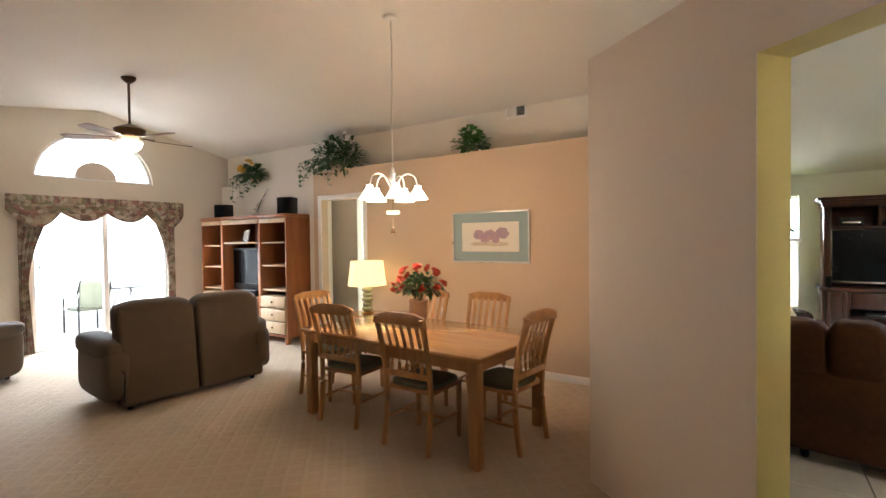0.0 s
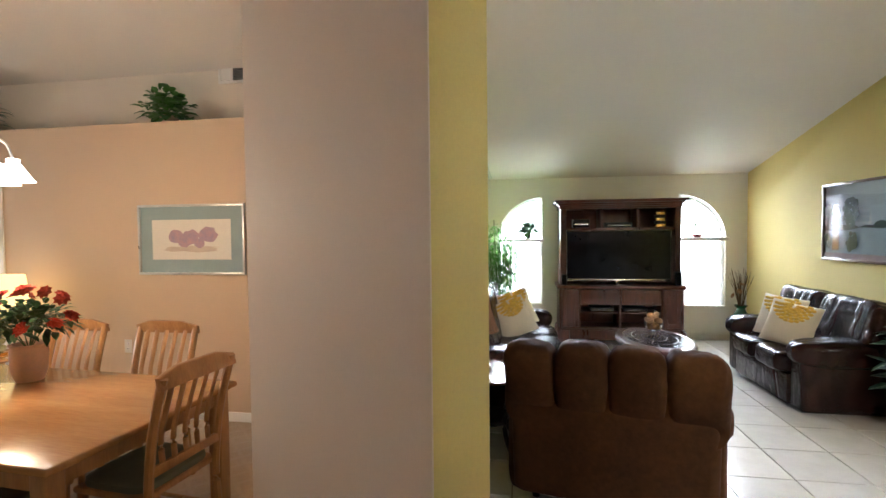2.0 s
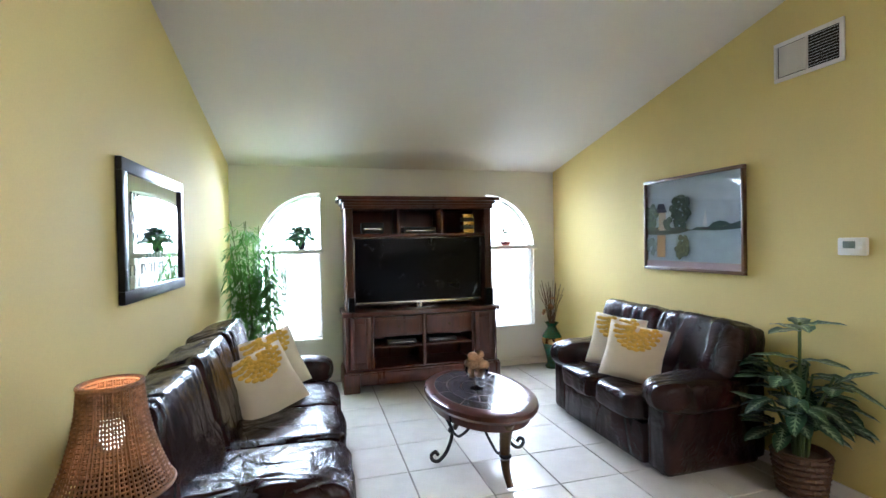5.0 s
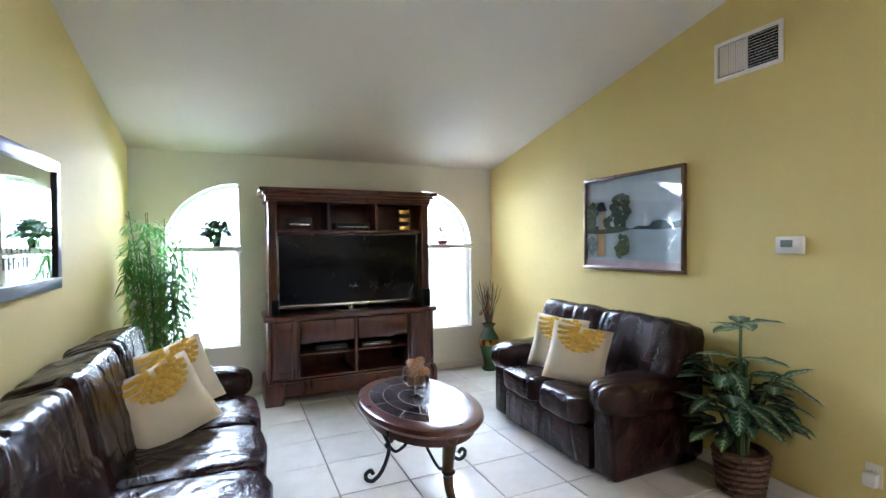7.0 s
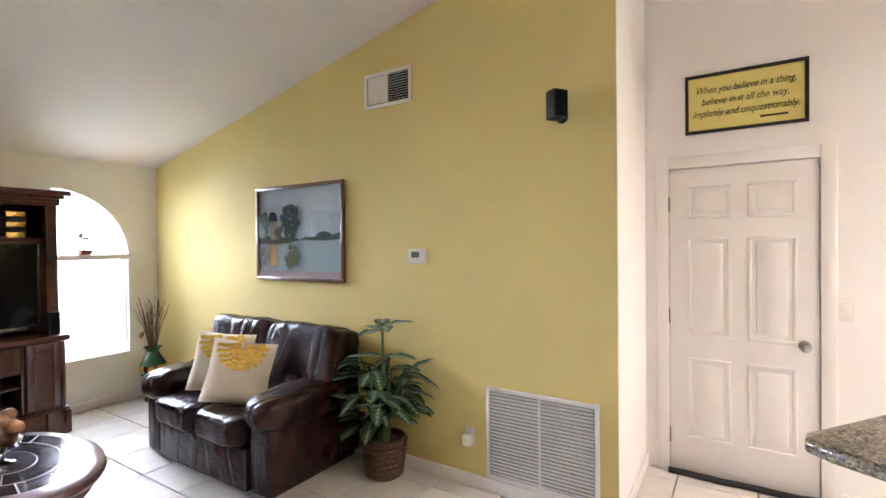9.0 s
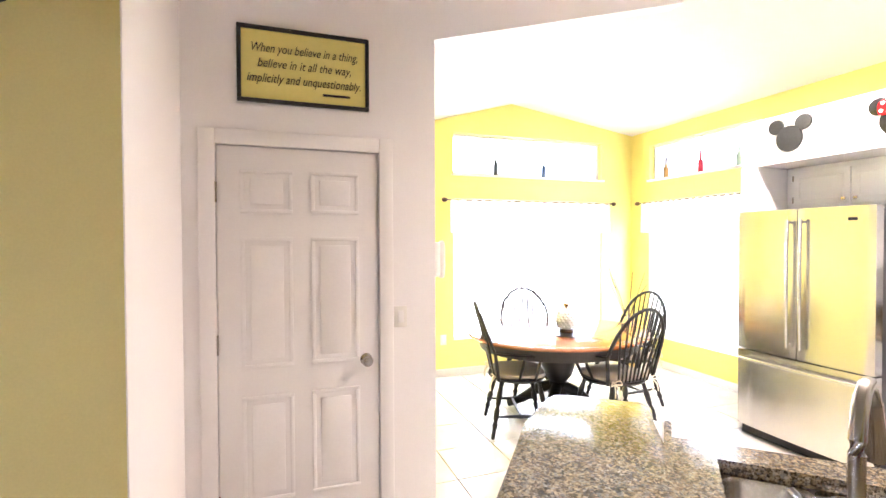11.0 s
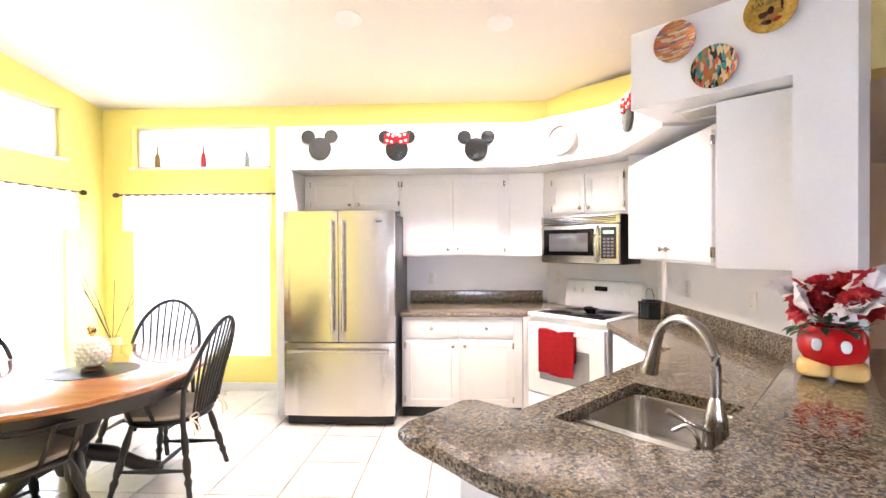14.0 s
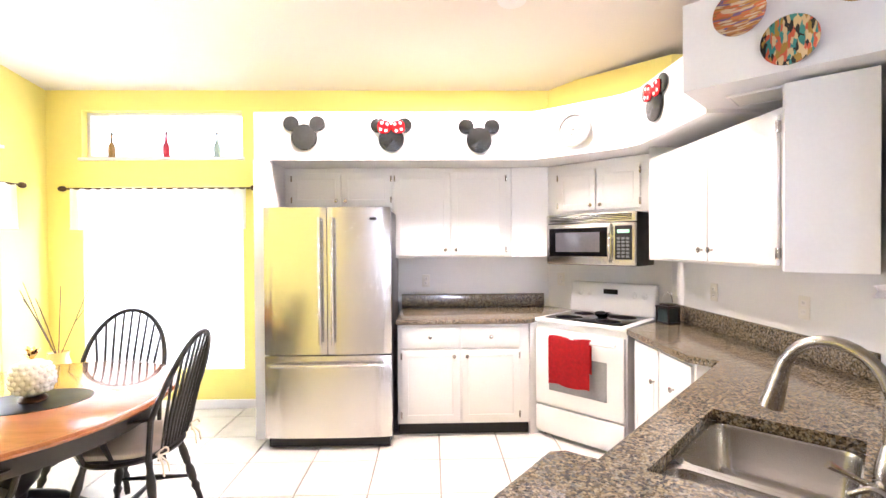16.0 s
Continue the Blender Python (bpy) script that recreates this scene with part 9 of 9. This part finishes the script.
bushy(t, (0, -0.06, 0.14), 0.3, 0.14, 0.2, 230, M_LEAF, (0.12, 0.06), 35, 0.5)
bm = B()
for i in range(4):
    x = -0.35 + i * 0.2
    pts = curve_pts([(x * 0.4, -0.1, 0.2), (x, -0.2, 0.1), (x * 1.1, -0.2, -0.3 + 0.08 * i)], 5)
    tube(bm, pts, 0.003, 4)
    for p in pts[3:]:
        for k in range(3):
            leaf(bm, p, rnd_dir(rng, -0.6, 0.2), Vector((0, 0, 1)), 0.08, 0.05, 0.3, 3)
part("trailing_vines", bm, M_LEAF, t)
flowers(t, [(0.0, -0.2, 0.2), (0.16, -0.2, 0.3), (-0.14, -0.18, 0.26), (0.05, -0.16, 0.36)], 0.08, M_SUNFL, "sunflower", 12)

# wall unit with television
HX0, HX1, HY, HH = -7.3, -5.05, 4.64, 1.94
t = thing("wall_unit", "orange maple wall unit with open shelves and cream drawers", "wall unit", pose(HX0, 5.255, 0))
HW, HD2 = HX1 - HX0, 5.255 - HY
def wu(name, x0, x1, d0, d1, z0, z1, material=M_ORANGEWOOD, bev=0.005, parent=None):
    bm = B()
    box(bm, x0, x1, -d1, -d0, z0, z1, bev)
    return part(name, bm, material, parent or t)
cols = (0.0, 0.6, 1.6, HW)
for i, x in enumerate(cols):
    wu("side_panel", x - (0.03 if i else 0) , x + (0.03 if i < 3 else 0), 0, HD2, 0.1, HH - 0.05)
for x in (0.0, HW - 0.06):
    for d in (0.0, HD2 - 0.06):
        wu("foot", x, x + 0.06, d, d + 0.06, 0, 0.1)
wu("back_panel", 0.03, HW - 0.03, 0, 0.015, 0.1, HH - 0.05)
for a, b in zip(cols, cols[1:]):
    wu("bottom", a + 0.03, b - 0.03, 0.015, HD2 - 0.01, 0.1, 0.13)
    wu("cornice", a - 0.01, b + 0.01, 0, HD2 + 0.02, HH - 0.05, HH, M_ORANGEWOOD, 0.015)
    wu("cornice_rail", a + 0.02, b - 0.02, HD2 - 0.02, HD2 + 0.012, HH - 0.13, HH - 0.06, M_WASHED, 0.012)
for a, b, zs in ((0.03, 0.57, (0.74, 1.1, 1.45)), (1.63, HW - 0.03, (0.78, 1.15, 1.5))):
    for z in zs:
        wu("shelf", a, b, 0.015, HD2 - 0.03, z, z + 0.025, M_WASHED)
wu("shelf", 0.63, 1.57, 0.015, HD2 - 0.02, 0.62, 0.65, M_ORANGEWOOD)
wu("shelf", 0.63, 1.57, 0.015, HD2 - 0.02, 1.5, 1.53, M_WASHED)
for a, b in ((0.04, 0.56), (1.64, HW - 0.04)):
    for k in range(3):
        dr = wu("drawer", a, b, HD2 - 0.3, HD2 + 0.02, 0.15 + k * 0.19, 0.325 + k * 0.19, M_WASHED, 0.018)
        for xx in ((a + b) / 2,):
            bm = B()
            puff(bm, xx, -HD2 - 0.03, 0.24 + k * 0.19, 0.035, 0.025, 0.03, 0.9, None, 12, 8)
            part("knob", bm, M_ANTIQUE, dr)
wu("door", 0.64, 1.56, HD2 - 0.02, HD2 + 0.012, 0.14, 0.6, M_ORANGEWOOD, 0.012)
t = thing("television", "black television in the wall unit", "television", pose(-6.2, 4.86, 0.65))
bm = B()
box(bm, -0.45, 0.45, -0.05, 0.05, 0.1, 0.78, 0.012)
part("body", bm, M_BLACK, t)
bm = B()
box(bm, -0.42, 0.42, -0.054, -0.0505, 0.2, 0.74)
part("screen", bm, M_SCREEN, t)
bm = B()
box(bm, -0.25, 0.25, -0.12, 0.12, 0.0, 0.1, 0.015)
part("stand", bm, M_BLACK, t)
small_speaker(pose(-5.4, 4.95, HH, 0, 0, 15), 0.24, 0.2, 0.27, "large black loudspeaker on top of the wall unit")
small_speaker(pose(-7.12, 4.95, HH, 0, 0, 15), 0.24, 0.2, 0.24, "large black loudspeaker on top of the wall unit")
for x, z, h, mt, nm, cat in ((-7.0, 1.125, 0.12, M_WHITEGL, "white figurine ornament on the shelf", "ornament"), (-5.3, 1.175, 0.15, M_WHITEGL, "small white ornament on the shelf", "ornament"),
                            (-5.25, 1.525, 0.13, M_ANTIQUE, "small bronze ornament on the shelf", "ornament"), (-7.0, 0.765, 0.24, M_BLACK, "dark storage jar on the shelf", "jar"), (-5.25, 0.805, 0.2, M_WHITEGL, "white ornament vase on the shelf", "vase")):
    bm = B()
    lathe(bm, [(0, 0), (0.04, 0), (0.045, h * 0.2), (0.025, h * 0.5), (0.035, h * 0.7), (0.02, h * 0.85), (0.025, h), (0, h)], 18)
    solid(cat, bm, mt, nm, cat, pose(x, 4.86, z))
t = thing("photo_frame", "small framed photograph on the wall unit", "photo frame", pose(-6.35, 4.8, 1.53, -12))
frame_bars(t, 0.16, 0.2, 0.02, 0.015, M_CHROME)
bm = B()
box(bm, 0.015, 0.145, -0.006, -0.001, 0.015, 0.185)
part("print", bm, M_PAPER, t)
t = thing("white_garland", "white silk flower garland hanging over the wall unit", "garland", pose(-6.0, 4.95, HH))
bm = B()
tube(bm, curve_pts([(0, 0.1, 0.45), (-0.06, 0.0, 0.25), (-0.1, -0.05, 0.08), (-0.18, -0.08, 0.01)], 6), 0.008, 6)
part("stem", bm, M_STEM, t)
flowers(t, [(0, 0.08, 0.4), (-0.04, 0.0, 0.28), (-0.07, -0.03, 0.18), (-0.11, -0.06, 0.1), (-0.18, -0.09, 0.04), (-0.08, -0.07, 0.05)], 0.05, M_PETALW, "white_flower")


# loveseat seen from behind
t = thing("loveseat", "olive brown upholstered reclining loveseat seen from behind", "sofa", Matrix.Translation((-4.03, 2.06, 0)) @ pose(0, 0, 0, 0, 0, 86))
LW = 1.4
for i in range(2):
    x0 = i * LW / 2 + 0.008
    bm = B()
    box(bm, x0, x0 + LW / 2 - 0.016, 0.0, 0.2, 0.045, 0.91, 0.045, None, 4)
    for v_ in bm.verts:
        v_.co.y += 0.16 * max(0, v_.co.z - 0.3)
        if v_.co.z > 0.8:
            v_.co.z += 0.06 * (1 - ((v_.co.x - x0 - LW / 4) / (LW / 4)) ** 2)
    part("back_panel", bm, M_TAUPE, t)
    bm = B()
    puff(bm, x0 + LW / 4, 0.24, 0.82, LW / 2 - 0.02, 0.3, 0.34, 0.5, None, 32, 20, 0.006, i)
    part("head_cushion", bm, M_TAUPE, t)
    bm = B()
    puff(bm, x0 + LW / 4, 0.28, 0.62, LW / 2 - 0.05, 0.26, 0.4, 0.5, None, 30, 18, 0.006, i + 4)
    part("back_cushion", bm, M_TAUPE, t)
    bm = B()
    puff(bm, x0 + LW / 4, 0.6, 0.4, LW / 2 - 0.02, 0.66, 0.26, 0.4, None, 30, 18, 0.006, i + 8)
    part("seat_cushion", bm, M_TAUPE, t)
bm = B()
box(bm, 0.04, LW - 0.04, 0.1, 0.86, 0.07, 0.34, 0.03)
part("base", bm, M_TAUPE, t)
for a in (-0.1, LW - 0.1):
    bm = B()
    puff(bm, a + 0.1, 0.46, 0.34, 0.22, 0.9, 0.5, 0.4, None, 28, 18, 0.005)
    part("arm", bm, M_TAUPE, t)
    bm = B()
    puff(bm, a + 0.1, 0.5, 0.57, 0.27, 0.9, 0.2, 0.6, None, 28, 16, 0.008)
    part("arm_pad", bm, M_TAUPE, t)
for xx in (0.1, LW - 0.1):
    for yy in (0.1, 0.8):
        bm = B()
        cyl(bm, (xx, yy, 0), (xx, yy, 0.09), 0.025)
        part("foot", bm, M_BLACK, t)
bm = B()
tube(bm, curve_pts([(0.02, -0.015, 0.12), (0.02, -0.03, 0.3), (0.02, -0.01, 0.38), (-0.01, 0.2, 0.42)], 5), 0.006, 6)
part("piping", bm, M_BLACK, t)
recliner(Matrix.Translation((-6.85, 0.72, 0)) @ pose(0, 0, 0, 0, 0, 30), "dark olive recliner near the sliding door", M_TAUPE, 3)
t = thing("side_cabinet", "small orange wood cabinet near the recliner", "cabinet", pose(-5.2, 1.2, 0))
bm = B()
box(bm, -0.25, 0.2, -0.25, 0.2, 0.05, 0.52, 0.01)
part("body", bm, M_ORANGEWOOD, t)
bm = B()
box(bm, -0.27, 0.22, -0.27, 0.22, 0.52, 0.55, 0.008)
part("top", bm, M_ORANGEWOOD, t)
for sx in (-0.22, 0.17):
    for sy in (-0.22, 0.17):
        bm = B()
        box(bm, sx - 0.02, sx + 0.02, sy - 0.02, sy + 0.02, 0, 0.05)
        part("foot", bm, M_ORANGEWOOD, t)

# ceiling fan
FX, FY = -5.45, 2.78
t = thing("ceiling_fan", "bronze ceiling fan with five wooden blades and a lit bowl", "ceiling fan", pose(FX, FY, 0))
z0 = zc(FY)
bm = B()
lathe(bm, [(0, z0), (0.08, z0), (0.075, z0 - 0.03), (0.03, z0 - 0.07), (0, z0 - 0.07)], 24)
part("canopy", bm, M_ANTIQUE, t)
bm = B()
cyl(bm, (0, 0, z0 - 0.06), (0, 0, 2.9), 0.014)
part("downrod", bm, M_ANTIQUE, t)
bm = B()
lathe(bm, [(0, 2.92), (0.04, 2.92), (0.13, 2.88), (0.165, 2.86), (0.15, 2.81), (0.12, 2.77), (0.06, 2.74), (0, 2.74)], 32)
part("motor_housing", bm, M_ANTIQUE, t)
bm = B()
lathe(bm, [(0.135, 2.845), (0.142, 2.83), (0.125, 2.79), (0.118, 2.79)], 32)
part("brass_band", bm, M_BRASS, t)
for i in range(5):
    a = 72 * i + 12
    bm = B()
    prism(bm, [(0.2, -0.05), (0.62, -0.075), (0.68, -0.05), (0.68, 0.05), (0.62, 0.075), (0.2, 0.05)], 2.755, 2.763, 0.002, pose(0, 0, 0, 0, 0, a) @ Matrix.Translation((0, 0, 2.76)) @ pose(0, 0, 0, 10) @ Matrix.Translation((0, 0, -2.76)))
    b = part("blade", bm, wood("fan_blade_wood", (0.16, 0.075, 0.035), (0.09, 0.04, 0.02), 0.35, 0.2, "x") if "fan_blade_wood" not in MATS else MATS["fan_blade_wood"], t)
    bm = B()
    box(bm, 0.1, 0.26, -0.018, 0.018, 2.764, 2.776, 0.003, pose(0, 0, 0, 0, 0, a))
    part("blade_iron", bm, M_ANTIQUE, b)
bm = B()
lathe(bm, [(0.125, 2.72), (0.13, 2.71), (0.11, 2.65), (0.06, 2.61), (0, 2.6), (0, 2.61), (0.05, 2.62), (0.1, 2.66), (0.12, 2.72)], 32)
part("glass_bowl", bm, M_FROST, t, "lit frosted glass bowl")
lamp("fan_light", "POINT", pose(FX, FY, 2.5), 8, WARM2, 0.1)

# sliding door, arched window, drapery
t = tagged(new("door_2"), "white framed sliding glass door to the patio", "door", kind="structure")
t.matrix_basis = Matrix.Translation((XW - 0.04, SD[0], 0)) @ pose(0, 0, 0, 0, 0, 90)
sw = SD[1] - SD[0]
for q in ((0, 0.05, 0, 2.08), (sw - 0.05, sw, 0, 2.08), (0.05, sw - 0.05, 2.03, 2.08), (0.05, sw - 0.05, 0, 0.03), (sw / 2 - 0.035, sw / 2 + 0.035, 0.03, 2.03)):
    bm = B()
    box(bm, q[0], q[1], 0.0, 0.07, q[2], q[3], 0.004)
    part("door_frame", bm, M_TRIM, t)
for a, b, y_ in ((0.05, sw / 2, 0.02), (sw / 2, sw - 0.05, 0.05)):
    bm = B()
    box(bm, a, b, y_, y_ + 0.006, 0.03, 2.03)
    g = part("pane", bm, M_GLASS, t)
    g.visible_shadow = False
bm = B()
tube(bm, [(0.09, -0.01, 0.95), (0.09, -0.05, 0.98), (0.09, -0.05, 1.2), (0.09, -0.01, 1.23)], 0.01, 8)
part("door_handle", bm, M_BLACK, t)
t = tagged(new("window_5"), "white half-round window above the sliding door with a fanned blind", "window", kind="structure")
t.matrix_basis = Matrix.Translation((XW - 0.06, (GA[0] + GA[1]) / 2, GA[2])) @ pose(0, 0, 0, 0, 0, 90)
gw, gh = (GA[1] - GA[0]) / 2, GA[3] - GA[2]
bm = B()
tube(bm, [(gw * 0.97 * math.cos(a), 0, gh * 0.97 * math.sin(a)) for a in [math.pi * i / 30 for i in range(31)]], 0.025, 6)
part("window_frame", bm, M_TRIM, t)
bm = B()
box(bm, -gw, gw, -0.03, 0.03, 0, 0.03, 0.004)
part("window_frame", bm, M_TRIM, t)
for i in range(24):
    a0 = math.pi * i / 24
    bm = B()
    q = [(math.cos(a0 + d) * r * gw, 0.02 + o, math.sin(a0 + d) * r * gh + 0.0) for d, r, o in ((0.0, 0.36, 0.0), (0.0, 0.95, 0.0), (math.pi / 24, 0.95, 0.02), (math.pi / 24, 0.36, 0.02))]
    q = [(x, y, max(0.03, z)) for x, y, z in q]
    vs = [bm.verts.new(p) for p in q]
    bm.faces.new(vs)
    part("fan_blind_pleat", bm, M_BLIND, t)
bm = B()
prism(bm, [(0.36 * gw * math.cos(math.pi * i / 16), 0.03 + 0.36 * gh * math.sin(math.pi * i / 16)) for i in range(17)], 0, 0.01, 0, Matrix(((1, 0, 0, 0), (0, 0, 1, 0.01), (0, 1, 0, 0), (0, 0, 0, 1))))
part("hub_panel", bm, M_BEIGE, t)
daylight_backdrop(Matrix.Translation((-14.0, 3.3, -0.15)) @ pose(0, 0, 0, 0, 0, 90), 14, 9, glow("hazy_garden_daylight", (0.97, 1.0, 1.0), 2.8))


def cloth_sheet(rows, material, parent, name):
    bm = B()
    vr = [[bm.verts.new(p) for p in r] for r in rows]
    for a, b in zip(vr, vr[1:]):
        for i in range(len(a) - 1):
            bm.faces.new((a[i], a[i + 1], b[i + 1], b[i]))
    return part(name, bm, material, parent)


t = thing("drapery", "floral swag valance with tied side panels over the sliding door", "curtain", Matrix.Translation((XW + 0.03, 2.17, 0)) @ pose(0, 0, 0, 0, 0, 90))
# local x runs along the wall, -y into the room
VW = 2.29
for k in range(4):
    x0 = k * VW / 4
    w = VW / 4 + 0.04
    big = 0.24 if k in (0, 3) else 0.15
    rows = []
    for r in range(12):
        f = r / 11
        row = []
        for i in range(25):
            s = i / 24
            sag = 4 * s * (1 - s)
            z = 2.2 - f * (0.2 + big * sag)
            row.append((x0 + w * s, -0.07 - 0.06 * sag * f - 0.016 * math.sin(f * 26 + sag), z))
        rows.append(row)
    cloth_sheet(rows, M_FLORAL, t, "swag")
rows = []
for r in range(5):
    rows.append([(VW * i / 160, -0.1 - 0.014 * math.sin(i * 1.1), 2.21 - 0.11 * r / 4) for i in range(161)])
cloth_sheet(rows, M_FLORAL, t, "gathered_heading")
for side in (0, 1):
    rows = []
    for r in range(30):
        f = r / 29
        z = 2.12 * (1 - f) + 0.02
        wd = 0.44 - 0.34 * math.sin(min(1, f * 1.75) * math.pi / 2) + 0.1 * max(0, f - 0.57)
        row = []
        for i in range(21):
            s = i / 20
            x = 0.12 + wd * s if side == 0 else VW - 0.12 - wd * s
            row.append((x, -0.06 - 0.022 * math.sin(s * 26), z))
        rows.append(row)
    cloth_sheet(rows, M_FLORAL, t, "side_panel")
t = thing("vertical_blinds", "white vertical blinds drawn to the side of the sliding door", "blinds", Matrix.Translation((XW + 0.02, 3.95, 0)) @ pose(0, 0, 0, 0, 0, 90))
for i in range(7):
    bm = B()
    box(bm, -0.04, 0.04, -0.001, 0.001, 0.04, 2.05, 0, Matrix.Translation((i * 0.045, -0.02, 0)) @ pose(0, 0, 0, 0, 0, 60))
    part("slat", bm, M_BLIND, t)
# patio furniture
t = thing("patio_chair", "dark metal patio chair outside the sliding door", "chair", pose(-9.2, 3.62, -0.03, 0, 0, 95))
for sx in (-1, 1):
    bm = B()
    tube(bm, [(sx * 0.26, 0.25, 0), (sx * 0.26, 0.25, 0.62), (sx * 0.26, -0.2, 0.64), (sx * 0.24, -0.3, 0.95)], 0.015, 6)
    part("side_frame", bm, M_IRON, t)
    bm = B()
    tube(bm, [(sx * 0.24, -0.22, 0), (sx * 0.24, -0.22, 0.64)], 0.014, 6)
    part("leg", bm, M_IRON, t)
bm = B()
puff(bm, 0, 0.02, 0.42, 0.5, 0.5, 0.07, 0.4, None, 20, 10)
part("seat", bm, M_SEATG, t)
bm = B()
puff(bm, 0, -0.24, 0.7, 0.48, 0.07, 0.5, 0.4, pose(0, 0, 0, 0), 20, 12)
part("back_cushion", bm, M_SEATG, t)
t = thing("patio_table", "round patio table outside the sliding door", "table", pose(-9.7, 4.45, -0.03))
bm = B()
lathe(bm, [(0, 0.7), (0.5, 0.7), (0.5, 0.725), (0, 0.725)], 32)
part("tabletop", bm, M_IRON, t)
for i in range(3):
    a = 2.1 * i
    bm = B()
    tube(bm, [(math.cos(a) * 0.1, math.sin(a) * 0.1, 0.7), (math.cos(a) * 0.35, math.sin(a) * 0.35, 0)], 0.015, 6)
    part("leg", bm, M_IRON, t)
# bed in the room beyond
t = thing("bed", "bed with a pale cover in the room beyond the passage", "bed", pose(-4.9, 7.2, 0))
bm = B()
box(bm, -0.7, 0.7, -0.7, 0.7, 0.0, 0.3, 0.02)
part("base", bm, M_ESPRESSO, t)
bm = B()
puff(bm, 0, 0, 0.42, 1.45, 1.45, 0.3, 0.3, None, 28, 16)
part("mattress", bm, M_PILLOW, t)
bm = B()
box(bm, TD0 - 0.07, TD0, YTAN - 0.015, YTAN, 0, 2.2, 0.004)
box(bm, TD1, TD1 + 0.07, YTAN - 0.015, YTAN, 0, 2.2, 0.004)
box(bm, TD0, TD1, YTAN - 0.015, YTAN, 2.13, 2.2, 0.004)
solid("trim_doorway", bm, M_TRIM, "ivory trim round the doorway", "trim", kind="structure")
# added fill lamp, no window behind it: brightens the room beyond the doorway
lamp("bedroom_daylight", "AREA", look((-4.5, 7.9, 1.6), (-4.4, 5, 1.0)), 140, DAY, 0.8, 1.0)

# ---- floor tiles ----
TP, TX, TY = 0.4425, 1.685, 6.44                  # pitch and one joint crossing
G = 0.0045
tile_parent = bpy.data.objects["floor"]
bm = B()
box(bm, G - TP / 2, TP / 2 - G, G - TP / 2, TP / 2 - G, -0.014, 0.0, 0.0025, None, 1)
tile_mesh = finish(bm, "floor_tile", M_TILE)


def in_tiled(x, y):
    if XL - 0.3 < x < XR + 0.3 and 2.0 < y < YT + 0.3 and (Vector((x, y)) - CR).dot(nv) > -0.25:
        return True
    if XK - 0.1 < x < XN + 0.3 and YB - 0.3 < y < 4.2:
        if x > XD + 0.3 and y > NN_Y + 0.3:
            return False
        return True
    return False


for i in range(-6, 16):
    for k in range(-18, 8):
        x, y = TX + (i + 0.5) * TP, TY + (k + 0.5) * TP
        if not in_tiled(x, y):
            continue
        o = new("floor_tile", tile_mesh)
        o.location = (x, y, 0)
        o.parent = tile_parent
